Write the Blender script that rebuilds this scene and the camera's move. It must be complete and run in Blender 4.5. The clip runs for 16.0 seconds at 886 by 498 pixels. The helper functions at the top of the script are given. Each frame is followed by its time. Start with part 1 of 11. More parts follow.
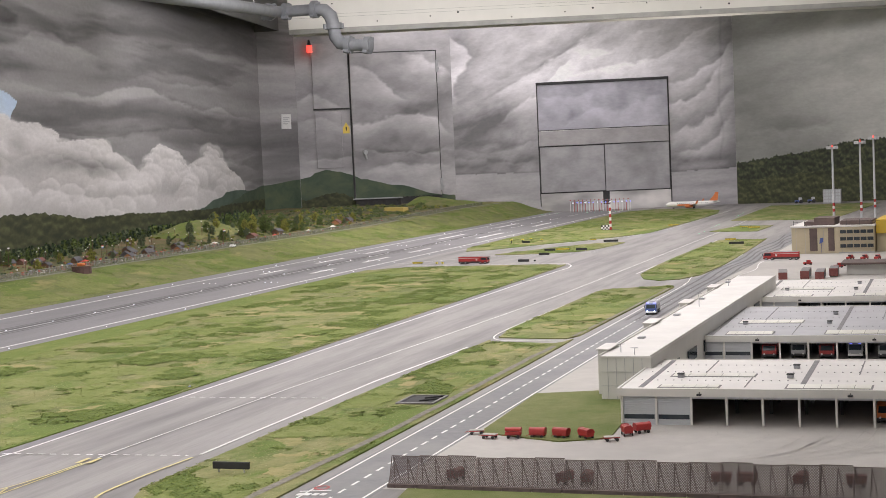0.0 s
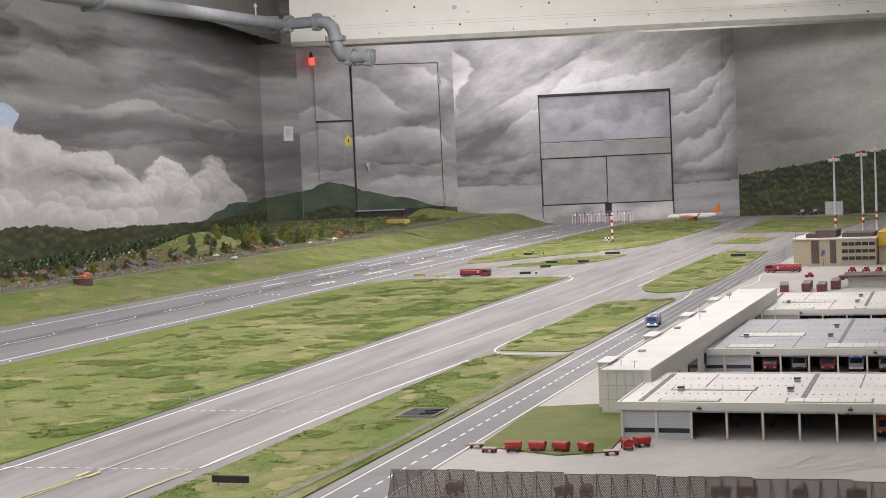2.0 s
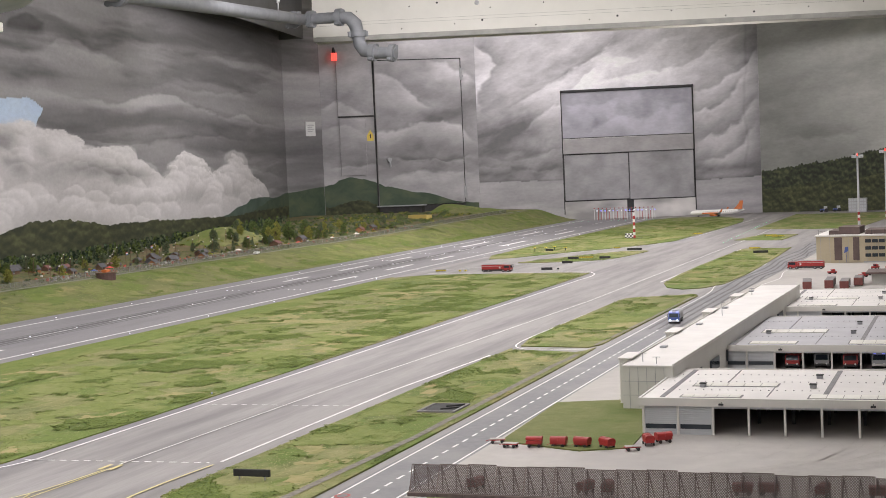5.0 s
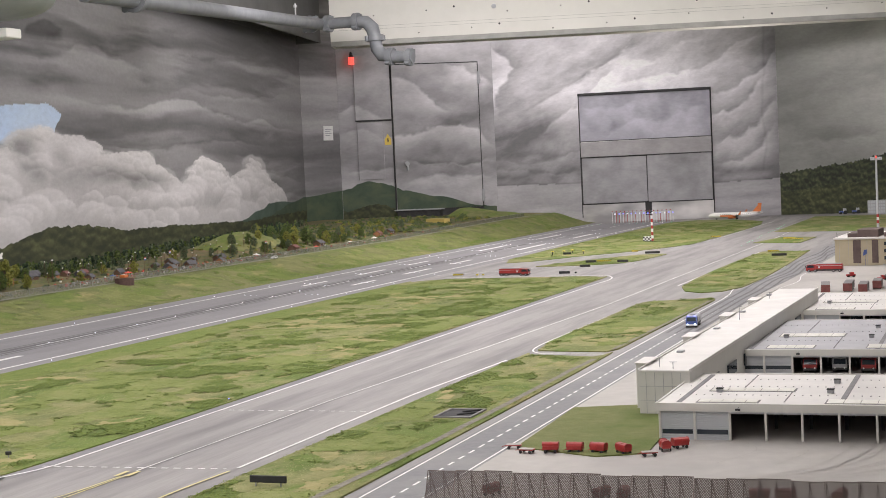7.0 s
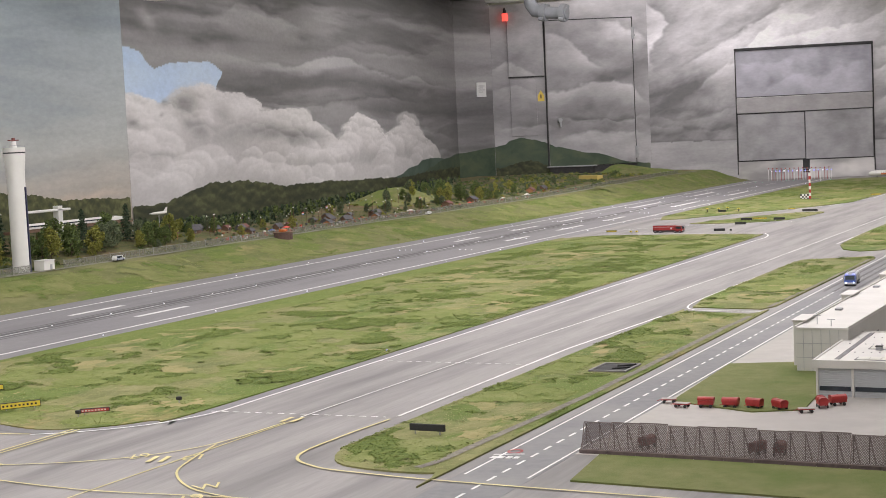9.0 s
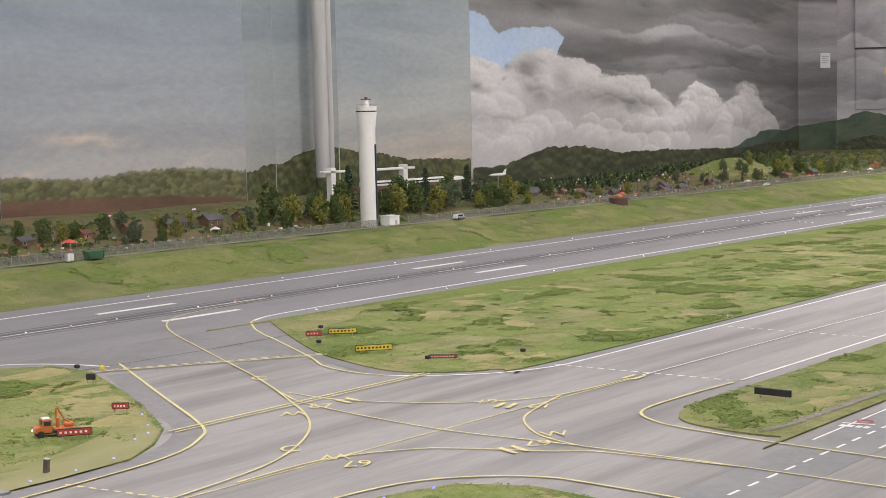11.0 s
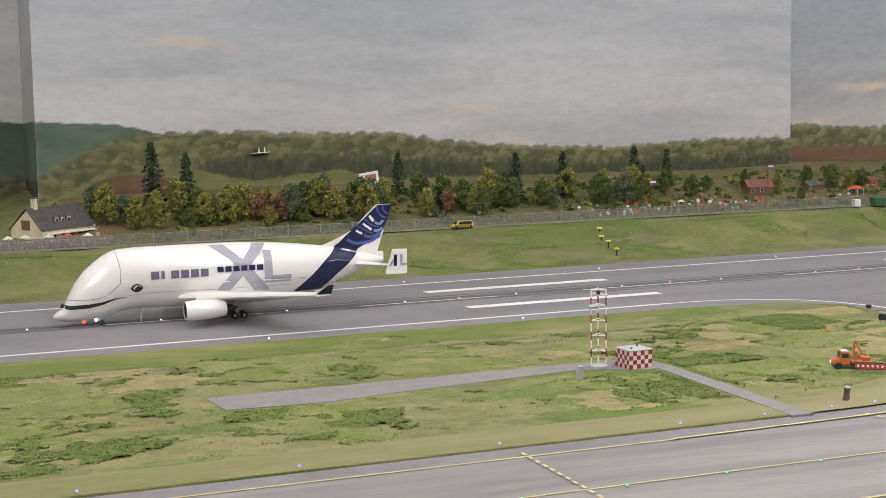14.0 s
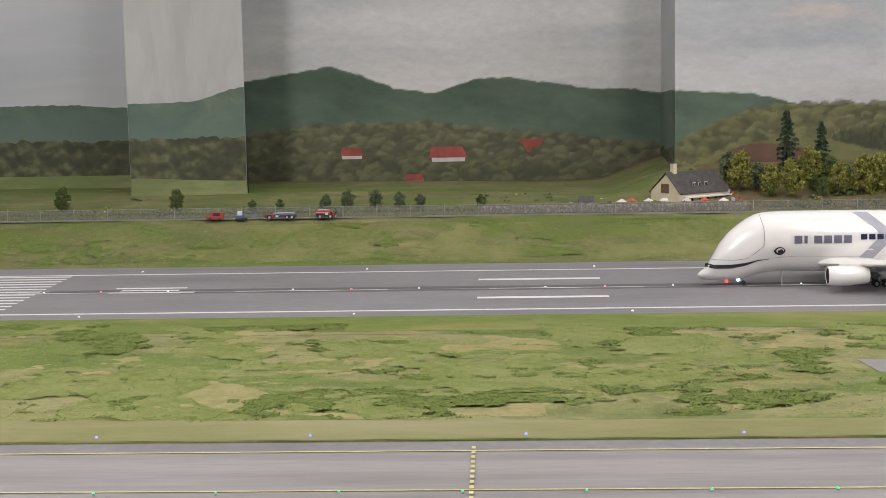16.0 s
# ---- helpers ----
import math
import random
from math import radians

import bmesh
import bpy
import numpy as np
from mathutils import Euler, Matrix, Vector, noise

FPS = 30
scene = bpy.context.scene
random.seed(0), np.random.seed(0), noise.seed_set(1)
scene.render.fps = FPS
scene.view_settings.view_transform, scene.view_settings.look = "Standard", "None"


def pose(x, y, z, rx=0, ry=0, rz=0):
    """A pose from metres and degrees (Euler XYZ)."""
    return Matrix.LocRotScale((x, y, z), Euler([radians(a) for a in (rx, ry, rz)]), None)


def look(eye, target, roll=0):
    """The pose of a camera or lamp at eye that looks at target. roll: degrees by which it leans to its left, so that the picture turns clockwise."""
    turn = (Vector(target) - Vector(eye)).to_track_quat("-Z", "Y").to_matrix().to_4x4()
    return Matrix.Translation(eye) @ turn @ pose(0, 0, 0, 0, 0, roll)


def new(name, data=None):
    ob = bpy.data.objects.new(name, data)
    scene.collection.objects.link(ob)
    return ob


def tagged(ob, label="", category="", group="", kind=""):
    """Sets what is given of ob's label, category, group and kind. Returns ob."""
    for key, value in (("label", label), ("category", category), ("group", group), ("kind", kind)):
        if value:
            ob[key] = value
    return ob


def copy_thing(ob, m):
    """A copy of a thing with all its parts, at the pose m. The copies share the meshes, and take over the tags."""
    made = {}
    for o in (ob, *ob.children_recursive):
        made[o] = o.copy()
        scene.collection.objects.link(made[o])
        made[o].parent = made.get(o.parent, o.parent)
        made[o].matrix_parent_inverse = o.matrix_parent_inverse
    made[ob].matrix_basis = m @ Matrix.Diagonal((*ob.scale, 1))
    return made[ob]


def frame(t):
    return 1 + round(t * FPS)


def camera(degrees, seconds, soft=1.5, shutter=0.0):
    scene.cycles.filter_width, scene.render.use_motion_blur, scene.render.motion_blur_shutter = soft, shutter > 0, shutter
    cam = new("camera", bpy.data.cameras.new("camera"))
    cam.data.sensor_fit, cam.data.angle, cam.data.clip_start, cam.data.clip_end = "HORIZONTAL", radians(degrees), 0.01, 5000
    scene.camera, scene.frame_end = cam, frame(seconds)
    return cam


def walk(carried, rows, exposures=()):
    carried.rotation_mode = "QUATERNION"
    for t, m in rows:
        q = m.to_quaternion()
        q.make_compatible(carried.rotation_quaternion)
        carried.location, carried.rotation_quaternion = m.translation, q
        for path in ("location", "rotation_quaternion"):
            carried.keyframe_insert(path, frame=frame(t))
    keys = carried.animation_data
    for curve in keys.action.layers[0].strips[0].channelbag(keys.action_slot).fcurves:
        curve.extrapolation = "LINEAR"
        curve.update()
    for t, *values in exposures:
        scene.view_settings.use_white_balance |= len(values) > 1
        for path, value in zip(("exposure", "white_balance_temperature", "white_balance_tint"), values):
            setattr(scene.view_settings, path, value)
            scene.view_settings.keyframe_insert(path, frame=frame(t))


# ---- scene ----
cam = camera(33.6, 16.0, 0.55)
PATH = [
    (0, (0.379, -0.188, 0.512), (-0.28, 1.697, 0.392), -2.6),
    (0.5, (0.381, -0.179, 0.512), (-0.279, 1.706, 0.398), -2.6),
    (1, (0.384, -0.183, 0.515), (-0.273, 1.703, 0.406), -2.6),
    (1.5, (0.386, -0.189, 0.518), (-0.271, 1.697, 0.411), -2.6),
    (2, (0.384, -0.186, 0.515), (-0.278, 1.699, 0.411), -2.6),
    (2.5, (0.385, -0.187, 0.515), (-0.284, 1.695, 0.413), -2.5),
    (3, (0.383, -0.184, 0.514), (-0.294, 1.696, 0.411), -2.5),
    (3.5, (0.383, -0.179, 0.513), (-0.299, 1.698, 0.409), -2.5),
    (6, (0.386, -0.189, 0.515), (-0.314, 1.681, 0.405), -2.5),
    (6.5, (0.39, -0.187, 0.517), (-0.319, 1.68, 0.409), -2.6),
    (7, (0.389, -0.183, 0.518), (-0.324, 1.682, 0.415), -2.7),
    (7.5, (0.391, -0.188, 0.519), (-0.328, 1.675, 0.423), -2.7),
    (8, (0.392, -0.185, 0.518), (-0.343, 1.673, 0.422), -2.7),
    (8.5, (0.392, -0.21, 0.518), (-0.408, 1.619, 0.398), -2.6),
    (9, (0.394, -0.226, 0.517), (-0.508, 1.553, 0.365), -2.7),
    (9.2, (0.396, -0.228, 0.516), (-0.548, 1.528, 0.355), -2.9),
    (11.3, (0.372, -0.284, 0.496), (-0.955, 1.201, 0.312), -1.3),
    (11.5, (0.371, -0.285, 0.495), (-0.994, 1.163, 0.305), -1.4),
    (12, (0.38, -0.3, 0.497), (-1.069, 1.064, 0.3), -1.4),
    (12.5, (0.394, -0.323, 0.503), (-1.16, 0.919, 0.297), -1.6),
    (13, (0.416, -0.35, 0.509), (-1.26, 0.72, 0.299), -1.8),
    (13.5, (0.416, -0.375, 0.494), (-1.356, 0.528, 0.283), -1.3),
    (14, (0.423, -0.398, 0.49), (-1.432, 0.316, 0.267), -1.0),
    (14.5, (0.429, -0.415, 0.483), (-1.488, 0.101, 0.239), -1.1),
    (15, (0.443, -0.427, 0.484), (-1.512, -0.088, 0.234), -1.2),
    (15.5, (0.456, -0.467, 0.479), (-1.521, -0.329, 0.215), -1.6),
    (16, (0.489, -0.508, 0.474), (-1.495, -0.581, 0.232), -1.0),
]
walk(cam, [(t, look(eye, target, roll)) for t, eye, target, roll in PATH])

# ---- world and lamps ----
world = bpy.data.worlds.new("hall")
scene.world = world
world.use_nodes = True
world.node_tree.nodes["Background"].inputs[0].default_value = (0.95, 0.97, 1.0, 1)
world.node_tree.nodes["Background"].inputs[1].default_value = 0.35


def area_lamp(m, sx, sy, power, colour=(1, 0.942, 0.965)):
    data = bpy.data.lights.new("ceiling_lamp_light", "AREA")
    data.shape, data.size, data.size_y, data.energy, data.color = "RECTANGLE", sx, sy, power, colour
    lamp = new("ceiling_lamp_light", data)
    lamp.matrix_world = m
    return lamp


# rows of ceiling lamps over the layout, spot rows aimed at the painted walls, a row behind the beam
for ly, power in ((-2.8, 27), (0.2, 36), (3.2, 42), (6.1, 47), (9.0, 48)):
    for lx_ in (-3.05, -1.85, -0.55):
        area_lamp(pose(lx_, ly, 2.15), 0.16, 2.7, power / 3 * {(-0.55, -2.8): 0.45, (-1.85, -2.8): 0.75, (-0.55, 0.2): 0.65, (-0.55, 3.2): 1.25}.get((lx_, ly), 1.0))
for ly, power in ((3.2, 11), (6.1, 9)):
    area_lamp(pose(0.75, ly, 2.15), 0.16, 2.7, power)
for ly, power in ((-2.0, 80), (1.0, 43), (4.0, 36), (7.0, 37)):
    area_lamp(look((-0.6, ly, 2.1), (-4.2, ly + 0.4, 0.5)), 0.5, 2.0, power)
area_lamp(look((-2.4, 8.0, 2.15), (-2.6, 13.0, 0.7)), 3.0, 0.5, 75)
area_lamp(look((-2.7, 12.05, 2.16), (-2.7, 12.9, 1.0)), 3.6, 0.12, 24)

# ---- helpers of this place ----


def thing(name, m=None, label="", category="", group="", kind=""):
    ob = new(name)
    ob.empty_display_size = 0.02
    if m is not None:
        ob.matrix_world = m
    return tagged(ob, label, category, group, kind)


def mesh_of(name, bm, material, smooth=None):
    me = bpy.data.meshes.new(name)
    bm.normal_update()
    bm.to_mesh(me)
    bm.free()
    for m in material if isinstance(material, (list, tuple)) else [material]:
        me.materials.append(m)
    if smooth:
        for p in me.polygons:
            p.use_smooth = True
        me.set_sharp_from_angle(angle=radians(smooth))
    return me


def part(name, bm, material, parent, label="", smooth=None):
    ob = new(name, mesh_of(name, bm, material, smooth))
    ob.parent = parent
    return tagged(ob, label)


def solid(name, bm, material, label="", category="", group="", kind="", smooth=None):
    return tagged(new(name, mesh_of(name, bm, material, smooth)), label, category, group, kind)


def box(bm, x0, x1, y0, y1, z0, z1, bevel=0.0, mi=0, m=None):
    vs = [bm.verts.new((x, y, z)) for z in (z0, z1) for x, y in ((x0, y0), (x1, y0), (x1, y1), (x0, y1))]
    fs = [bm.faces.new([vs[i] for i in f]) for f in ((3, 2, 1, 0), (4, 5, 6, 7), (0, 1, 5, 4), (1, 2, 6, 5), (2, 3, 7, 6), (3, 0, 4, 7))]
    for f in fs:
        f.material_index = mi
    if m is not None:
        bmesh.ops.transform(bm, matrix=m, verts=vs)
    if bevel:
        edges = list({e for f in fs for e in f.edges})
        bmesh.ops.bevel(bm, geom=edges, offset=bevel, segments=1, affect="EDGES", clamp_overlap=True)
    return vs


def prism(bm, pts, z0, z1, mi=0):
    n = len(pts)
    lo = [bm.verts.new((x, y, z0)) for x, y in pts]
    hi = [bm.verts.new((x, y, z1)) for x, y in pts]
    f = bm.faces.new(hi)
    f.material_index = mi
    for i in range(n):
        q = bm.faces.new((lo[i], lo[(i + 1) % n], hi[(i + 1) % n], hi[i]))
        q.material_index = mi
    return hi


def cyl(bm, p, q, r0, r1=None, n=10, caps=True, mi=0):
    p, q = Vector(p), Vector(q)
    r1 = r0 if r1 is None else r1
    rot = (q - p).to_track_quat("Z", "Y").to_matrix()
    rings = []
    for c, r in ((p, r0), (q, r1)):
        rings.append([bm.verts.new(c + rot @ Vector((r * math.cos(2 * math.pi * i / n), r * math.sin(2 * math.pi * i / n), 0))) for i in range(n)])
    for i in range(n):
        f = bm.faces.new((rings[0][i], rings[0][(i + 1) % n], rings[1][(i + 1) % n], rings[1][i]))
        f.material_index = mi
    if caps:
        bm.faces.new(rings[0][::-1]).material_index = mi
        bm.faces.new(rings[1]).material_index = mi


def loft(bm, rings, close=True, caps=True, mi=0):
    vs = [[bm.verts.new(p) for p in ring] for ring in rings]
    n = len(vs[0])
    for a, b in zip(vs, vs[1:]):
        for i in range(n if close else n - 1):
            bm.faces.new((a[i], a[(i + 1) % n], b[(i + 1) % n], b[i])).material_index = mi
    if caps:
        bm.faces.new(vs[0][::-1]).material_index = mi
        bm.faces.new(vs[-1]).material_index = mi
    return vs


def tube(bm, pts, r, n=8, mi=0):
    pts = [Vector(p) for p in pts]
    rings = []
    for i, p in enumerate(pts):
        d = (pts[min(i + 1, len(pts) - 1)] - pts[max(i - 1, 0)]).normalized()
        side = d.cross(Vector((0, 0, 1)))
        side = side.normalized() if side.length > 1e-4 else Vector((1, 0, 0))
        up = side.cross(d)
        rr = r[i] if isinstance(r, (list, tuple)) else r
        rings.append([p + side * rr * math.cos(2 * math.pi * k / n) + up * rr * math.sin(2 * math.pi * k / n) for k in range(n)])
    loft(bm, rings, mi=mi)


def smooth_path(pts, steps=6, closed=False):
    """Catmull-Rom through plan points."""
    n, out = len(pts), []
    for i in range(n if closed else n - 1):
        p = [Vector((*pts[(i + k) % n if closed else min(max(i + k, 0), n - 1)], 0)) for k in (-1, 0, 1, 2)]
        for s in range(steps):
            t = s / steps
            v = 0.5 * (2 * p[1] + (p[2] - p[0]) * t + (2 * p[0] - 5 * p[1] + 4 * p[2] - p[3]) * t * t + (3 * p[1] - p[0] - 3 * p[2] + p[3]) * t ** 3)
            out.append((v.x, v.y))
    if not closed:
        out.append(tuple(pts[-1]))
    return out


def ribbon(bm, pts, w, z, dash=0, gap=0, mi=0):
    """A painted line of width w along plan points, whole or in dashes."""
    pts = [Vector((*p, 0)) for p in pts]
    if dash:
        total, segs, run, pen = 0, [], [pts[0]], 0
        acc, on, limit = 0.0, True, dash
        for a, b in zip(pts, pts[1:]):
            d, done = (b - a).length, 0.0
            while d - done > limit - acc:
                done += limit - acc
                c = a.lerp(b, done / d)
                if on:
                    segs.append(run + [c])
                run, acc, on = [c], 0.0, not on
                limit = dash if on else gap
            acc += d - done
            run.append(b)
        if on and len(run) > 1:
            segs.append(run)
    else:
        segs = [pts]
    for seg in segs:
        rows = []
        for i, p in enumerate(seg):
            d = (seg[min(i + 1, len(seg) - 1)] - seg[max(i - 1, 0)])
            if d.length < 1e-7:
                continue
            d.normalize()
            s = Vector((-d.y, d.x, 0)) * w / 2
            rows.append((bm.verts.new((p.x + s.x, p.y + s.y, z)), bm.verts.new((p.x - s.x, p.y - s.y, z))))
        for (a, b), (c, d) in zip(rows, rows[1:]):
            bm.faces.new((b, d, c, a)).material_index = mi


# ---- materials ----


def mat(name, c1, c2=None, scale=40.0, rough=0.7, bump=0.0, bscale=None, c3=None, scale3=4.0, amount3=0.5, metal=0.0, detail=6.0, emit=0.0, stretch=None, per_object=0.0, thresh=(0.35, 0.65), coat=0.0):
    """Two-scale procedural paint: c1 to c2 by fine noise, c3 in broad patches."""
    m = bpy.data.materials.new(name)
    m.use_nodes = True
    nt = m.node_tree
    bsdf = nt.nodes["Principled BSDF"]
    bsdf.inputs["Roughness"].default_value, bsdf.inputs["Metallic"].default_value = rough, metal
    bsdf.inputs["Base Color"].default_value = (*c1, 1)
    if coat:
        bsdf.inputs["Coat Weight"].default_value = coat
        bsdf.inputs["Coat Roughness"].default_value = 0.06
    if emit:
        bsdf.inputs["Emission Color"].default_value = (*c1, 1)
        bsdf.inputs["Emission Strength"].default_value = emit
    if c2 is None:
        return m
    tc = nt.nodes.new("ShaderNodeTexCoord")
    mp = nt.nodes.new("ShaderNodeMapping")
    nt.links.new(tc.outputs["Object"], mp.inputs[0])
    if stretch:
        mp.inputs["Scale"].default_value = stretch

    def noise_ramp(sc, lo, hi, det=detail):
        n = nt.nodes.new("ShaderNodeTexNoise")
        n.inputs["Scale"].default_value, n.inputs["Detail"].default_value, n.inputs["Roughness"].default_value = sc, det, 0.62
        nt.links.new(mp.outputs[0], n.inputs["Vector"])
        r = nt.nodes.new("ShaderNodeMapRange")
        r.inputs["From Min"].default_value, r.inputs["From Max"].default_value = lo, hi
        nt.links.new(n.outputs["Fac"], r.inputs["Value"])
        return r.outputs[0], n

    f1, n1 = noise_ramp(scale, *thresh)
    mix = nt.nodes.new("ShaderNodeMix")
    mix.data_type = "RGBA"
    mix.inputs[6].default_value, mix.inputs[7].default_value = (*c1, 1), (*c2, 1)
    nt.links.new(f1, mix.inputs[0])
    out = mix.outputs[2]
    if c3 is not None:
        f3, _ = noise_ramp(scale3, 0.5 - 0.3 * amount3 + 0.1, 0.72, 4.0)
        mx = nt.nodes.new("ShaderNodeMix")
        mx.data_type = "RGBA"
        mx.inputs[7].default_value = (*c3, 1)
        nt.links.new(f3, mx.inputs[0])
        nt.links.new(out, mx.inputs[6])
        out = mx.outputs[2]
    if per_object:
        oi = nt.nodes.new("ShaderNodeObjectInfo")
        hs = nt.nodes.new("ShaderNodeHueSaturation")
        mr = nt.nodes.new("ShaderNodeMapRange")
        mr.inputs["To Min"].default_value, mr.inputs["To Max"].default_value = 1 - per_object, 1 + per_object
        nt.links.new(oi.outputs["Random"], mr.inputs["Value"])
        nt.links.new(mr.outputs[0], hs.inputs["Value"])
        nt.links.new(out, hs.inputs["Color"])
        out = hs.outputs[0]
    nt.links.new(out, bsdf.inputs["Base Color"])
    if bump:
        nb = n1
        if bscale:
            _, nb = noise_ramp(bscale, 0, 1, 4.0)
        bp = nt.nodes.new("ShaderNodeBump")
        bp.inputs["Strength"].default_value, bp.inputs["Distance"].default_value = bump, 0.002
        nt.links.new(nb.outputs["Fac"], bp.inputs["Height"])
        nt.links.new(bp.outputs[0], bsdf.inputs["Normal"])
    return m


M = {}
M["runway"] = mat("runway_asphalt", (0.205, 0.197, 0.205), (0.25, 0.24, 0.25), 60, 0.6, 0.1, 400, c3=(0.175, 0.17, 0.177), scale3=3, stretch=(2.5, 0.5, 1))
M["taxi"] = mat("taxiway_concrete", (0.285, 0.271, 0.266), (0.325, 0.311, 0.301), 50, 0.7, 0.1, 400, c3=(0.17, 0.163, 0.163), scale3=3.2, amount3=0.6, stretch=(3.6, 0.30, 1))
M["road"] = mat("road_asphalt", (0.19, 0.19, 0.20), (0.23, 0.23, 0.235), 60, 0.75, 0.1, 400, c3=(0.28, 0.275, 0.27), scale3=5)
M["apron"] = mat("apron_concrete", (0.42, 0.40, 0.375), (0.46, 0.44, 0.41), 30, 0.7, 0.05, 300, c3=(0.36, 0.34, 0.32), scale3=3)
M["path"] = mat("path_asphalt", (0.225, 0.215, 0.218), (0.265, 0.254, 0.256), 50, 0.8, 0.1, 300)


def turf_mat(name, base, pale, fresh, straw, dark, tuft=(0.55, 0.62)):
    """Model turf: pale ground, fresh streaks, dry patches and ragged dark tufts."""
    m = mat(name, base, pale, 9, 0.95, stretch=(1, 0.55, 1), thresh=(0.38, 0.62))
    nt = m.node_tree
    bsdf = nt.nodes["Principled BSDF"]
    out = bsdf.inputs["Base Color"].links[0].from_socket
    tc = nt.nodes.new("ShaderNodeTexCoord")

    def field(scale, lo, hi, stretch, shift, det=7.0):
        mp = nt.nodes.new("ShaderNodeMapping")
        mp.inputs["Scale"].default_value, mp.inputs["Location"].default_value = stretch, (shift, shift * 1.3, 0)
        nt.links.new(tc.outputs["Object"], mp.inputs[0])
        n = nt.nodes.new("ShaderNodeTexNoise")
        n.inputs["Scale"].default_value, n.inputs["Detail"].default_value, n.inputs["Roughness"].default_value = scale, det, 0.66
        nt.links.new(mp.outputs[0], n.inputs["Vector"])
        r = nt.nodes.new("ShaderNodeMapRange")
        r.inputs["From Min"].default_value, r.inputs["From Max"].default_value = lo, hi
        nt.links.new(n.outputs["Fac"], r.inputs["Value"])
        return r.outputs[0], n.outputs["Fac"]

    def times(a, b):
        k = nt.nodes.new("ShaderNodeMath")
        k.operation = "MULTIPLY"
        nt.links.new(a, k.inputs[0])
        if isinstance(b, float):
            k.inputs[1].default_value = b
        else:
            nt.links.new(b, k.inputs[1])
        return k.outputs[0]

    def over(out, fac, colour):
        mx = nt.nodes.new("ShaderNodeMix")
        mx.data_type = "RGBA"
        mx.inputs[7].default_value = (*colour, 1)
        nt.links.new(fac, mx.inputs[0])
        nt.links.new(out, mx.inputs[6])
        return mx.outputs[2]

    out = over(out, times(field(2.6, 0.495, 0.55, (1.5, 0.7, 1), 3.0)[0], 0.85), fresh)
    out = over(out, times(field(3.4, 0.585, 0.635, (1.5, 0.6, 1), 11.0)[0], 0.75), straw)
    out = over(out, times(field(4.3, 0.52, 0.57, (1.2, 0.8, 1), 17.0)[0], 0.35), tuple(0.55 * a + 0.45 * b for a, b in zip(dark, fresh)))
    big = field(1.9, 0.36, 0.46, (1.3, 0.8, 1), 7.0, 3.0)[0]
    tufts, raw = field(11, tuft[0], tuft[1], (1.0, 0.9, 1), 5.0, 9.0)
    out = over(out, times(times(tufts, big), 0.30), dark)
    fine = field(150, 0.45, 0.75, (1, 1, 1), 1.0, 3.0)[0]
    out = over(out, times(fine, 0.35), tuple(0.45 * c for c in base))
    nt.links.new(out, bsdf.inputs["Base Color"])
    bp = nt.nodes.new("ShaderNodeBump")
    bp.inputs["Strength"].default_value, bp.inputs["Distance"].default_value = 0.7, 0.004
    nt.links.new(raw, bp.inputs["Height"])
    nt.links.new(bp.outputs[0], bsdf.inputs["Normal"])
    return m


M["grass"] = turf_mat("turf", (0.205, 0.21, 0.074), (0.28, 0.272, 0.12), (0.115, 0.18, 0.022), (0.36, 0.29, 0.12), (0.052, 0.088, 0.016), (0.51, 0.565))
M["bank"] = turf_mat("bank_turf", (0.142, 0.158, 0.050), (0.208, 0.205, 0.082), (0.13, 0.18, 0.028), (0.30, 0.26, 0.11), (0.058, 0.09, 0.018), (0.51, 0.565))
M["short_lawn"] = mat("short_lawn", (0.145, 0.165, 0.052), (0.195, 0.20, 0.078), 30, 0.95, 0.5, 400, c3=(0.105, 0.145, 0.03), scale3=5)
M["verge"] = mat("mown_verge", (0.195, 0.20, 0.075), (0.24, 0.235, 0.098), 18, 0.95, 0.5, 300, c3=(0.30, 0.28, 0.15), scale3=3, stretch=(2, 0.6, 1))
M["white"] = mat("white_line_paint", (0.80, 0.80, 0.78), (0.70, 0.70, 0.69), 80, 0.6)
M["yellow"] = mat("yellow_line_paint", (0.70, 0.62, 0.28), (0.58, 0.52, 0.26), 80, 0.6)
M["rubber"] = mat("tyre_marks", (0.10, 0.098, 0.10), (0.175, 0.17, 0.172), 30, 0.8, stretch=(8, 0.5, 1))
M["soil"] = mat("village_ground", (0.065, 0.08, 0.024), (0.14, 0.13, 0.052), 34, 0.95, 0.6, 200, c3=(0.20, 0.13, 0.07), scale3=5)
M["plain_wall"] = mat("painted_wall", (0.30, 0.30, 0.30), (0.34, 0.335, 0.33), 4, 0.8, 0.05, 60)
M["beam"] = mat("white_beam_paint", (0.72, 0.71, 0.66), (0.76, 0.75, 0.70), 6, 0.6, 0.05, 80)
M["pipe"] = mat("grey_pipe_paint", (0.44, 0.45, 0.47), (0.50, 0.51, 0.53), 10, 0.5)
M["down_pipe"] = mat("weathered_grey_duct", (0.42, 0.41, 0.40), (0.50, 0.49, 0.48), 8, 0.55, c3=(0.35, 0.35, 0.34), scale3=3, stretch=(3, 3, 0.4))
M["pale"] = mat("pale_enamel", (0.64, 0.64, 0.63), (0.70, 0.70, 0.69), 10, 0.45)
M["hangar_wall"] = mat("hangar_panels", (0.62, 0.61, 0.57), (0.67, 0.66, 0.62), 12, 0.6)
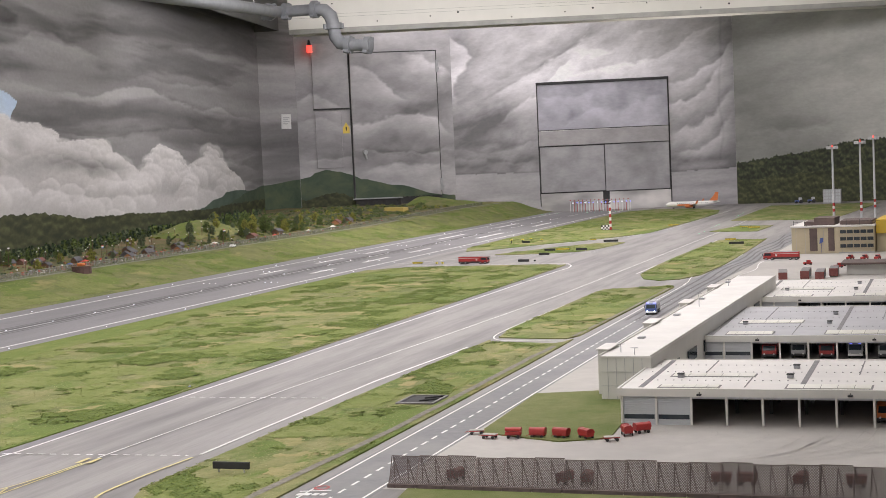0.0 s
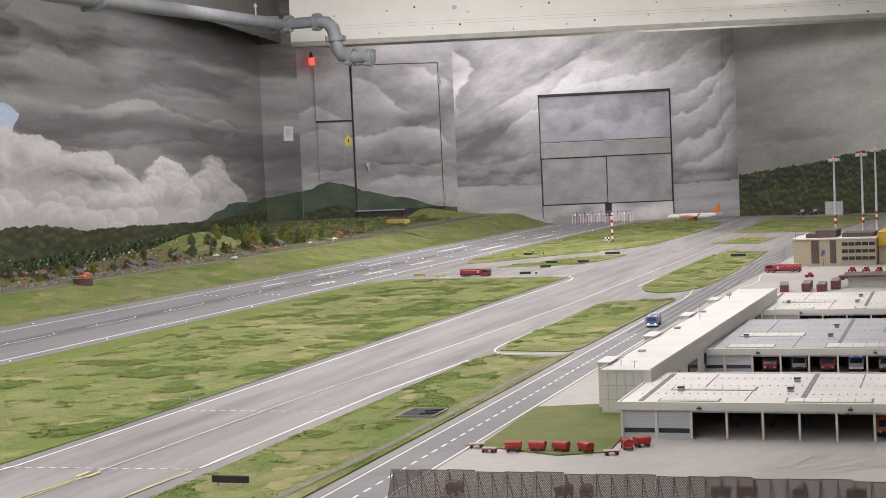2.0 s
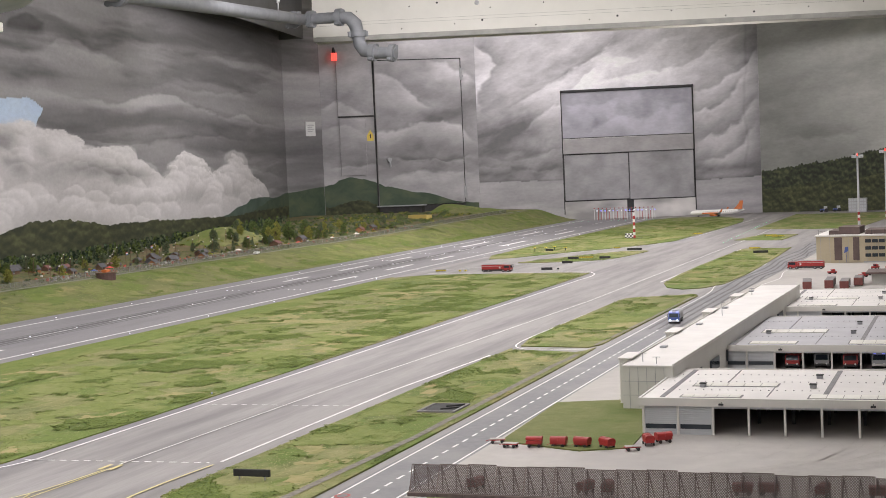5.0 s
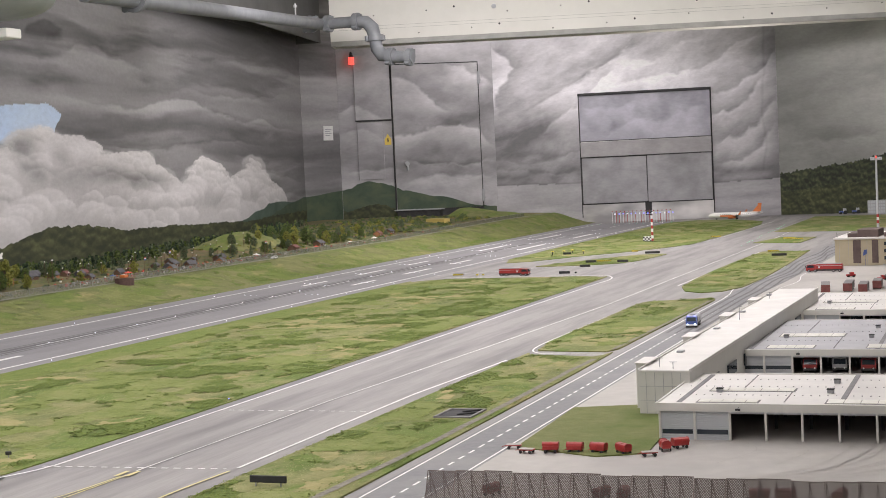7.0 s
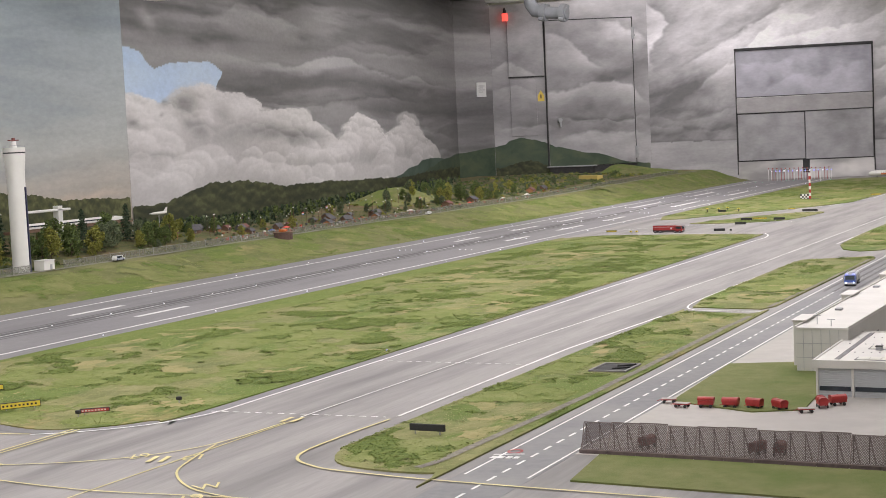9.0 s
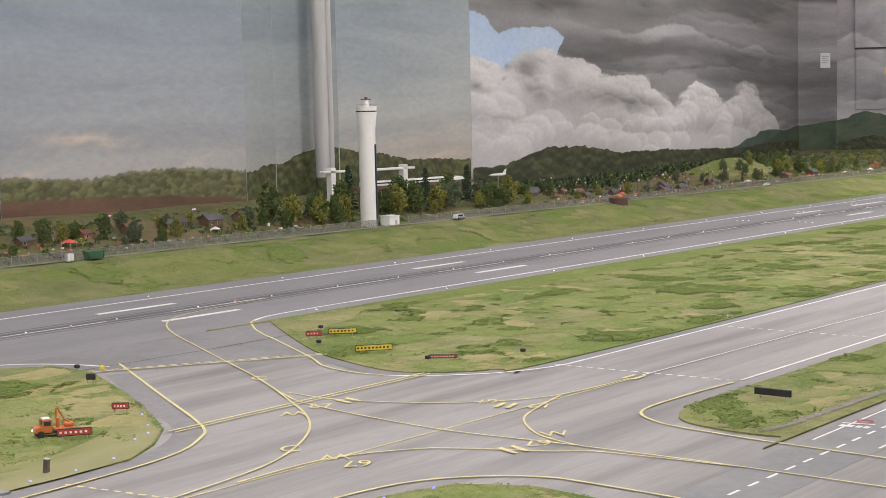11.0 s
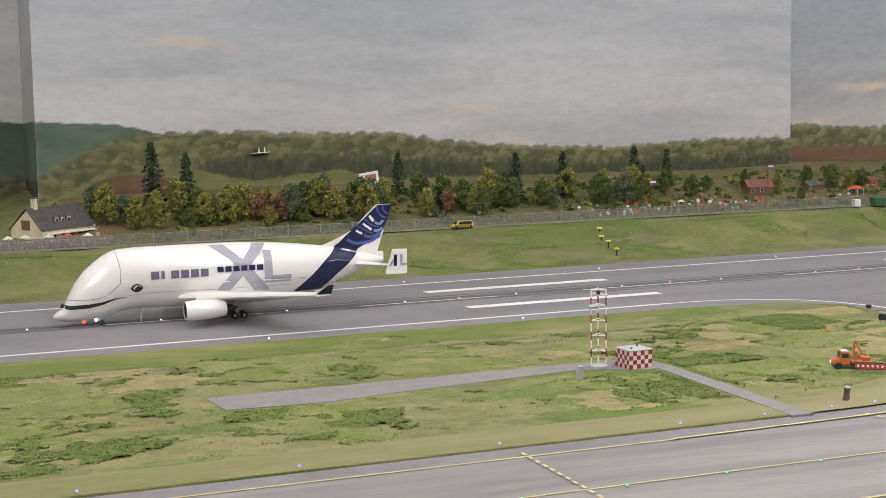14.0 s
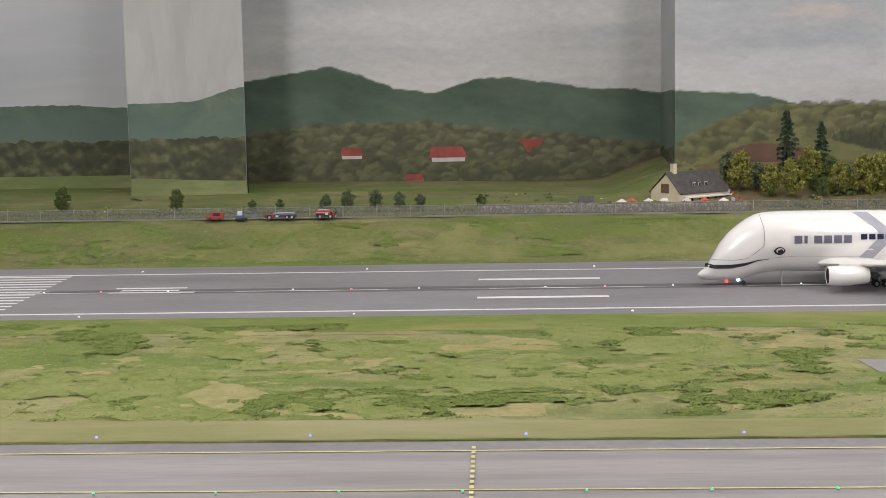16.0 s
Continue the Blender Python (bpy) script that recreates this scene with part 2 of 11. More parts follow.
M["hangar_roof"] = mat("hangar_roof_sheet", (0.68, 0.66, 0.63), (0.74, 0.72, 0.69), 14, 0.55, c3=(0.60, 0.58, 0.56), scale3=5)
M["grey_roof"] = mat("grey_roof_sheet", (0.38, 0.38, 0.40), (0.43, 0.43, 0.45), 14, 0.6)
# the halls' inner shade as a colour, for things standing inside
M["dark"] = mat("interior_shade_grey", (0.05, 0.05, 0.055), (0.07, 0.07, 0.075), 20, 0.8)
M["shutter"] = mat("roller_shutter", (0.45, 0.47, 0.49), (0.49, 0.51, 0.53), 20, 0.5)
M["fence"] = mat("fence_grey", (0.20, 0.20, 0.185), (0.27, 0.27, 0.25), 30, 0.7)
M["mesh_fence"] = mat("brown_mesh_fence", (0.10, 0.075, 0.07), (0.15, 0.115, 0.105), 90, 0.8)
M["red"] = mat("red_paint", (0.40, 0.032, 0.030), (0.31, 0.026, 0.025), 40, 0.45, per_object=0.12)
M["orange"] = mat("orange_paint", (0.60, 0.17, 0.04), (0.50, 0.14, 0.035), 40, 0.5)
M["black"] = mat("black_rubber", (0.02, 0.02, 0.022), (0.035, 0.035, 0.035), 40, 0.7)
M["glass"] = mat("dark_window_glass", (0.03, 0.04, 0.05), None, rough=0.12)
M["grey"] = mat("grey_metal", (0.33, 0.34, 0.35), (0.40, 0.40, 0.41), 30, 0.5)
M["hull"] = mat("white_hull_paint", (0.80, 0.79, 0.76), (0.77, 0.76, 0.73), 12, 0.3, coat=0.7)
M["navy"] = mat("navy_paint", (0.010, 0.013, 0.055), (0.013, 0.017, 0.065), 20, 0.3, coat=0.3)
M["hull_grey"] = mat("grey_livery_paint", (0.33, 0.33, 0.38), (0.36, 0.36, 0.41), 20, 0.35)

# ---- ground, runway, taxiways ----
bm = bmesh.new()
prism(bm, [(-30, -30), (30, -30), (30, 45), (-30, 45)], -0.9, -0.88)
solid("floor", bm, M["plain_wall"], "grey hall floor far below the layout", "floor", kind="structure")
bm = bmesh.new()
prism(bm, [(-7, -7), (1.6, -7), (1.6, 14.2), (-7, 14.2)], -0.06, -0.0004)
ground = solid("ground", bm, M["taxi"], "grey base board of the model airport", "ground", kind="structure")

RUNWAY = (-3.088, -2.309)
bm = bmesh.new()
prism(bm, [(RUNWAY[0], -6.5), (RUNWAY[1], -6.5), (RUNWAY[1], 12.6), (RUNWAY[0], 12.6)], -0.003, 0)
runway = solid("runway", bm, M["runway"], "dark grey asphalt runway with white markings", "runway", kind="structure")
bm = bmesh.new()
for x, y0, y1 in ((-2.392, -6.5, 1.22), (-2.392, 2.66, 12.6), (-2.962, -6.5, 12.6)):
    ribbon(bm, [(x, y0), (x, y1)], 0.013, 0.0006)
for k in range(-11, 22):
    y = 0.59 + 0.5573 * k
    ribbon(bm, [(-2.670, y), (-2.670, y + 0.335)], 0.0075, 0.0012)
for y0, y1 in ((-0.55, -0.275), (0.8, 1.28), (2.12, 2.385), (3.42, 3.685), (6.24, 6.52), (6.9, 7.28), (7.6, 7.95), (8.85, 9.42), (10.2, 10.7)):
    for x in (-2.812, -2.545):
        ribbon(bm, [(x, y0), (x, y1)], 0.034 if y1 - y0 > 0.4 else 0.024, 0.0006)
for k in range(14):
    x = -2.42 - k * 0.0398
    ribbon(bm, [(x, -1.52 - 0.0 * k), (x, -1.86)], 0.017, 0.0006)
for dx, y0, y1 in ((-0.035, -1.36, -1.20), (0.0, -1.34, -1.21), (0.03, -1.36, -1.17)):
    ribbon(bm, [(-2.70 + dx, y0), (-2.70 + dx, y1)], 0.016, 0.0008)
solid("runway_marking", bm, M["white"], "white runway lines and threshold bars", "road marking", kind="structure")
bm = bmesh.new()
for x, w, y0, y1 in ((-2.70, 0.034, -1.5, 9.5), (-2.662, 0.022, -1.2, 8.8), (-2.735, 0.012, 0.2, 7.5), (-2.63, 0.010, 1.0, 8.5)):
    ribbon(bm, [(x, y0), (x + 0.006, (y0 + y1) / 2), (x, y1)], w, 0.0003)
solid("tyre_mark", bm, M["rubber"], "dark rubber streaks along the runway", "tyre mark", kind="structure")

# the grass islands, as raised mats of turf
ISLANDS = {
    "A": [(-2.31, 2.33), (-2.31, 6.0), (-2.27, 6.35), (-2.1, 6.48), (-1.5, 6.5), (-1.37, 6.44), (-1.335, 6.25), (-1.33, 4.0), (-1.335, 2.2), (-1.38, 2.0), (-1.47, 1.9), (-1.58, 1.875), (-1.81, 1.95), (-2.0, 2.06), (-2.21, 2.2), (-2.29, 2.26)],
    "W": [(-2.31, -6), (-2.31, 1.2), (-2.28, 1.44), (-2.19, 1.535), (-2.07, 1.54), (-1.98, 1.5), (-1.8, 1.42), (-1.6, 1.315), (-1.5, 1.255), (-1.42, 1.17), (-1.366, 1.08), (-1.352, 0.8), (-1.35, -6)],
    "B": [(-0.88, 2.05), (-0.875, 1.87), (-0.83, 1.775), (-0.74, 1.745), (-0.64, 1.75), (-0.625, 1.8), (-0.625, 3.62), (-0.66, 3.66), (-0.84, 3.69), (-0.87, 3.6)],
    "C": [(-0.855, 3.79), (-0.65, 3.765), (-0.628, 3.83), (-0.615, 5.25), (-0.64, 5.33), (-0.87, 5.2), (-0.88, 5.1), (-0.885, 4.0)],
    "D": [(-0.86, 5.83), (-0.6, 5.78), (-0.6, 7.9), (-0.64, 8.0), (-0.8, 8.03), (-0.87, 7.8)],
    "S": [(-0.9, -3), (-0.9, 1.0), (-0.91, 1.13), (-0.87, 1.24), (-0.78, 1.29), (-0.66, 1.285), (-0.62, 1.2), (-0.62, -3)],
    "T": [(-1.9, 7.23), (-1.5, 7.36), (-1.4, 7.9), (-1.42, 8.05), (-1.6, 7.95), (-1.87, 7.4)],
    "N": [(-2.28, 7.85), (-2.29, 12.3), (-1.45, 12.0), (-1.42, 9.4), (-1.5, 8.75), (-1.85, 8.1)],
    "R": [(-1.05, 8.9), (-0.75, 8.8), (-0.72, 9.4), (-0.95, 9.5)],
    "E": [(-1.1, 10.2), (-0.4, 10.0), (-0.2, 12.5), (-1.1, 12.6)],
    "F": [(-0.42, 1.76), (-0.44, 1.935), (1.2, 1.935), (1.2, 1.72)],
    "G": [(-0.47, 2.4), (-0.482, 2.84), (-0.34, 2.89), (-0.24, 2.87), (-0.215, 2.37), (-0.3, 2.33)],
}
for key, pts in ISLANDS.items():
    bm = bmesh.new()
    prism(bm, [(max(x, -2.309), y) for x, y in smooth_path(pts, 4, True)] if key in "ABDTN" else pts, -0.003, 0.0025)
    bmesh.ops.recalc_face_normals(bm, faces=bm.faces)
    solid("lawn", bm, M["short_lawn"] if key in "FG" else M["grass"], "patchy green model turf between the taxiways", "lawn", kind="structure")

# darker asphalt: the shoulder along the taxiway and the throat between runway and holding line
M["shoulder"] = mat("shoulder_asphalt", (0.20, 0.192, 0.20), (0.25, 0.24, 0.245), 50, 0.75, 0.1, 400, c3=(0.17, 0.165, 0.17), scale3=4)
bm = bmesh.new()
ribbon(bm, smooth_path([(-1.33, -6), (-1.33, -2), (-1.33, 0.5), (-1.338, 0.95), (-1.36, 1.12), (-1.41, 1.22), (-1.49, 1.295), (-1.62, 1.36), (-1.77, 1.435), (-2.0, 1.555)], 6), 0.05, 0.0003)
ribbon(bm, smooth_path([(-1.31, 6.2), (-1.312, 4), (-1.315, 2.2), (-1.36, 2.0), (-1.45, 1.9), (-1.58, 1.86), (-1.80, 1.93), (-2.0, 2.04)], 6), 0.04, 0.0003)
solid("taxiway_shoulder", bm, M["shoulder"], "darker asphalt shoulder along the taxiway", "road", kind="structure")
bm = bmesh.new()
bm.faces.new([bm.verts.new((x, y, 0.0004)) for x, y in ((-2.31, 1.15), (-2.285, 1.44), (-2.19, 1.54), (-2.05, 1.56), (-1.812, 1.965), (-2.0, 2.06), (-2.21, 2.2), (-2.29, 2.26), (-2.31, 2.4))])
bmesh.ops.recalc_face_normals(bm, faces=bm.faces)
solid("runway_throat", bm, M["shoulder"], "grey asphalt throat between runway and taxiway", "road", kind="structure")

# the service road, the apron
bm = bmesh.new()
prism(bm, [(-0.603, -3), (-0.482, -3), (-0.482, 5.6), (-0.45, 6.6), (-0.4, 9), (-0.53, 9), (-0.57, 6.4), (-0.603, 5.4)], -0.003, 0)
solid("service_road", bm, M["road"], "grey two-lane service road with white dashes", "road", kind="structure")
bm = bmesh.new()
for x in (-0.594, -0.489):
    ribbon(bm, [(x, 1.76), (x, 5.4)], 0.0042, 0.0006)
ribbon(bm, [(-0.5415, 1.4), (-0.5415, 5.4)], 0.005, 0.0006, 0.03, 0.025)
solid("road_marking", bm, M["white"], "white edge lines and dashes of the service road", "road marking", kind="structure")
bm = bmesh.new()
prism(bm, [(-0.482, 1.935), (1.5, 1.935), (1.5, 9), (-0.39, 9), (-0.44, 6.6), (-0.482, 5.5)], -0.003, 0)
solid("apron", bm, M["apron"], "pale concrete apron in front of the halls", "apron", kind="structure")

# taxiway lines
CURVES = {"e": [(-1.305, 0.6), (-1.314, 0.95), (-1.337, 1.13), (-1.39, 1.235), (-1.47, 1.31), (-1.75, 1.455), (-2.03, 1.60), (-2.1, 1.635)],
          "c": [(-2.66, 2.6), (-2.61, 2.3), (-2.54, 2.142), (-2.38, 2.01), (-2.064, 1.846), (-1.715, 1.671), (-1.52, 1.556), (-1.36, 1.45), (-1.25, 1.33), (-1.17, 1.17), (-1.135, 0.95)],
          "x": [(-1.715, 1.671), (-1.55, 1.58), (-1.429, 1.536), (-1.129, 1.505), (-0.863, 1.53), (-0.477, 1.549), (0.6, 1.56)],
          "a": [(-1.56, 1.60), (-1.425, 1.60), (-1.242, 1.686), (-1.131, 1.828), (-1.105, 2.05)],
          "m": [(-1.12, 1.85), (-1.09, 1.74), (-1.051, 1.643), (-0.96, 1.56), (-0.863, 1.53)],
          "s": [(-1.13, 1.08), (-1.125, 1.25), (-1.06, 1.372), (-0.991, 1.422), (-0.883, 1.473), (-0.813, 1.514), (-0.6, 1.545)],
          "b": [(-0.922, 2.12), (-0.932, 1.95), (-0.924, 1.807), (-0.86, 1.745), (-0.758, 1.722), (-0.46, 1.706), (0.6, 1.70)],
          "l": [(-0.96, 0.6), (-0.96, 1.0), (-0.945, 1.17), (-0.9, 1.265), (-0.81, 1.335), (-0.7, 1.35), (-0.3, 1.34), (0.4, 1.32)],
          "r": [(-2.345, 2.25), (-2.316, 2.215), (-2.216, 2.137), (-2.118, 2.079), (-2.06, 2.05), (-1.80, 1.905), (-1.708, 1.846), (-1.606, 1.822), (-1.53, 1.832)]}
bm = bmesh.new()
ribbon(bm, [(-1.30, 2.12), (-1.295, 3), (-1.288, 6.1)], 0.007, 0.0006)
ribbon(bm, smooth_path([(-1.288, 6.1), (-1.285, 6.3), (-1.33, 6.48), (-1.45, 6.56), (-2.2, 6.6)], 6), 0.006, 0.0006)
ribbon(bm, [(-0.922, 2.15), (-0.92, 3.0), (-0.885, 3.6)], 0.007, 0.0006)
ribbon(bm, smooth_path([(-0.88, 5.1), (-0.89, 4.2), (-0.885, 3.86), (-0.84, 3.745), (-0.76, 3.73), (-0.64, 3.72)], 6), 0.0045, 0.0006)
ribbon(bm, [(-0.89, 5.9), (-0.87, 8.0)], 0.006, 0.0006)
ribbon(bm, [(-1.105, 2.1), (-1.09, 2.9), (-1.04, 3.9), (-0.995, 5.1), (-0.98, 9), (-1.0, 12)], 0.004, 0.0006)
ribbon(bm, [(-1.32, 2.112), (-0.94, 2.138)], 0.005, 0.0008, 0.014, 0.011)
ribbon(bm, [(-1.30, 2.75), (-0.92, 2.76)], 0.004, 0.0008, 0.014, 0.011)
ribbon(bm, smooth_path([(-2.392, 1.2), (-2.375, 1.36), (-2.30, 1.50), (-2.19, 1.573), (-2.09, 1.600)], 6), 0.008, 0.0007)
ribbon(bm, smooth_path([(-2.392, 2.7), (-2.388, 2.45), (-2.374, 2.32), (-2.345, 2.25)], 6), 0.010, 0.0007)
ribbon(bm, smooth_path([(-1.53, 1.832), (-1.45, 1.878), (-1.364, 1.962), (-1.315, 2.06), (-1.302, 2.12)], 6), 0.007, 0.0007)
ribbon(bm, [(-2.3, 6.75), (-1.9, 7.12), (-1.4, 7.3)], 0.005, 0.0006)
ribbon(bm, [(-2.3, 7.7), (-1.85, 8.0), (-1.5, 8.6), (-1.38, 9.4), (-1.35, 12)], 0.005, 0.0006)
solid("taxiway_edge_line", bm, M["white"], "white taxiway edge and centre lines", "road marking", kind="structure")
bm = bmesh.new()
ribbon(bm, [(-1.305, -6), (-1.305, 0.6)], 0.0045, 0.0006)
ribbon(bm, [(-0.96, -6), (-0.96, 0.6)], 0.0045, 0.0006)
ribbon(bm, [(-1.14, -6), (-1.13, 0.82), (-1.1, 2.1)], 0.004, 0.0006)
for key, pts in CURVES.items():
    ribbon(bm, smooth_path(pts, 7), 0.0054 if key in "eblr" else 0.0040, 0.0008 + 0.0001 * len(pts))
for y0, y1 in ((0.93, 1.0), (0.38, 0.38), (-0.54, -0.54), (-1.7, -1.7)):
    ribbon(bm, [(-1.32, y0), (-0.95, y1)], 0.005, 0.0022, 0.012, 0.010)
for x in (-1.461, -1.476):
    ribbon(bm, [(x, 1.246), (x, 1.89)], 0.005, 0.0022)
ribbon(bm, [(-2.062, 1.527), (-1.793, 1.966)], 0.0065, 0.0028)
ribbon(bm, [(-2.074, 1.534), (-1.805, 1.973)], 0.0065, 0.0028, 0.014, 0.010)
for x, y, ang, n in ((-1.136, 0.893, 2, 2), (-1.409, 1.601, 80, 2), (-1.144, 1.717, 15, 2), (-0.93, 1.453, 70, 2), (-1.105, 2.07, 2, 2)):
    for k in range(n):
        a = radians(ang)
        ox, oy = -math.sin(a + math.pi / 2) * (k - 0.5) * 0.022, math.cos(a + math.pi / 2) * (k - 0.5) * 0.022
        ribbon(bm, [(x + ox - math.sin(a) * 0.022, y + oy + math.cos(a) * 0.022), (x + ox + math.sin(a) * 0.022, y + oy - math.cos(a) * 0.022)], 0.009, 0.0018)
solid("taxiway_line", bm, M["yellow"], "yellow taxiway lines and stop bars", "road marking", kind="structure")
for word, x, y, ang, size in (("C", -1.701, 1.661, 117, 0.062), ("C", -1.204, 1.255, 117, 0.062), ("67", -1.402, 1.525, 117, 0.055), ("67", -1.079, 1.267, 297, 0.055), ("67", -1.205, 1.74, 297, 0.05), ("67", -1.079, 1.732, 117, 0.055), ("67", -0.939, 1.522, 297, 0.055), ("W", -1.422, 1.475, 297, 0.055), ("W", -1.136, 1.278, 297, 0.055), ("W", -0.93, 1.566, 117, 0.055)):
    cu = bpy.data.curves.new("letter", "FONT")
    cu.body, cu.size, cu.align_x = word, size, "CENTER"
    cu.materials.append(M["yellow"])
    ob = new("painted_letter", cu)
    ob.matrix_world = pose(x, y, 0.0016, 0, 0, ang - 70) @ Matrix.Diagonal((0.80, 0.95, 1, 1))
    tagged(ob, "yellow taxiway letters painted on the concrete", "road marking", kind="structure")

# the slot of the guide pin, joints in the concrete, wear
M["slot"] = mat("dark_joint", (0.06, 0.06, 0.06), (0.10, 0.10, 0.10), 60, 0.9)
bm = bmesh.new()
ribbon(bm, [(-2.684, -6.5), (-2.684, 12.5)], 0.0028, 0.0015)
ribbon(bm, [(-2.112, -3.0), (-2.112, 1.42)], 0.003, 0.0034)
ribbon(bm, [(-2.110, 1.42), (-2.098, 1.56), (-2.082, 1.86), (-2.084, 2.18)], 0.0035, 0.0012)
solid("board_joint", bm, M["slot"], "dark slot and joints between the boards", "joint", kind="structure")
# the paved path with its spur, the drain along the road, a pit
bm = bmesh.new()
prism(bm, [(-1.842, 0.066), (-1.842, 0.745), (-1.835, 0.845), (-1.742, 0.858), (-1.744, 0.80), (-1.79, 0.70), (-1.752, 0.371), (-1.73, 0.23), (-1.743, 0.077)], 0.0, 0.0034)
prism(bm, [(-1.7415, 0.856), (-1.345, 0.858), (-1.345, 0.822), (-1.7425, 0.824)], 0.0, 0.0037)
bmesh.ops.recalc_face_normals(bm, faces=bm.faces)
solid("garden_path", bm, M["path"], "grey paved path through the turf to the mast", "path", kind="structure")
M["drain"] = mat("drain_gravel", (0.16, 0.145, 0.12), (0.27, 0.25, 0.21), 120, 0.95, 0.6)
bm = bmesh.new()
pts = smooth_path([(-0.68, 1.77), (-0.665, 1.9), (-0.645, 2.5), (-0.645, 3.3), (-0.64, 3.6)], 8)
ribbon(bm, [(x + 0.004 * noise.noise((y * 9, 0, 0)), y) for x, y in pts], 0.016, 0.0036)
ribbon(bm, [(x, y) for x, y in smooth_path([(-0.64, 3.8), (-0.63, 4.4), (-0.625, 5.2)], 6)], 0.012, 0.0036)
solid("drain_strip", bm, M["drain"], "gravel drain strip beside the service road", "drain", kind="structure")

# white road figures as plain bars, a white bar and a red ring
bm = bmesh.new()
for k in range(4):
    box(bm, -0.604 + 0.0125 * k, -0.5955 + 0.0125 * k, 1.872 + 0.002 * k, 1.886 + 0.002 * k, 0.0003, 0.0009)
ribbon(bm, [(-0.608, 1.897), (-0.560, 1.912)], 0.006, 0.0009)
solid("road_number_bar", bm, M["white"], "white painted bars on the service road", "road marking", kind="structure")
bm = bmesh.new()
ribbon(bm, [(-0.583 + 0.011 * math.cos(t), 1.927 + 0.013 * math.sin(t)) for t in [2 * math.pi * i / 20 for i in range(21)]], 0.0045, 0.0009)
solid("road_ring", bm, M["red"], "red painted ring on the service road", "road marking", kind="structure")
# wheel tracks and wavy edge lines on the far road, turning tracks on the apron
bm = bmesh.new()
for k, x in enumerate((-0.575, -0.545, -0.52, -0.492)):
    ribbon(bm, smooth_path([(x + 0.006 * k * (y - 4.2) / 6 + 0.012 * math.sin(y * (5 + k)) * max(0, min(1, (y - 5.3) / 0.6)) + 0.05 * max(0, (y - 5.6)) / 3, y) for y in np.arange(4.2, 8.6, 0.28)], 4), 0.010, 0.0007)
solid("road_track", bm, M["rubber"], "dark wavy wheel tracks on the service road", "tyre mark", kind="structure")
bm = bmesh.new()
for x in (-0.612, -0.43):
    ribbon(bm, smooth_path([(x + 0.014 * math.sin(y * 9 + x * 5) + 0.05 * max(0, (y - 5.6)) / 3, y) for y in np.arange(5.35, 7.1, 0.09)], 3), 0.004, 0.0011)
solid("road_edge_line", bm, M["white"], "white wavy edge line of the far road", "road marking", kind="structure")
M["apron_track"] = mat("faint_tyre_tracks", (0.385, 0.365, 0.342), (0.435, 0.415, 0.388), 60, 0.75)
bm = bmesh.new()
for k in range(9):
    x = 0.13 + 0.028 * k + 0.008 * (k % 2)
    ribbon(bm, smooth_path([(x + 0.01, 2.62), (x, 2.5), (x - 0.02, 2.38), (x - 0.07 - 0.01 * k, 2.26), (x - 0.2 - 0.02 * k, 2.15 - 0.006 * k)], 8), 0.0022, 0.0012)
for k in range(5):
    ribbon(bm, smooth_path([(-0.15 + 0.09 * k, 2.50), (-0.12 + 0.09 * k, 2.42), (-0.18 + 0.1 * k, 2.30)], 6), 0.002, 0.0012)
solid("apron_tyre_mark", bm, M["apron_track"], "faint curved tyre marks on the apron", "tyre mark", kind="structure")

# the bank beyond the runway, the village ground
bm = bmesh.new()
xs = [-3.088, -3.13, -3.2, -3.3, -3.4, -3.46, -3.52, -3.6]
zs = [-0.001, 0.004, 0.014, 0.038, 0.066, 0.078, 0.08, 0.082]
far_rise = lambda y: 0.03 * max(0.0, min(1.0, (y - 9.0) / 2.5))
grid = [[bm.verts.new((x, -6.5 + 19.5 * j / 160, z * (1 + far_rise(-6.5 + 19.5 * j / 160) / 0.08) + (0.006 * noise.noise((x * 6, j * 0.9, 0)) if 0 < i < 6 else 0))) for i, (x, z) in enumerate(zip(xs, zs))] for j in range(161)]
for a, b in zip(grid, grid[1:]):
    for i in range(len(xs) - 1):
        bm.faces.new((a[i + 1], a[i], b[i], b[i + 1]))
bmesh.ops.recalc_face_normals(bm, faces=bm.faces)
solid("bank", bm, M["bank"], "grassy bank rising beyond the runway to a fence", "bank", kind="structure", smooth=60)
bm = bmesh.new()


def village_z(x, y):
    d = max(0.0, -3.56 - x)
    steep = 0.20 if y < 4.6 else max(0.04, 0.20 - 0.16 * (y - 4.6) / 1.5)
    if y < 0.1:
        steep = max(0.02, 0.2 + 0.7 * (y - 0.1))
    mound = 0.10 * math.exp(-((x + 4.10) / 0.19) ** 2 - ((y - 8.0) / 0.33) ** 2)
    return 0.081 + far_rise(y) + min(d, 0.5) * steep + max(0, d - 0.5) * 0.01 + mound + 0.012 * min(1, d * 4) * noise.noise((x * 3, y * 2, 0))


grid = [[bm.verts.new((-3.58 - i * 0.09, -6.5 + 20.5 * j / 200, village_z(-3.58 - i * 0.09, -6.5 + 20.5 * j / 200))) for i in range(24)] for j in range(201)]
for a, b in zip(grid, grid[1:]):
    for i in range(23):
        bm.faces.new((a[i + 1], a[i], b[i], b[i + 1]))
bmesh.ops.recalc_face_normals(bm, faces=bm.faces)
solid("village_ground", bm, M["soil"], "earthy green ground with gardens behind the fence", "ground", kind="structure", smooth=60)
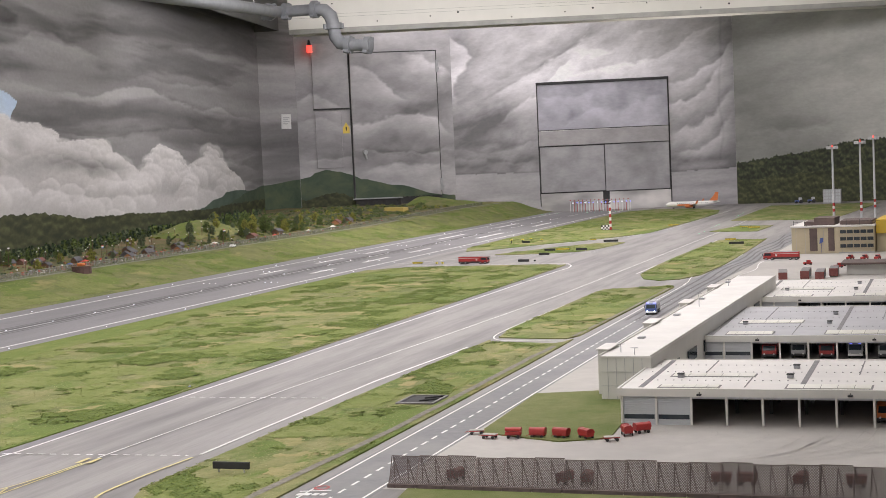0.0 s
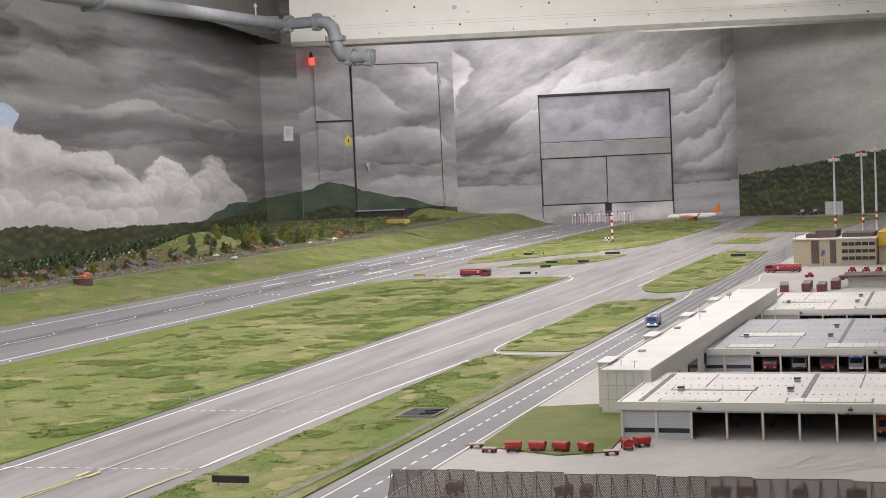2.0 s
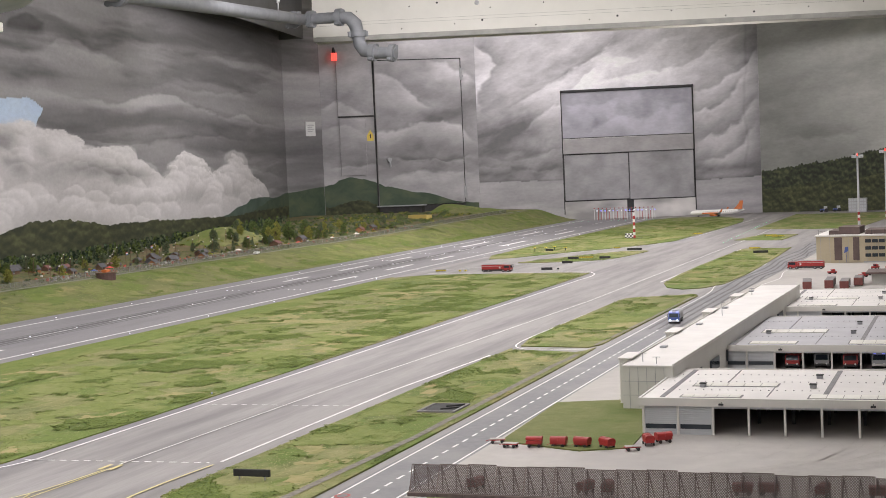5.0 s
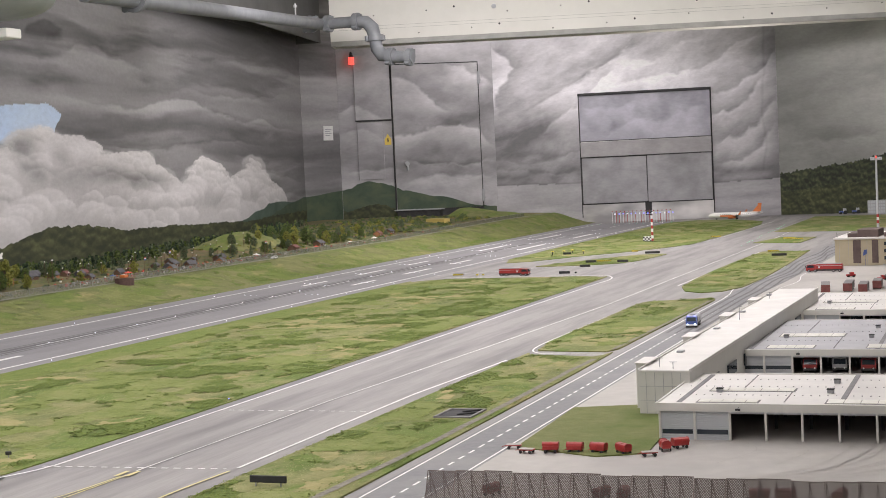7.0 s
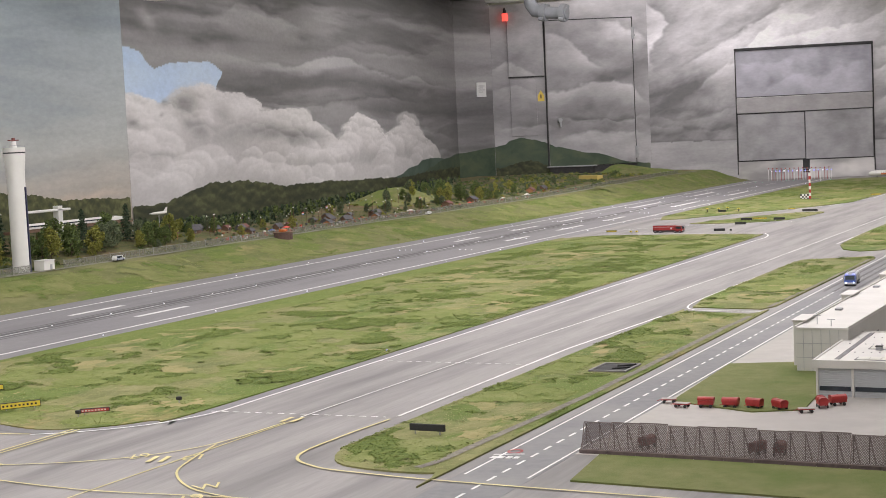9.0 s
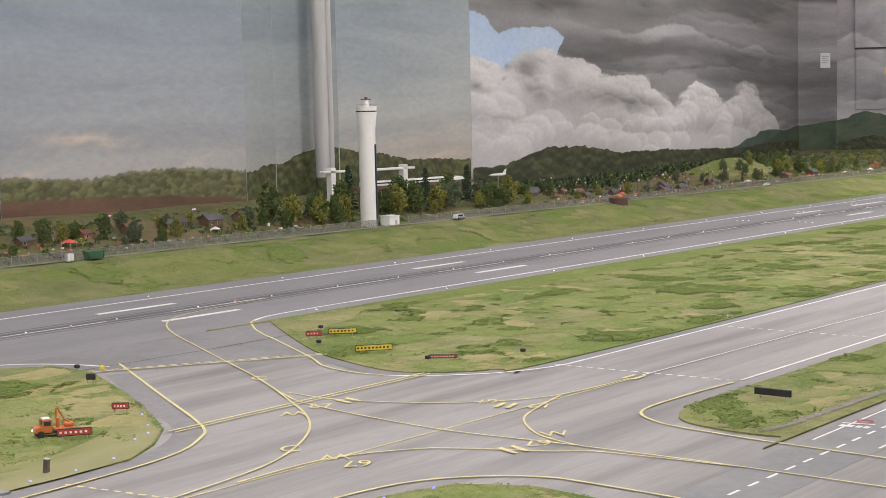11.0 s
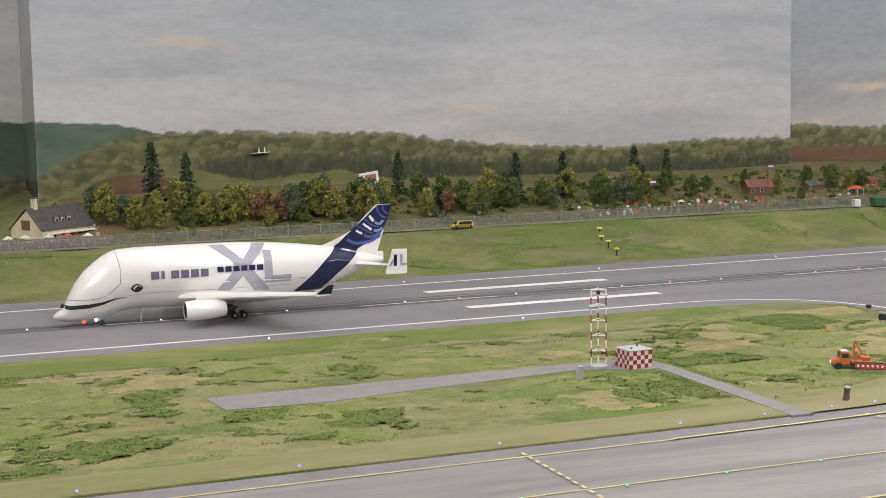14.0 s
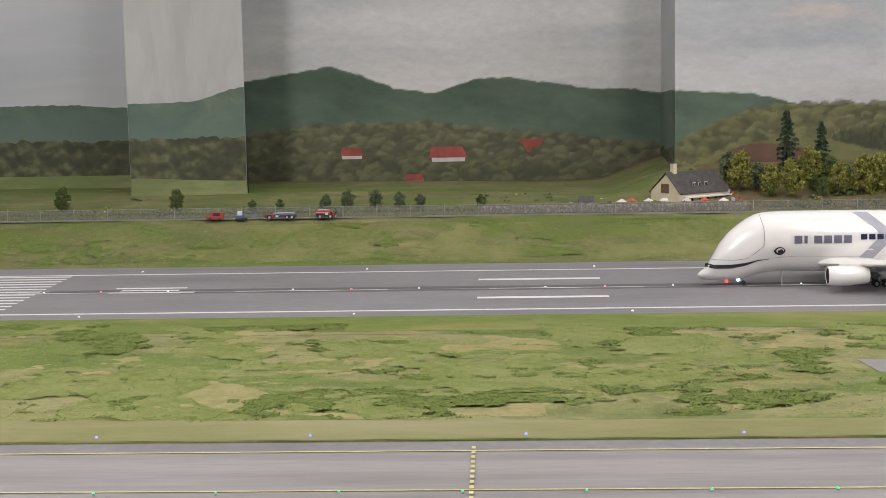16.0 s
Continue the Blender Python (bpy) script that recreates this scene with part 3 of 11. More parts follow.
# the open meadow below the painted mountains
bm = bmesh.new()
rows_ = []
for j in range(91):
    y = -2.9 + 3.0 * j / 90
    rows_.append([])
    for i in range(13):
        x = -3.60 - 0.07 * i
        yy = y + (0.05 * noise.noise((x * 9, 3, 0)) if j > 80 else 0)
        swell = 0.022 * math.exp(-((x + 3.92) / 0.16) ** 2) * max(0.0, noise.noise((y * 1.7 + 0.4, x, 1.0)) + 0.35)
        rows_[-1].append(bm.verts.new((x, yy, village_z(x, yy) + (0.004 + swell) * min(1.0, (90 - j) / 6) + 0.0015)))
for a, b in zip(rows_, rows_[1:]):
    for i in range(12):
        bm.faces.new((a[i + 1], a[i], b[i], b[i + 1]))
bmesh.ops.recalc_face_normals(bm, faces=bm.faces)
solid("meadow", bm, M["bank"], "open green meadow behind the fence below the painted mountains", "meadow", kind="structure", smooth=60)

bm = bmesh.new()
grid = [[bm.verts.new((-4.10 + 0.27 * (i / 24 - 0.5) * 2, 8.0 + 0.46 * (j / 36 - 0.5) * 2, 0)) for i in range(25)] for j in range(37)]
for row in grid:
    for v in row:
        d = ((v.co.x + 4.10) / 0.26) ** 2 + ((v.co.y - 8.0) / 0.45) ** 2
        v.co.z = village_z(v.co.x, v.co.y) + 0.012 - 0.03 * max(0.0, d - 0.5) + 0.006 * noise.noise((v.co.x * 14, v.co.y * 14, 3))
for a, b in zip(grid, grid[1:]):
    for i in range(24):
        bm.faces.new((a[i], a[i + 1], b[i + 1], b[i]))
bmesh.ops.recalc_face_normals(bm, faces=bm.faces)
solid("mound", bm, M["bank"], "grassy green mound among the gardens", "hill", kind="structure", smooth=60)

# the slope below the far door: a grassed hillock with a tunnel mouth
bm = bmesh.new()
def hill_z(x, y):
    ridge_ = min(0.16, max(0.0, (-3.02 - x) * 0.13)) * math.exp(-((y - 12.2) / 0.42) ** 2) * max(0.0, min(1.0, (x + 4.32) / 0.18))
    return float(np.interp(-x, [3.05, 3.2, 3.3, 3.4, 3.5, 4.0], [-0.03, 0.010, 0.042, 0.082, 0.098, 0.10])) + max(0, ridge_ - 0.04) + 0.008 * noise.noise((x * 8, y * 5, 5)) * min(1.0, max(0.0, (-3.2 - x) / 0.3))


grid = [[bm.verts.new((-5.1 + 2.0 * i / 40, 9.9 + 2.8 * j / 40, hill_z(-5.1 + 2.0 * i / 40, 9.9 + 2.8 * j / 40))) for i in range(41)] for j in range(41)]
for a, b in zip(grid, grid[1:]):
    for i in range(40):
        bm.faces.new((a[i], a[i + 1], b[i + 1], b[i]))
bmesh.ops.recalc_face_normals(bm, faces=bm.faces)
solid("hillock", bm, M["bank"], "grassed hillock below the painted mountain", "hill", kind="structure", smooth=60)

# ---- turf: raised mats, blades and darker tufts ----


def inside(px, py, poly):
    hit_ = np.zeros(len(px), bool)
    n = len(poly)
    for i in range(n):
        (x0, y0), (x1, y1) = poly[i], poly[(i + 1) % n]
        if y0 == y1:
            continue
        cross_ = ((y0 > py) != (y1 > py)) & (px < (x1 - x0) * (py - y0) / (y1 - y0) + x0)
        hit_ ^= cross_
    return hit_


def lattice(x, y, seed):
    h = np.sin(x * 127.1 + y * 311.7 + seed * 74.7) * 43758.5453
    return h - np.floor(h)


def soft_noise(x, y, seed=0.0):
    ix, iy = np.floor(x), np.floor(y)
    u, v = x - ix, y - iy
    u, v = u * u * u * (u * (u * 6 - 15) + 10), v * v * v * (v * (v * 6 - 15) + 10)
    a, b, c, d = lattice(ix, iy, seed), lattice(ix + 1, iy, seed), lattice(ix, iy + 1, seed), lattice(ix + 1, iy + 1, seed)
    return a + (b - a) * u + (c - a) * v + (a - b - c + d) * u * v


def fbm(x, y, seed=0.0, octaves=5, gain=0.52):
    out, amp, total, ca, sa = 0.0, 1.0, 0.0, math.cos(0.6), math.sin(0.6)
    for k in range(octaves):
        out = out + amp * (soft_noise(x, y, seed + 3.1 * k) - 0.5)
        total += amp
        x, y, amp = (x * ca - y * sa) * 2.03 + 5.7, (x * sa + y * ca) * 2.03 + 1.3, amp * gain
    return out / total * 2


def island_mat(name, dark, light):
    m = bpy.data.materials.new(name)
    m.use_nodes = True
    nt = m.node_tree
    bsdf = nt.nodes["Principled BSDF"]
    bsdf.inputs["Roughness"].default_value = 0.9
    g = nt.nodes.new("ShaderNodeNewGeometry")
    r = nt.nodes.new("ShaderNodeValToRGB")
    r.color_ramp.elements[0].color, r.color_ramp.elements[1].color = (*dark, 1), (*light, 1)
    nt.links.new(g.outputs["Random Per Island"], r.inputs[0])
    nt.links.new(r.outputs[0], bsdf.inputs["Base Color"])
    return m


M["blade"] = island_mat("grass_blades", (0.15, 0.165, 0.055), (0.46, 0.44, 0.23))
M["dark_blade"] = island_mat("dark_grass_blades", (0.108, 0.152, 0.030), (0.215, 0.265, 0.066))
M["fresh_blade"] = island_mat("fresh_grass_blades", (0.16, 0.20, 0.05), (0.32, 0.36, 0.12))
M["dark_mat"] = mat("dark_moss_mat", (0.088, 0.128, 0.020), (0.148, 0.195, 0.040), 70, 0.95, 0.8, 240)
M["fresh_mat"] = mat("fresh_moss_mat", (0.142, 0.182, 0.037), (0.198, 0.23, 0.062), 60, 0.95, 0.8, 220, c3=(0.25, 0.265, 0.10), scale3=9)
M["bank_fresh_mat"] = mat("bank_fresh_mat", (0.122, 0.154, 0.034), (0.180, 0.196, 0.060), 60, 0.95, 0.8, 220, c3=(0.235, 0.232, 0.09), scale3=7)
M["bank_mat"] = mat("bank_moss_mat", (0.100, 0.145, 0.028), (0.165, 0.212, 0.050), 60, 0.95, 0.8, 220)
M["pale_mat"] = mat("pale_moss_mat", (0.225, 0.222, 0.082), (0.315, 0.29, 0.125), 40, 0.95, 0.8, 220, c3=(0.37, 0.305, 0.145), scale3=9)
rng = np.random.default_rng(5)


def sheet(name, v, quads, material, label, category="grass"):
    me = bpy.data.meshes.new(name)
    me.vertices.add(len(v))
    me.loops.add(quads.size)
    me.polygons.add(len(quads))
    me.vertices.foreach_set("co", v.astype(np.float32).ravel())
    me.loops.foreach_set("vertex_index", quads.astype(np.int32).ravel())
    me.polygons.foreach_set("loop_start", np.arange(0, quads.size, quads.shape[1], dtype=np.int32))
    me.update()
    me.materials.append(material)
    return tagged(new(name, me), label, category, kind="stuff")


def blades(name, xs, ys, zs, height, width, material, label):
    n = len(xs)
    a, lean = rng.uniform(0, 2 * np.pi, n), rng.uniform(0, 2 * np.pi, n)
    h, w = height * rng.uniform(0.5, 1.3, n), width * rng.uniform(0.6, 1.4, n)
    v = np.zeros((n, 3, 3), np.float32)
    v[:, 0] = np.stack([xs - np.cos(a) * w, ys - np.sin(a) * w, zs], 1)
    v[:, 1] = np.stack([xs + np.cos(a) * w, ys + np.sin(a) * w, zs], 1)
    v[:, 2] = np.stack([xs + np.cos(lean) * h * 0.9, ys + np.sin(lean) * h * 0.9, zs + h * 0.42], 1)
    return sheet(name, v.reshape(-1, 3), np.arange(3 * n).reshape(-1, 3), material, label)


def growth(x, y, seed, fine=5.5):
    """How thickly the taller grass stands: ragged patches gathered in broad drifts."""
    return fbm(x * fine, y * fine * 0.9, seed, 5, 0.56) + 0.22 * fbm(x * 1.3, y * 0.9, seed + 50, 3)


def bank_h(x):
    return np.interp(-x, [3.088, 3.13, 3.2, 3.3, 3.4, 3.46], [0, 0.004, 0.014, 0.038, 0.066, 0.078])


def bank_z(x, y):
    return bank_h(x) * (1 + 0.03 * np.clip((y - 9.0) / 2.5, 0, 1) / 0.08)


def level(x, y):
    return np.full(np.shape(x), 0.0024)


def turf(x0, x1, y0, y1, allowed, ground_z, seed, cover, tall, density, material, blade_material, label, fine=5.5, step=0.0075, drifts=()):
    """Mats of longer grass: a lumpy raised sheet where it grows, with blades standing out of it."""
    nx, ny = int((x1 - x0) / step), int((y1 - y0) / step)
    x, y = np.meshgrid(np.linspace(x0, x1, nx + 1), np.linspace(y0, y1, ny + 1))
    ok = allowed(x.ravel(), y.ravel()).reshape(x.shape)
    if ok.sum() < 40:
        return

    def grown(px, py):
        return growth(px, py, seed, fine) + sum(amp * np.exp(-((px - cx) / rx) ** 2 - ((py - cy) / ry) ** 2) for cx, cy, rx, ry, amp in drifts)

    g = grown(x, y)
    limit = np.quantile(g[ok], 1 - cover)

    def rise_at(px, py, gg):
        return tall * np.clip((gg - limit) / 0.10, 0, 1) ** 0.6 * (0.65 + 0.7 * soft_noise(px * 60, py * 60, seed))

    near_edge = ok.astype(float)
    for axis in (0, 1):
        near_edge = sum(np.roll(near_edge, k, axis) for k in (-2, -1, 0, 1, 2)) / 5
    z = ground_z(x, y) + rise_at(x, y, g) * np.clip(near_edge * 2.5 - 1.5, 0, 1) - 0.0006
    on = ok & (g > limit - 0.015)
    cell = on[:-1, :-1] & on[1:, :-1] & on[:-1, 1:] & on[1:, 1:]
    j, i = np.nonzero(cell)
    a = j * (nx + 1) + i
    quads = np.stack([a, a + 1, a + nx + 2, a + nx + 1], 1)
    used, inv = np.unique(quads.ravel(), return_inverse=True)
    v = np.stack([x.ravel()[used], y.ravel()[used], z.ravel()[used]], 1)
    sheet("turf_mat", v, inv.reshape(-1, 4), material, label)
    n = int(density * (x1 - x0) * (y1 - y0))
    px, py = rng.uniform(x0, x1, n), rng.uniform(y0, y1, n)
    gg = grown(px, py)
    keep = (gg > limit - 0.01)
    px, py, gg = px[keep], py[keep], gg[keep]
    keep = allowed(px, py)
    px, py, gg = px[keep], py[keep], gg[keep]
    blades("tufts", px, py, ground_z(px, py) + rise_at(px, py, gg) - 0.001, 0.9 * tall + 0.001, 0.0017, blade_material, label)


def on_island(key):
    poly = ISLANDS[key]

    def allowed(px, py, edge=0.0):
        keep = inside(px, py, poly)
        if key == "W":
            keep &= ~((px > -1.85) & (px < -1.73) & (py > 0.06) & (py < 0.865)) & ~((px > -1.745) & (py > 0.815) & (py < 0.865)) & (px < -1.475 - edge + 0.05 * fbm(px * 9, py * 9, 1.0, 3))
        if key in "AW":
            keep &= px > -2.18 + 0.16 * fbm(py * 2.2, px * 4, 2.0, 3) + edge
        if key == "B":
            keep &= ~((np.abs(px + 0.705) < 0.06) & (np.abs(py - 2.735) < 0.075)) & ~(np.abs(px + 0.652) < 0.018)
        return keep

    return allowed


# where the longer grass gathers beside the path
DRIFTS = {"W": ((-1.62, 0.74, 0.10, 0.07, 0.4), (-1.57, 0.98, 0.07, 0.09, 0.35), (-1.66, 0.93, 0.10, 0.05, 0.3), (-1.62, 0.35, 0.06, 0.14, 0.3), (-1.60, -0.75, 0.12, 0.12, 0.3), (-2.05, 1.25, 0.06, 0.12, 0.3), (-1.95, -0.2, 0.05, 0.14, 0.25))}
lx, ly = [], []
for key, seed_, dense in (("A", 3.0, 1.0), ("W", 13.0, 1.1), ("B", 23.0, 1.0), ("C", 33.0, 0.6), ("D", 43.0, 0.5), ("S", 53.0, 0.8), ("N", 63.0, 0.4), ("T", 73.0, 0.4)):
    poly = ISLANDS[key]
    x0, x1 = min(p[0] for p in poly), max(p[0] for p in poly)
    y0, y1 = max(-2.2, min(p[1] for p in poly)), max(p[1] for p in poly)
    ok_ = on_island(key)
    turf(x0, x1, y0, y1, ok_, level, seed_ + 8, 0.17, 0.0014, 16000 * dense, M["pale_mat"], M["blade"], "pale dry drifts of model grass", 7.0, 0.009)
    turf(x0, x1, y0, y1, ok_, level, seed_ + 4, 0.42, 0.0024, 34000 * dense, M["fresh_mat"], M["fresh_blade"], "fresh green drifts of model grass", 6.5, 0.009)
    turf(x0, x1, y0, y1, ok_, level, seed_, 0.24 if key in "AB" else 0.18, 0.0034, 100000 * dense, M["dark_mat"], M["dark_blade"], "darker taller mats of model grass", 9.5, 0.007, DRIFTS.get(key, ()))
    turf(x0, x1, y0, y1, ok_, level, seed_ + 2, 0.06, 0.0028, 80000 * dense, M["dark_mat"], M["dark_blade"], "small dark tufts of model grass", 19.0, 0.006)
    n = int(30000 * dense * (x1 - x0) * (y1 - y0))
    px, py = rng.uniform(x0, x1, n), rng.uniform(y0, y1, n)
    keep = inside(px, py, poly) & (ok_(px, py) | (key != "W"))
    lx.append(px[keep])
    ly.append(py[keep])
lx, ly = np.concatenate(lx), np.concatenate(ly)
blades("grass", lx, ly, np.full(len(lx), 0.0022), 0.0030, 0.0012, M["blade"], "short pale green model grass fibres")
on_bank = lambda px, py: (px > -3.425) & (px < -3.13 + 0.05 * fbm(py * 6, px * 6, 4.0, 3))
turf(-3.43, -3.10, -2.2, 12.4, on_bank, bank_z, 83.0, 0.55, 0.0022, 26000, M["bank_fresh_mat"], M["fresh_blade"], "fresh green drifts of model grass on the bank", 6.0, 0.010)
turf(-3.43, -3.10, -2.2, 12.4, on_bank, bank_z, 93.0, 0.21, 0.0030, 60000, M["bank_mat"], M["dark_blade"], "darker mats of model grass on the bank", 8.5, 0.009)
bx, by = rng.uniform(-3.46, -3.10, 26000), rng.uniform(-2.2, 12.5, 26000)
blades("bank_grass", bx, by, bank_z(bx, by), 0.004, 0.0013, M["blade"], "model grass fibres on the bank")
# the mown strip beside the taxiway, the fresh strip beside the runway
bm = bmesh.new()
for x, w, y0, y1, z, m_ in ((-1.402, 0.096, -2.6, 0.95, 0.0032, 0), ):
    rows_ = [(bm.verts.new((x - w / 2 - 0.008 * noise.noise((k * 0.35, 1, 0)) - (0.03 * max(0.0, -0.4 - y0 - (y1 - y0) * k / 90)), y0 + (y1 - y0) * k / 90, z)), bm.verts.new((x + w / 2, y0 + (y1 - y0) * k / 90, z))) for k in range(91)]
    for (a, b), (c, d) in zip(rows_, rows_[1:]):
        bm.faces.new((a, b, d, c))
w0 = [bm.verts.new((x, y, 0.0032)) for x, y in ((-1.354, 0.95), (-1.366, 1.08), (-1.42, 1.165), (-1.50, 1.25), (-1.585, 1.225), (-1.52, 1.12), (-1.48, 1.02), (-1.452, 0.95))]
bm.faces.new(w0)
bmesh.ops.recalc_face_normals(bm, faces=bm.faces)
solid("verge", bm, M["verge"], "mown pale green strip of turf along the taxiway", "lawn", kind="structure")
M["fresh"] = mat("fresh_turf", (0.115, 0.165, 0.026), (0.165, 0.20, 0.044), 16, 0.95, 0.6, 300, c3=(0.30, 0.265, 0.11), scale3=1.6, amount3=0.3, stretch=(2, 0.9, 1))
bm = bmesh.new()
for y0, y1 in ((-2.6, 1.17), (2.62, 6.2)):
    count = int((y1 - y0) * 45)
    rows_ = []
    for k in range(count + 1):
        y = y0 + (y1 - y0) * k / count
        w_ = min(0.165, 0.02 + k * 0.01, 0.02 + (count - k) * 0.01) + 0.028 * noise.noise((y * 4, 5, 0)) + 0.012 * noise.noise((y * 19, 2, 0))
        rows_.append((bm.verts.new((-2.309, y, 0.0031)), bm.verts.new((-2.309 + w_, y, 0.0031))))
    for (a, b), (c, d) in zip(rows_, rows_[1:]):
        bm.faces.new((a, b, d, c))
bmesh.ops.recalc_face_normals(bm, faces=bm.faces)
solid("verge", bm, M["fresh"], "fresh green strip of turf along the runway", "lawn", kind="structure")

# ---- runway and taxiway lights ----
M["white_glow"] = mat("white_lamp_glow", (0.85, 0.9, 1.0), None, rough=0.3, emit=1.6)
M["blue_lamp"] = mat("blue_lamp_glow", (0.20, 0.22, 1.0), None, rough=0.3, emit=1.8)
M["green_lamp"] = mat("green_lamp_glow", (0.04, 0.85, 0.36), None, rough=0.3, emit=1.2)
M["red_lamp"] = mat("red_lamp_glow_small", (1.0, 0.10, 0.12), None, rough=0.3, emit=3.5)


def ground_light(x, y, z, glow, label, r=0.0033):
    key = "light_" + glow
    if key not in M:
        ob = thing("ground_light", pose(x, y, z), label, "runway light", "ground lights")
        bm = bmesh.new()
        cyl(bm, (0, 0, 0), (0, 0, 0.0016), r, r * 0.8, n=10)
        part("rim", bm, M["grey"], ob)
        bm = bmesh.new()
        cyl(bm, (0, 0, 0.0012), (0, 0, 0.0034), r * 0.72, r * 0.45, n=10)
        part("lens", bm, M[glow], ob, "glowing lens")
        M[key] = ob
        return ob
    return copy_thing(M[key], pose(x, y, z))


for k in range(26):
    y = -1.335 + 0.545 * k
    if not 1.3 < y < 2.3:
        ground_light(-2.348, y, 0, "white_glow", "small white runway edge light")
    ground_light(-3.003, y - 0.03, 0, "white_glow", "small white runway edge light")
for k in range(48):
    ground_light(-2.672, -1.505 + 0.2755 * k, 0.0012, "white_glow", "small white runway edge light")
for k in range(8):
    ground_light(-2.672, -1.378 + 0.552 * k, 0.0012, "red_lamp", "small red runway centre light")
for k in range(7):
    ground_light(-1.372, -1.035 + 0.281 * k, 0.0022, "blue_lamp", "small blue taxiway edge light")
for x, y in ((-1.614, 1.303), (-1.536, 1.252), (-1.485, 1.211), (-1.466, 1.169), (-1.386, 1.065), (-1.369, 0.984), (-1.371, 0.908), (-1.369, 0.79), (-0.895, 1.122), (-0.875, 1.2), (-0.696, 1.197), (-1.347, 2.88), (-1.35, 4.1)):
    ground_light(x, y, 0.0022, "blue_lamp", "small blue taxiway edge light")
for k in range(14):
    ground_light(-1.12, -0.97 + 0.14 * k, 0.0008, "green_lamp", "small green taxiway centre light", 0.0022)
for k in range(24):
    ground_light(-1.075 - 0.004 * k, 8.66 + 0.125 * k, 0.0008, "green_lamp", "small green taxiway centre light", 0.0022)
for k in range(5):
    ground_light(-3.05 + 0.07 * k, 12.3, 0.0, "green_lamp", "small green taxiway centre light", 0.0022)
for k in range(10):
    ground_light(-2.65 + 0.06 * k, 12.35 + 0.01 * k, 0.0, "green_lamp", "small green taxiway centre light", 0.0022)
for k in range(9):
    for x in (-2.86, -2.83, -2.80, -2.55, -2.52, -2.49):
        ground_light(x, 5.75 + 0.62 * k, 0.0008, "white_glow", "small white runway edge light")

# ---- the painted walls round the layout ----


def ramp_mat(name, stops, scale, stretch=(1, 1, 1), warp=0.6, detail=8.0, rough=0.75, rise=None, seed=0.0, streak=0.0):
    """Wall paint: brushed clouds, a colour ramp over warped noise; rise adds a paler hue with height."""
    m = bpy.data.materials.new(name)
    m.use_nodes = True
    nt = m.node_tree
    bsdf = nt.nodes["Principled BSDF"]
    bsdf.inputs["Roughness"].default_value = rough
    tc = nt.nodes.new("ShaderNodeTexCoord")
    mp = nt.nodes.new("ShaderNodeMapping")
    mp.inputs["Scale"].default_value = stretch
    mp.inputs["Location"].default_value = (seed, seed * 1.7, seed * 0.6)
    nt.links.new(tc.outputs["Object"], mp.inputs[0])
    wn = nt.nodes.new("ShaderNodeTexNoise")
    wn.inputs["Scale"].default_value, wn.inputs["Detail"].default_value = scale * 0.7, 3
    nt.links.new(mp.outputs[0], wn.inputs["Vector"])
    ad = nt.nodes.new("ShaderNodeVectorMath")
    ad.operation = "MULTIPLY_ADD"
    ad.inputs[1].default_value = (warp, warp, warp)
    nt.links.new(wn.outputs["Color"], ad.inputs[0])
    nt.links.new(mp.outputs[0], ad.inputs[2])
    n = nt.nodes.new("ShaderNodeTexNoise")
    n.inputs["Scale"].default_value, n.inputs["Detail"].default_value, n.inputs["Roughness"].default_value = scale, detail, 0.55
    nt.links.new(ad.outputs[0], n.inputs["Vector"])
    r = nt.nodes.new("ShaderNodeValToRGB")
    while len(r.color_ramp.elements) < len(stops):
        r.color_ramp.elements.new(0.5)
    for e, (p, c) in zip(r.color_ramp.elements, stops):
        e.position, e.color = p, (*c, 1)
    nt.links.new(n.outputs["Fac"], r.inputs[0])
    out = r.outputs[0]
    if rise:
        z0, z1, c = rise[:3]
        sp = nt.nodes.new("ShaderNodeSeparateXYZ")
        nt.links.new(tc.outputs["Object"], sp.inputs[0])
        mr = nt.nodes.new("ShaderNodeMapRange")
        mr.inputs["From Min"].default_value, mr.inputs["From Max"].default_value = z0, z1
        mr.inputs["To Max"].default_value = rise[3] if len(rise) > 3 else 1.0
        nt.links.new(sp.outputs[2], mr.inputs["Value"])
        mx = nt.nodes.new("ShaderNodeMix")
        mx.data_type = "RGBA"
        mx.inputs[7].default_value = (*c, 1)
        nt.links.new(mr.outputs[0], mx.inputs[0])
        nt.links.new(out, mx.inputs[6])
        out = mx.outputs[2]
    nt.links.new(out, bsdf.inputs["Base Color"])
    g = nt.nodes.new("ShaderNodeTexNoise")
    g.inputs["Scale"].default_value, g.inputs["Detail"].default_value = 45, 4
    nt.links.new(mp.outputs[0], g.inputs["Vector"])
    bp = nt.nodes.new("ShaderNodeBump")
    bp.inputs["Strength"].default_value, bp.inputs["Distance"].default_value = 0.12, 0.004
    nt.links.new(g.outputs["Fac"], bp.inputs["Height"])
    nt.links.new(bp.outputs[0], bsdf.inputs["Normal"])
    return m


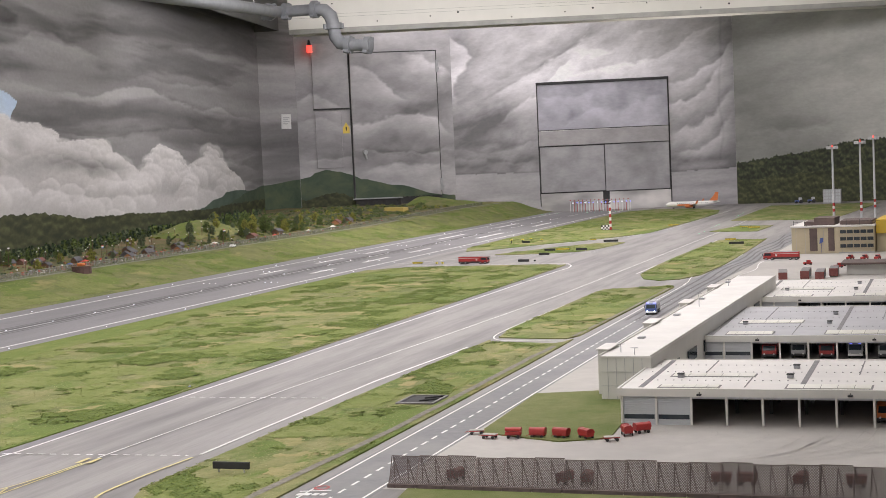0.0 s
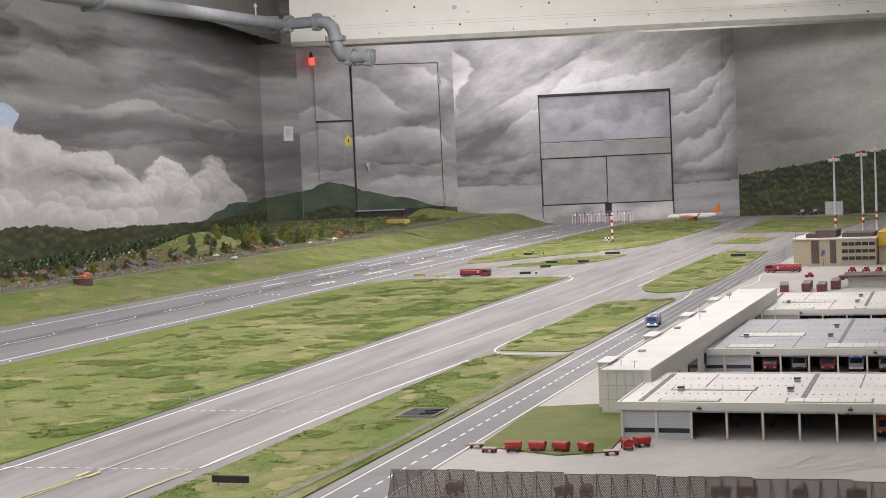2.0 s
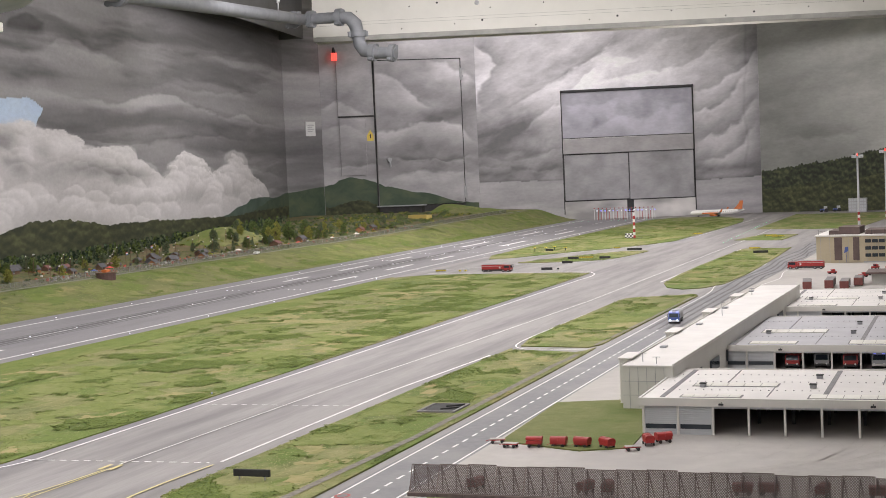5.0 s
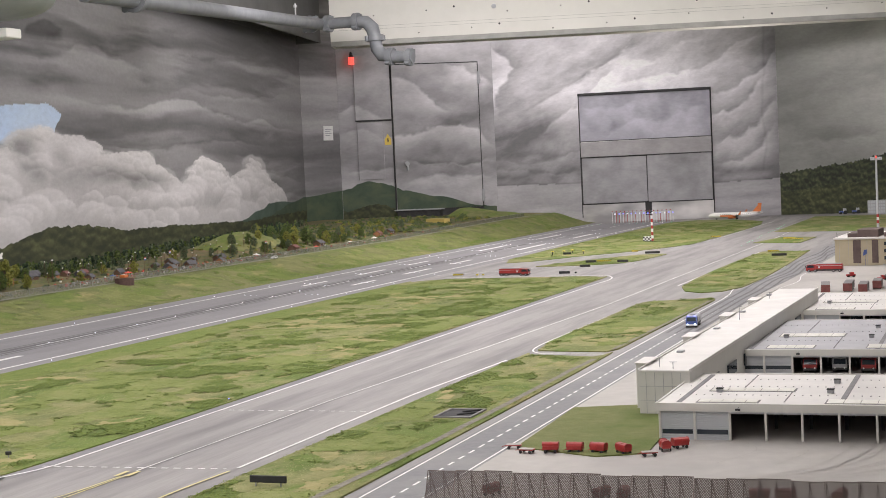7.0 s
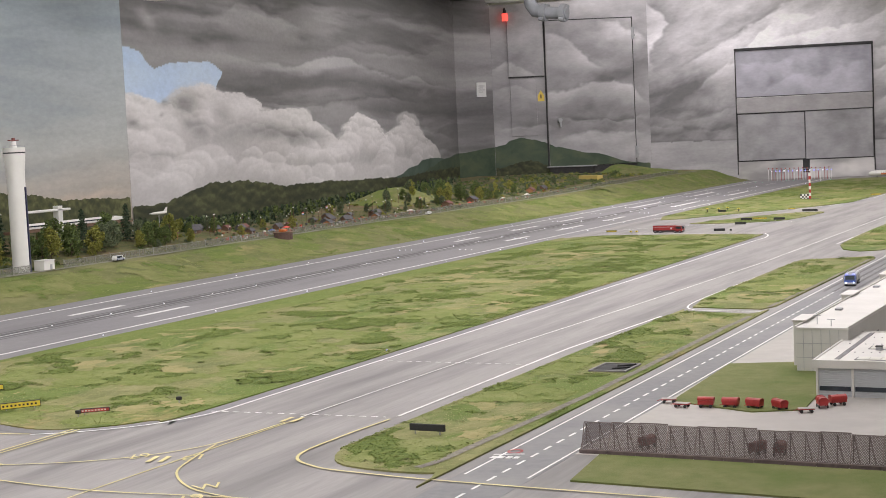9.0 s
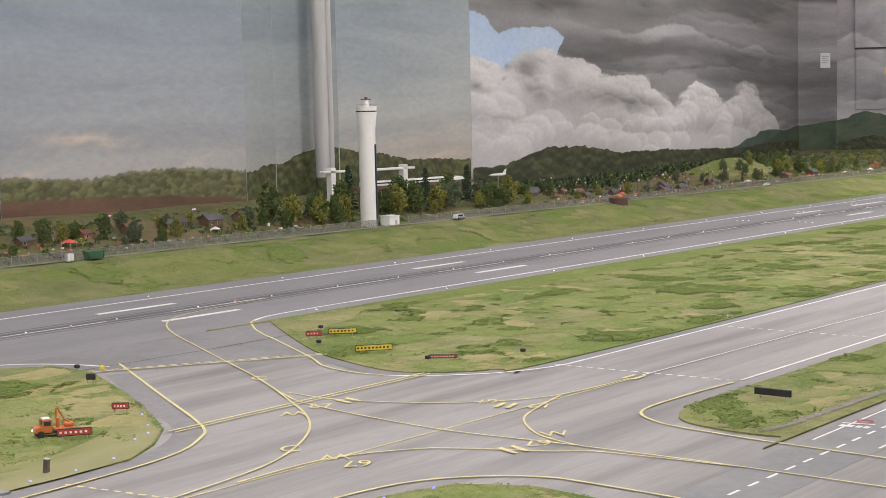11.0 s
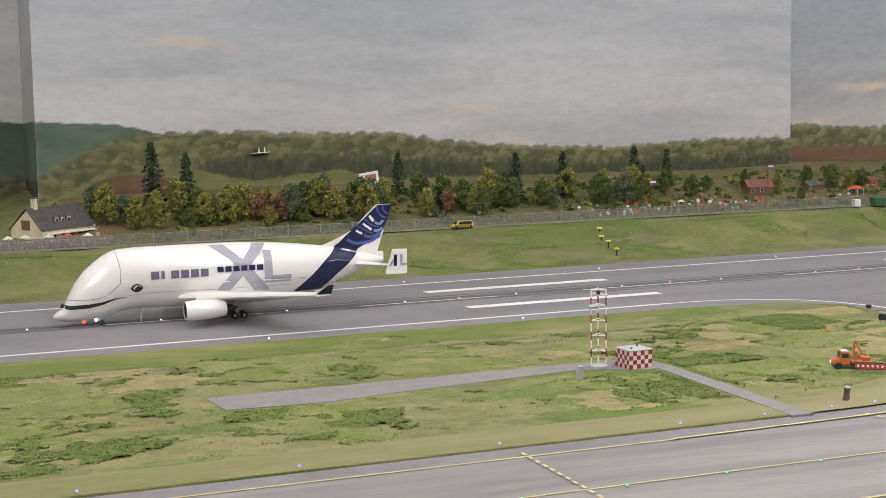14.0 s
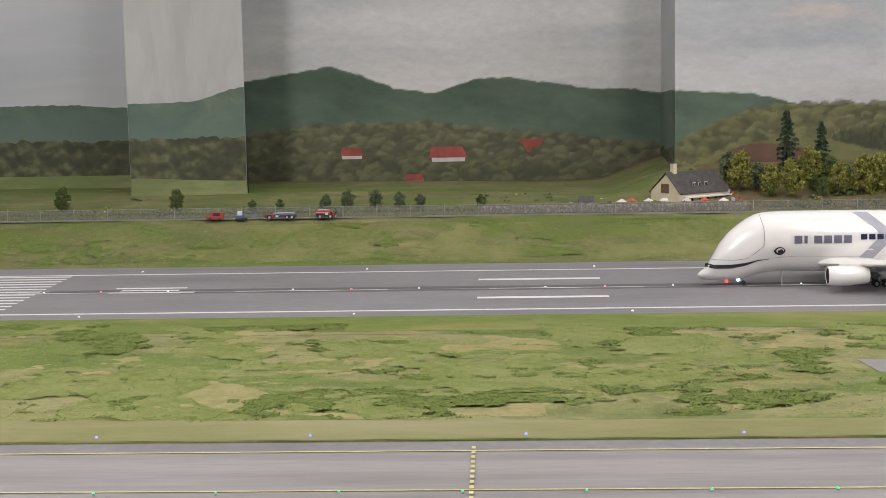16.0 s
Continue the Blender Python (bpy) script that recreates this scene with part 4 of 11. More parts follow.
def puff_mat(name, stops, scale, puffs, stretch=(1, 1, 1), k=0.5, lift=0.03, warp=0.1, detail=6.0, seed=0.0, rise=None, fine=0.5, tones=0.8):
    """Wall paint with billows: rounded puffs brushed paler on their upper side, over broad tones."""
    m = ramp_mat(name, stops, scale, stretch, 0.5, detail, rise=rise, seed=seed)
    nt = m.node_tree
    ramp = next(n for n in nt.nodes if n.type == "VALTORGB")
    tone = ramp.inputs[0].links[0].from_socket
    tc, mp, nz, ad = nt.nodes.new("ShaderNodeTexCoord"), nt.nodes.new("ShaderNodeMapping"), nt.nodes.new("ShaderNodeTexNoise"), nt.nodes.new("ShaderNodeVectorMath")
    mp.inputs["Scale"].default_value = stretch
    mp.inputs["Location"].default_value = (seed, seed * 1.7, seed * 0.6)
    nt.links.new(tc.outputs["Object"], mp.inputs[0])
    nz.inputs["Scale"].default_value, nz.inputs["Detail"].default_value = puffs * 0.8, 5
    nt.links.new(mp.outputs[0], nz.inputs["Vector"])
    ad.operation = "MULTIPLY_ADD"
    ad.inputs[1].default_value = (warp, warp, warp)
    nt.links.new(nz.outputs["Color"], ad.inputs[0])
    nt.links.new(mp.outputs[0], ad.inputs[2])
    ends = []
    for dz in (0.0, lift):
        up, vo = nt.nodes.new("ShaderNodeVectorMath"), nt.nodes.new("ShaderNodeTexVoronoi")
        up.inputs[1].default_value = (0.3 * dz, 0.3 * dz, dz)
        nt.links.new(ad.outputs[0], up.inputs[0])
        vo.inputs["Scale"].default_value, vo.inputs["Detail"].default_value, vo.inputs["Roughness"].default_value = puffs, 3.0, fine
        nt.links.new(up.outputs[0], vo.inputs["Vector"])
        ends.append(vo.outputs["Distance"])
    sb, ma = nt.nodes.new("ShaderNodeMath"), nt.nodes.new("ShaderNodeMath")
    sb.operation, ma.operation = "SUBTRACT", "MULTIPLY_ADD"
    nt.links.new(ends[1], sb.inputs[0])
    nt.links.new(ends[0], sb.inputs[1])
    ma.inputs[1].default_value = k
    nt.links.new(sb.outputs[0], ma.inputs[0])
    flat = nt.nodes.new("ShaderNodeMapRange")
    flat.clamp = False
    flat.inputs["To Min"].default_value, flat.inputs["To Max"].default_value = 0.5 - 0.5 * tones, 0.5 + 0.5 * tones
    nt.links.new(tone, flat.inputs["Value"])
    nt.links.new(flat.outputs[0], ma.inputs[2])
    nt.links.new(ma.outputs[0], ramp.inputs[0])
    return m


G = lambda v, warm=0.0: (v * (1 + warm), v, v * (1 - warm))
M["storm"] = puff_mat("storm_cloud_paint", [(0.33, G(0.10, 0.01)), (0.44, G(0.155, 0.01)), (0.51, G(0.22, 0.015)), (0.58, G(0.30, 0.02)), (0.70, G(0.44, 0.03))], 0.85, 1.6, (0.8, 0.25, 2.6), 0.35, 0.12, 0.25, seed=0.0)
M["swirl"] = puff_mat("swirling_cloud_paint", [(0.28, G(0.20, 0.02)), (0.42, G(0.30, 0.02)), (0.51, G(0.41, 0.025)), (0.60, G(0.53, 0.025)), (0.74, G(0.68, 0.03))], 0.9, 1.7, (0.8, 0.8, 1.5), 0.42, 0.16, 0.30, seed=3.3, rise=(0.7, 1.7, G(0.58, 0.03), 0.5))
M["door_cloud"] = puff_mat("door_cloud_paint", [(0.28, G(0.16, 0.02)), (0.42, G(0.24, 0.02)), (0.51, G(0.32, 0.025)), (0.60, G(0.42, 0.025)), (0.74, G(0.54, 0.03))], 0.9, 1.7, (0.8, 0.8, 1.5), 0.42, 0.16, 0.30, seed=2.3)
M["hatch"] = ramp_mat("hatch_cloud_paint", [(0.32, (0.21, 0.20, 0.21)), (0.5, (0.32, 0.31, 0.33)), (0.66, (0.45, 0.44, 0.46))], 2.6, (0.9, 0.9, 1.6), 0.7, seed=7.1)
M["calm"] = ramp_mat("hazy_sky_paint", [(0.34, (0.42, 0.44, 0.46)), (0.52, (0.49, 0.50, 0.51)), (0.62, (0.54, 0.53, 0.52)), (0.74, (0.64, 0.59, 0.55))], 1.1, (0.7, 0.7, 5.0), 0.35, rise=(0.35, 1.6, (0.46, 0.50, 0.55)))
M["calm_blue"] = ramp_mat("blue_haze_paint", [(0.36, (0.33, 0.38, 0.43)), (0.55, (0.40, 0.44, 0.47)), (0.7, (0.55, 0.53, 0.50))], 1.3, (0.7, 0.7, 5.0), 0.35, rise=(0.3, 1.3, (0.30, 0.37, 0.45)), seed=2.2)
M["green_haze"] = ramp_mat("green_haze_paint", [(0.36, (0.38, 0.40, 0.37)), (0.55, (0.44, 0.45, 0.42)), (0.7, (0.50, 0.47, 0.42))], 1.5, (0.8, 0.8, 4.0), 0.4, seed=5.0, rise=(0.5, 1.3, (0.36, 0.41, 0.44)))
M["grey_end"] = ramp_mat("grey_green_sky_paint", [(0.36, (0.21, 0.215, 0.195)), (0.55, (0.28, 0.28, 0.255)), (0.7, (0.36, 0.36, 0.32))], 0.9, (0.8, 0.8, 2.0), 0.4, seed=6.0, rise=(0.5, 1.7, (0.42, 0.46, 0.44), 0.7))
M["teal_hill"] = ramp_mat("teal_hill_paint", [(0.32, (0.045, 0.080, 0.052)), (0.48, (0.070, 0.115, 0.080)), (0.60, (0.10, 0.145, 0.10)), (0.72, (0.15, 0.19, 0.14))], 6.0, (1, 1, 1.6), 0.5, rise=(0.46, 0.22, (0.13, 0.18, 0.15)))
M["near_hill"] = ramp_mat("near_hill_paint", [(0.32, (0.036, 0.060, 0.038)), (0.5, (0.056, 0.084, 0.052)), (0.68, (0.085, 0.108, 0.06))], 5.0, (1, 1, 1.6), 0.4)
M["mural_wood"] = puff_mat("mural_wood_paint", [(0.28, (0.022, 0.027, 0.012)), (0.46, (0.038, 0.044, 0.018)), (0.60, (0.056, 0.063, 0.026)), (0.80, (0.10, 0.11, 0.045))], 6, 20, (1, 0.36, 1), 0.5, 0.02, 0.02, seed=2.0, fine=0.4, tones=0.6)
M["far_hill"] = ramp_mat("far_hill_paint", [(0.35, (0.050, 0.085, 0.062)), (0.6, (0.085, 0.12, 0.095))], 4.0, (1, 1, 1.6), 0.5)
M["olive_wood"] = ramp_mat("olive_wood_paint", [(0.34, (0.050, 0.055, 0.022)), (0.5, (0.095, 0.10, 0.038)), (0.66, (0.16, 0.16, 0.065))], 14, (1, 1, 1), 0.12)
M["brown_wood"] = ramp_mat("brown_wood_paint", [(0.34, (0.045, 0.048, 0.026)), (0.5, (0.085, 0.085, 0.045)), (0.68, (0.17, 0.16, 0.09))], 11, (1, 1, 1.3), 0.12)
M["dark_wood"] = ramp_mat("dark_wood_paint", [(0.34, (0.025, 0.032, 0.018)), (0.55, (0.055, 0.065, 0.033)), (0.7, (0.085, 0.095, 0.045))], 14, (1, 1, 1), 0.1)
M["field"] = ramp_mat("pale_field_paint", [(0.4, (0.16, 0.20, 0.075)), (0.6, (0.24, 0.26, 0.11))], 5, (1, 1, 4), 0.2)
M["brown_field"] = ramp_mat("ploughed_field_paint", [(0.36, (0.10, 0.055, 0.032)), (0.6, (0.16, 0.085, 0.05))], 9, (1, 1, 3), 0.2)
M["roof_paint"] = ramp_mat("painted_red_roof", [(0.4, (0.24, 0.055, 0.045)), (0.6, (0.38, 0.085, 0.07))], 12, (1, 1, 1), 0.2)
M["wall_paint"] = ramp_mat("painted_house_front", [(0.4, (0.50, 0.48, 0.46)), (0.6, (0.6, 0.58, 0.55))], 12, (1, 1, 1), 0.2)
M["rolled"] = ramp_mat("rough_pale_plaster", [(0.35, (0.36, 0.36, 0.345)), (0.65, (0.44, 0.44, 0.42))], 8, (1, 1, 0.3), 0.3)


M["olive_wood"] = puff_mat("olive_wood_paint", [(0.26, (0.038, 0.044, 0.018)), (0.45, (0.060, 0.067, 0.025)), (0.58, (0.083, 0.090, 0.034)), (0.78, (0.13, 0.136, 0.055))], 6, 26, (1, 1, 1), 0.5, 0.02, 0.02, fine=0.4, tones=0.5)
M["brown_wood"] = puff_mat("brown_wood_paint", [(0.26, (0.042, 0.048, 0.025)), (0.45, (0.060, 0.066, 0.034)), (0.58, (0.082, 0.088, 0.045)), (0.78, (0.14, 0.142, 0.078))], 5, 22, (1, 1, 1.2), 0.5, 0.022, 0.025, seed=4.0, fine=0.4, tones=0.5)
M["dark_wood"] = puff_mat("dark_wood_paint", [(0.30, (0.016, 0.021, 0.011)), (0.48, (0.032, 0.040, 0.020)), (0.62, (0.055, 0.065, 0.03)), (0.76, (0.09, 0.10, 0.045))], 6, 22, (1, 1, 0.9), 0.5, 0.02, 0.02, seed=6.0, fine=0.4, tones=0.5)
M["dull_field"] = ramp_mat("dull_meadow_paint", [(0.34, (0.055, 0.058, 0.024)), (0.48, (0.095, 0.10, 0.038)), (0.60, (0.15, 0.15, 0.06)), (0.72, (0.12, 0.075, 0.042))], 6, (1, 1, 3), 0.3)

WALLS = [((-4.42, -7.0), "calm"), ((-4.42, -1.66), "rolled"), ((-4.1, -1.66), "rolled"), ((-4.1, -1.29), "rolled"), ((-4.55, -1.385), "calm"), ((-4.55, 0.058), "calm"),
         ((-4.07, 0.046), "calm"), ((-4.07, 2.68), "calm_blue"), ((-4.10, 2.69), "calm_blue"), ((-4.11, 3.88), "calm_blue"), ((-4.16, 4.1), "calm_blue"), ((-4.1, 4.43), "green_haze"),
         ((-4.1, 5.37), "storm"), ((-5.35, 11.5), "storm"), ((-5.2, 11.95), "door_cloud"), ((-3.97, 12.7), "swirl"), ((-1.4725, 13.262), "grey_end"), ((3.0, 12.4), "plain_wall")]
WP = [Vector((*p, 0)) for p, _ in WALLS]
outer = []
for i, p in enumerate(WP):
    d0 = (p - WP[i - 1]).normalized() if i else (WP[1] - p).normalized()
    d1 = (WP[i + 1] - p).normalized() if i < len(WP) - 1 else d0
    n0, n1 = Vector((-d0.y, d0.x, 0)), Vector((-d1.y, d1.x, 0))
    k = (n0 + n1)
    k = k / max(0.25, k.length_squared / 2)
    outer.append(p + k * 0.05)
for i in range(len(WP) - 1):
    bm = bmesh.new()
    prism(bm, [(outer[i].x, outer[i].y), (WP[i].x, WP[i].y), (WP[i + 1].x, WP[i + 1].y), (outer[i + 1].x, outer[i + 1].y)], -0.5, 2.24)
    bmesh.ops.recalc_face_normals(bm, faces=bm.faces)
    kind = WALLS[i][1]
    label = {"door_cloud": "wall painted with grey clouds round a door", "storm": "wall painted with dark storm clouds", "swirl": "wall painted with swirling grey clouds", "grey_end": "dim grey-green painted wall", "rolled": "pale rough plaster pillar in the painted wall"}.get(kind, "wall painted with a hazy pale sky")
    solid("wall_%d" % (i + 1), bm, M[kind], label, "wall", kind="structure")

bm = bmesh.new()
prism(bm, [(3.0, -7), (3.1, -7), (3.1, 12.4), (3.0, 12.4)], -0.9, 2.24)
solid("wall_back", bm, M["plain_wall"], "plain grey hall wall behind the viewer", "wall", kind="structure")
bm = bmesh.new()
prism(bm, [(-4.6, -7.1), (3.1, -7.1), (3.1, -7.0), (-4.6, -7.0)], -0.9, 2.24)
solid("wall_end", bm, M["plain_wall"], "plain grey hall wall at the end", "wall", kind="structure")
bm = bmesh.new()
prism(bm, [(-6.2, -7.2), (3.3, -7.2), (3.3, 13.8), (-6.2, 13.8)], 2.245, 2.35)
solid("ceiling", bm, M["beam"], "white hall ceiling", "ceiling", kind="structure")


class Face:
    """A wall's face, to paint on: s metres along it, z up, and d metres out from it."""

    def __init__(self, a, b):
        self.a, d = Vector((*a, 0)), Vector((b[0] - a[0], b[1] - a[1], 0))
        self.length, self.d = d.length, d.normalized()
        self.n = Vector((self.d.y, -self.d.x, 0))

    def at(self, s, z, d=0.003):
        return self.a + self.d * s + self.n * d + Vector((0, 0, z))


F = {"end": Face((-4.42, -7), (-4.42, -1.66)), "pillar": Face((-4.1, -1.66), (-4.1, -1.29)), "hill": Face((-4.55, -1.385), (-4.55, 0.058)), "return_end": Face((-4.1, -1.29), (-4.55, -1.385)), "return": Face((-4.55, 0.058), (-4.07, 0.046)), "calm": Face((-4.07, 0.046), (-4.07, 2.68)),
     "blue": Face((-4.10, 2.69), (-4.11, 3.88)), "curve": Face((-4.11, 3.88), (-4.16, 4.1)), "curve2": Face((-4.16, 4.1), (-4.1, 4.43)), "haze": Face((-4.1, 4.43), (-4.1, 5.37)), "storm": Face((-4.1, 5.37), (-5.35, 11.5)), "pilaster": Face((-5.35, 11.5), (-5.2, 11.95)),
     "door": Face((-5.2, 11.95), (-3.97, 12.7)), "gate": Face((-3.97, 12.7), (-1.4725, 13.262)), "grey": Face((-1.4725, 13.262), (3.0, 12.4))}


def ridge(ctrl, s):
    for (s0, z0), (s1, z1) in zip(ctrl, ctrl[1:]):
        if s <= s1:
            t = min(max((s - s0) / (s1 - s0), 0), 1)
            t = t * t * (3 - 2 * t)
            return z0 + (z1 - z0) * t
    return ctrl[-1][1]


def painted(name, face, ctrl, base, material, d=0.003, lump=0.0, width=0.06, step=0.008, spiky=False, seed=0, fray=0.22, label="painted landscape on the wall", s0=None, s1=None, zmax=None, exact=False):
    """A painted silhouette: an outline along a wall, with rounded or pointed tree tops, down to base."""
    rnd = random.Random(seed + len(name))
    f = F[face]
    d = d if exact else d * 0.4
    s0 = max(ctrl[0][0], 0.001) if s0 is None else s0
    s1 = min(ctrl[-1][0], f.length - 0.001) if s1 is None else s1
    crowns, s = [], s0 - width
    while s < s1 + width:
        w = width * rnd.uniform(0.5, 1.4)
        crowns.append((s + w / 2, w, rnd.uniform(0.4, 1.0)))
        s += w * rnd.uniform(0.55, 0.9)
    small, s = [], s0 - width
    while s < s1 + width:
        w = width * rnd.uniform(0.18, 0.4)
        small.append((s + w / 2, w, rnd.uniform(0.3, 1.0)))
        s += w * rnd.uniform(0.5, 0.9)
    bm, cols, n = bmesh.new(), [], max(2, int((s1 - s0) / step))
    for i in range(n + 1):
        s = s0 + (s1 - s0) * i / n
        z = ridge(ctrl, s)
        if lump:
            top = 0
            for c, w, h in crowns:
                u = abs(s - c) / (w * 0.62)
                if u < 1:
                    top = max(top, h * ((1 - u) if spiky else math.sqrt(1 - u * u)))
            if not spiky:
                top += 0.32 * max([h * math.sqrt(max(0.0, 1 - (abs(s - c) / (w * 0.62)) ** 2)) for c, w, h in small if abs(s - c) < w * 0.62] or [0])
            z += lump * (top - 0.6) + lump * fray * noise.noise((s * 60, seed, 0))
        b = base if not isinstance(base, list) else ridge(base, s)
        if zmax is not None:
            z = min(z, zmax)
        cols.append((bm.verts.new(f.at(s, min(b, z - 0.001), d)), bm.verts.new(f.at(s, z, d)), s, z - min(b, z - 0.001)))
    uv = bm.loops.layers.uv.new("depth")
    for (a, b, s_, h0), (c, e, t_, h1) in zip(cols, cols[1:]):
        face_ = bm.faces.new((a, c, e, b))
        for loop, co in zip(face_.loops, ((s_, h0), (t_, h1), (t_, 0), (s_, 0))):
            loop[uv].uv = co
    bmesh.ops.recalc_face_normals(bm, faces=bm.faces)
    return solid(name, bm, M[material], label, "mural", kind="structure")


# the hill panel and its neighbours
painted("painted_hill", "pillar", [(0.001, 0.384), (0.19, 0.387), (0.369, 0.431)], 0.0, "teal_hill", 0.003, 0.006, 0.03, seed=2)
painted("painted_wood", "pillar", [(0.001, 0.269), (0.369, 0.273)], 0.0, "brown_wood", 0.006, 0.02, 0.06, seed=5)
painted("painted_field", "pillar", [(0.001, 0.15), (0.369, 0.14)], 0.0, "field", 0.009)
painted("painted_hill", "end", [(1, 0.42), (3, 0.35), (4.83, 0.376), (5.02, 0.377), (5.27, 0.365), (5.34, 0.37)], 0.0, "teal_hill", 0.003, 0.006, 0.03, seed=3)
painted("painted_wood", "end", [(1, 0.27), (3, 0.24), (4.8, 0.253), (5.34, 0.247)], 0.0, "brown_wood", 0.006, 0.02, 0.06, seed=6)
painted("painted_field", "end", [(1, 0.14), (5.34, 0.14)], 0.0, "field", 0.009)
for s, z, w, h, k in ((0.345, 0.17, 0.075, 0.045, 0), (0.65, 0.155, 0.125, 0.058, 0), (0.565, 0.085, 0.065, 0.035, 1)):
    bm = bmesh.new()
    f = F["hill"]
    a = [bm.verts.new(f.at(s + u * w, z + v * h, 0.0052)) for u, v in ((0.08, 0.12), (0.97, 0.12), (1.0, 0.45), (0.06, 0.45))]
    bm.faces.new(a[::-1])
    bmesh.ops.recalc_face_normals(bm, faces=bm.faces)
    solid("painted_house_front", bm, M["wall_paint"], "painted pale house front on the mural", "mural", kind="structure")
    bm = bmesh.new()
    bm.faces.new([bm.verts.new(f.at(s + u * w, z + v * h, 0.0060)) for u, v in ((0.0, 0.36), (0.07, 1.0), (0.92, 1.0), (1.04, 0.36))])
    bmesh.ops.recalc_face_normals(bm, faces=bm.faces)
    solid("painted_roof", bm, M["roof_paint"], "painted red roof on the mural", "mural", kind="structure")
bm = bmesh.new()
bm.faces.new([bm.verts.new(F["hill"].at(s, z, 0.0052)) for s, z in ((0.955, 0.236), (1.045, 0.234), (1.03, 0.213), (1.005, 0.208), (1.0, 0.19), (0.985, 0.19), (0.975, 0.212))])
bmesh.ops.recalc_face_normals(bm, faces=bm.faces)
solid("painted_roof", bm, M["roof_paint"], "painted red roof among trees on the mural", "mural", kind="structure")

painted("painted_hill", "return_end", [(0.001, 0.431), (0.2, 0.425), (0.459, 0.44)], 0.0, "teal_hill", 0.003, 0.005, 0.03, seed=35)
painted("painted_wood", "return_end", [(0.001, 0.273), (0.459, 0.25)], 0.0, "brown_wood", 0.006, 0.02, 0.06, seed=36)
painted("painted_field", "return_end", [(0.001, 0.13), (0.459, 0.09)], 0.0, "dull_field", 0.009, 0.01, 0.05, seed=37)
painted("painted_hill", "return", [(0.001, 0.386), (0.478, 0.400)], 0.0, "teal_hill", 0.003, 0.005, 0.03, seed=32)
painted("painted_wood", "return", [(0.001, 0.205), (0.25, 0.20), (0.478, 0.22)], 0.0, "brown_wood", 0.006, 0.02, 0.06, seed=33)
painted("painted_field", "return", [(0.001, 0.075), (0.478, 0.12)], 0.0, "dull_field", 0.009, 0.01, 0.05, seed=34)
painted("painted_wood", "curve", [(0.001, 0.296), (0.22, 0.32)], 0.0, "olive_wood", 0.003, 0.02, 0.06, seed=14)
painted("painted_wood", "curve2", [(0.001, 0.32), (0.2, 0.37), (0.33, 0.378)], 0.0, "olive_wood", 0.003, 0.02, 0.06, seed=15)
painted("painted_wood", "haze", [(0.001, 0.378), (0.15, 0.355), (0.27, 0.34), (0.5, 0.306), (0.93, 0.296)], 0.0, "olive_wood", 0.003, 0.02, 0.06, seed=16)

# ---- the cloud murals: brushed paint worked out point by point along each wall, with light and shade at the right-hand corner ----


def step_up(a, b, x):
    t = np.clip((x - a) / (b - a), 0, 1)
    return t * t * (3 - 2 * t)


def ruffled(s, z, seed, broad=0.05, curl=0.03):
    """Plan coordinates pushed about, so that a brushed edge billows."""
    q = np.abs(fbm(s * 5, z * 6, seed + 40, 4)) * 2
    return s + broad * fbm(s * 1.6, z * 2.2, seed, 4) * 2 + 0.5 * curl * fbm(s * 13, z * 13, seed + 9, 3), z + broad * fbm(s * 1.7, z * 2.0, seed + 20, 4) * 2 + curl * q


def lip(s, z, pts, amp, fade, soft=0.012, seed=0.0, shade=0.45, ends=5.0):
    """A lit cloud edge along a line: bright on its right-hand side and fading, a little dark on the other."""
    s, z = ruffled(s, z, seed)
    best, along = np.full(s.shape, 1e9), np.zeros(s.shape)
    run = [0.0]
    for a, b in zip(pts, pts[1:]):
        run.append(run[-1] + math.hypot(b[0] - a[0], b[1] - a[1]))
    for k, ((ax, az), (bx_, bz)) in enumerate(zip(pts, pts[1:])):
        ex, ez = bx_ - ax, bz - az
        t = np.clip(((s - ax) * ex + (z - az) * ez) / (ex * ex + ez * ez), 0, 1)
        gap = np.hypot(s - ax - t * ex, z - az - t * ez)
        side = np.where(ex * (z - az) - ez * (s - ax) < 0, 1.0, -1.0)
        near = gap < np.abs(best)
        best = np.where(near, gap * side, best)
        along = np.where(near, (run[k] + t * (run[k + 1] - run[k])) / run[-1], along)
    ends_ = np.clip(np.minimum(along, 1 - along) * ends, 0, 1)
    ends_ = ends_ * (0.65 + 0.7 * soft_noise(s * 3.1, z * 3.1, seed + 7))
    lit = step_up(-soft, soft, best) * np.exp(-np.maximum(best, 0) / fade)
    dim = (1 - step_up(-soft, soft, best)) * np.exp(-np.maximum(-best, 0) / (0.7 * fade))
    return ends_ * amp * (lit - shade * dim)


def blot(s, z, s0, z0, rs, rz, amp, seed=0.0):
    s, z = ruffled(s, z, seed, 0.06, 0.02)
    return amp * np.exp(-((s - s0) / rs) ** 2 - ((z - z0) / rz) ** 2)


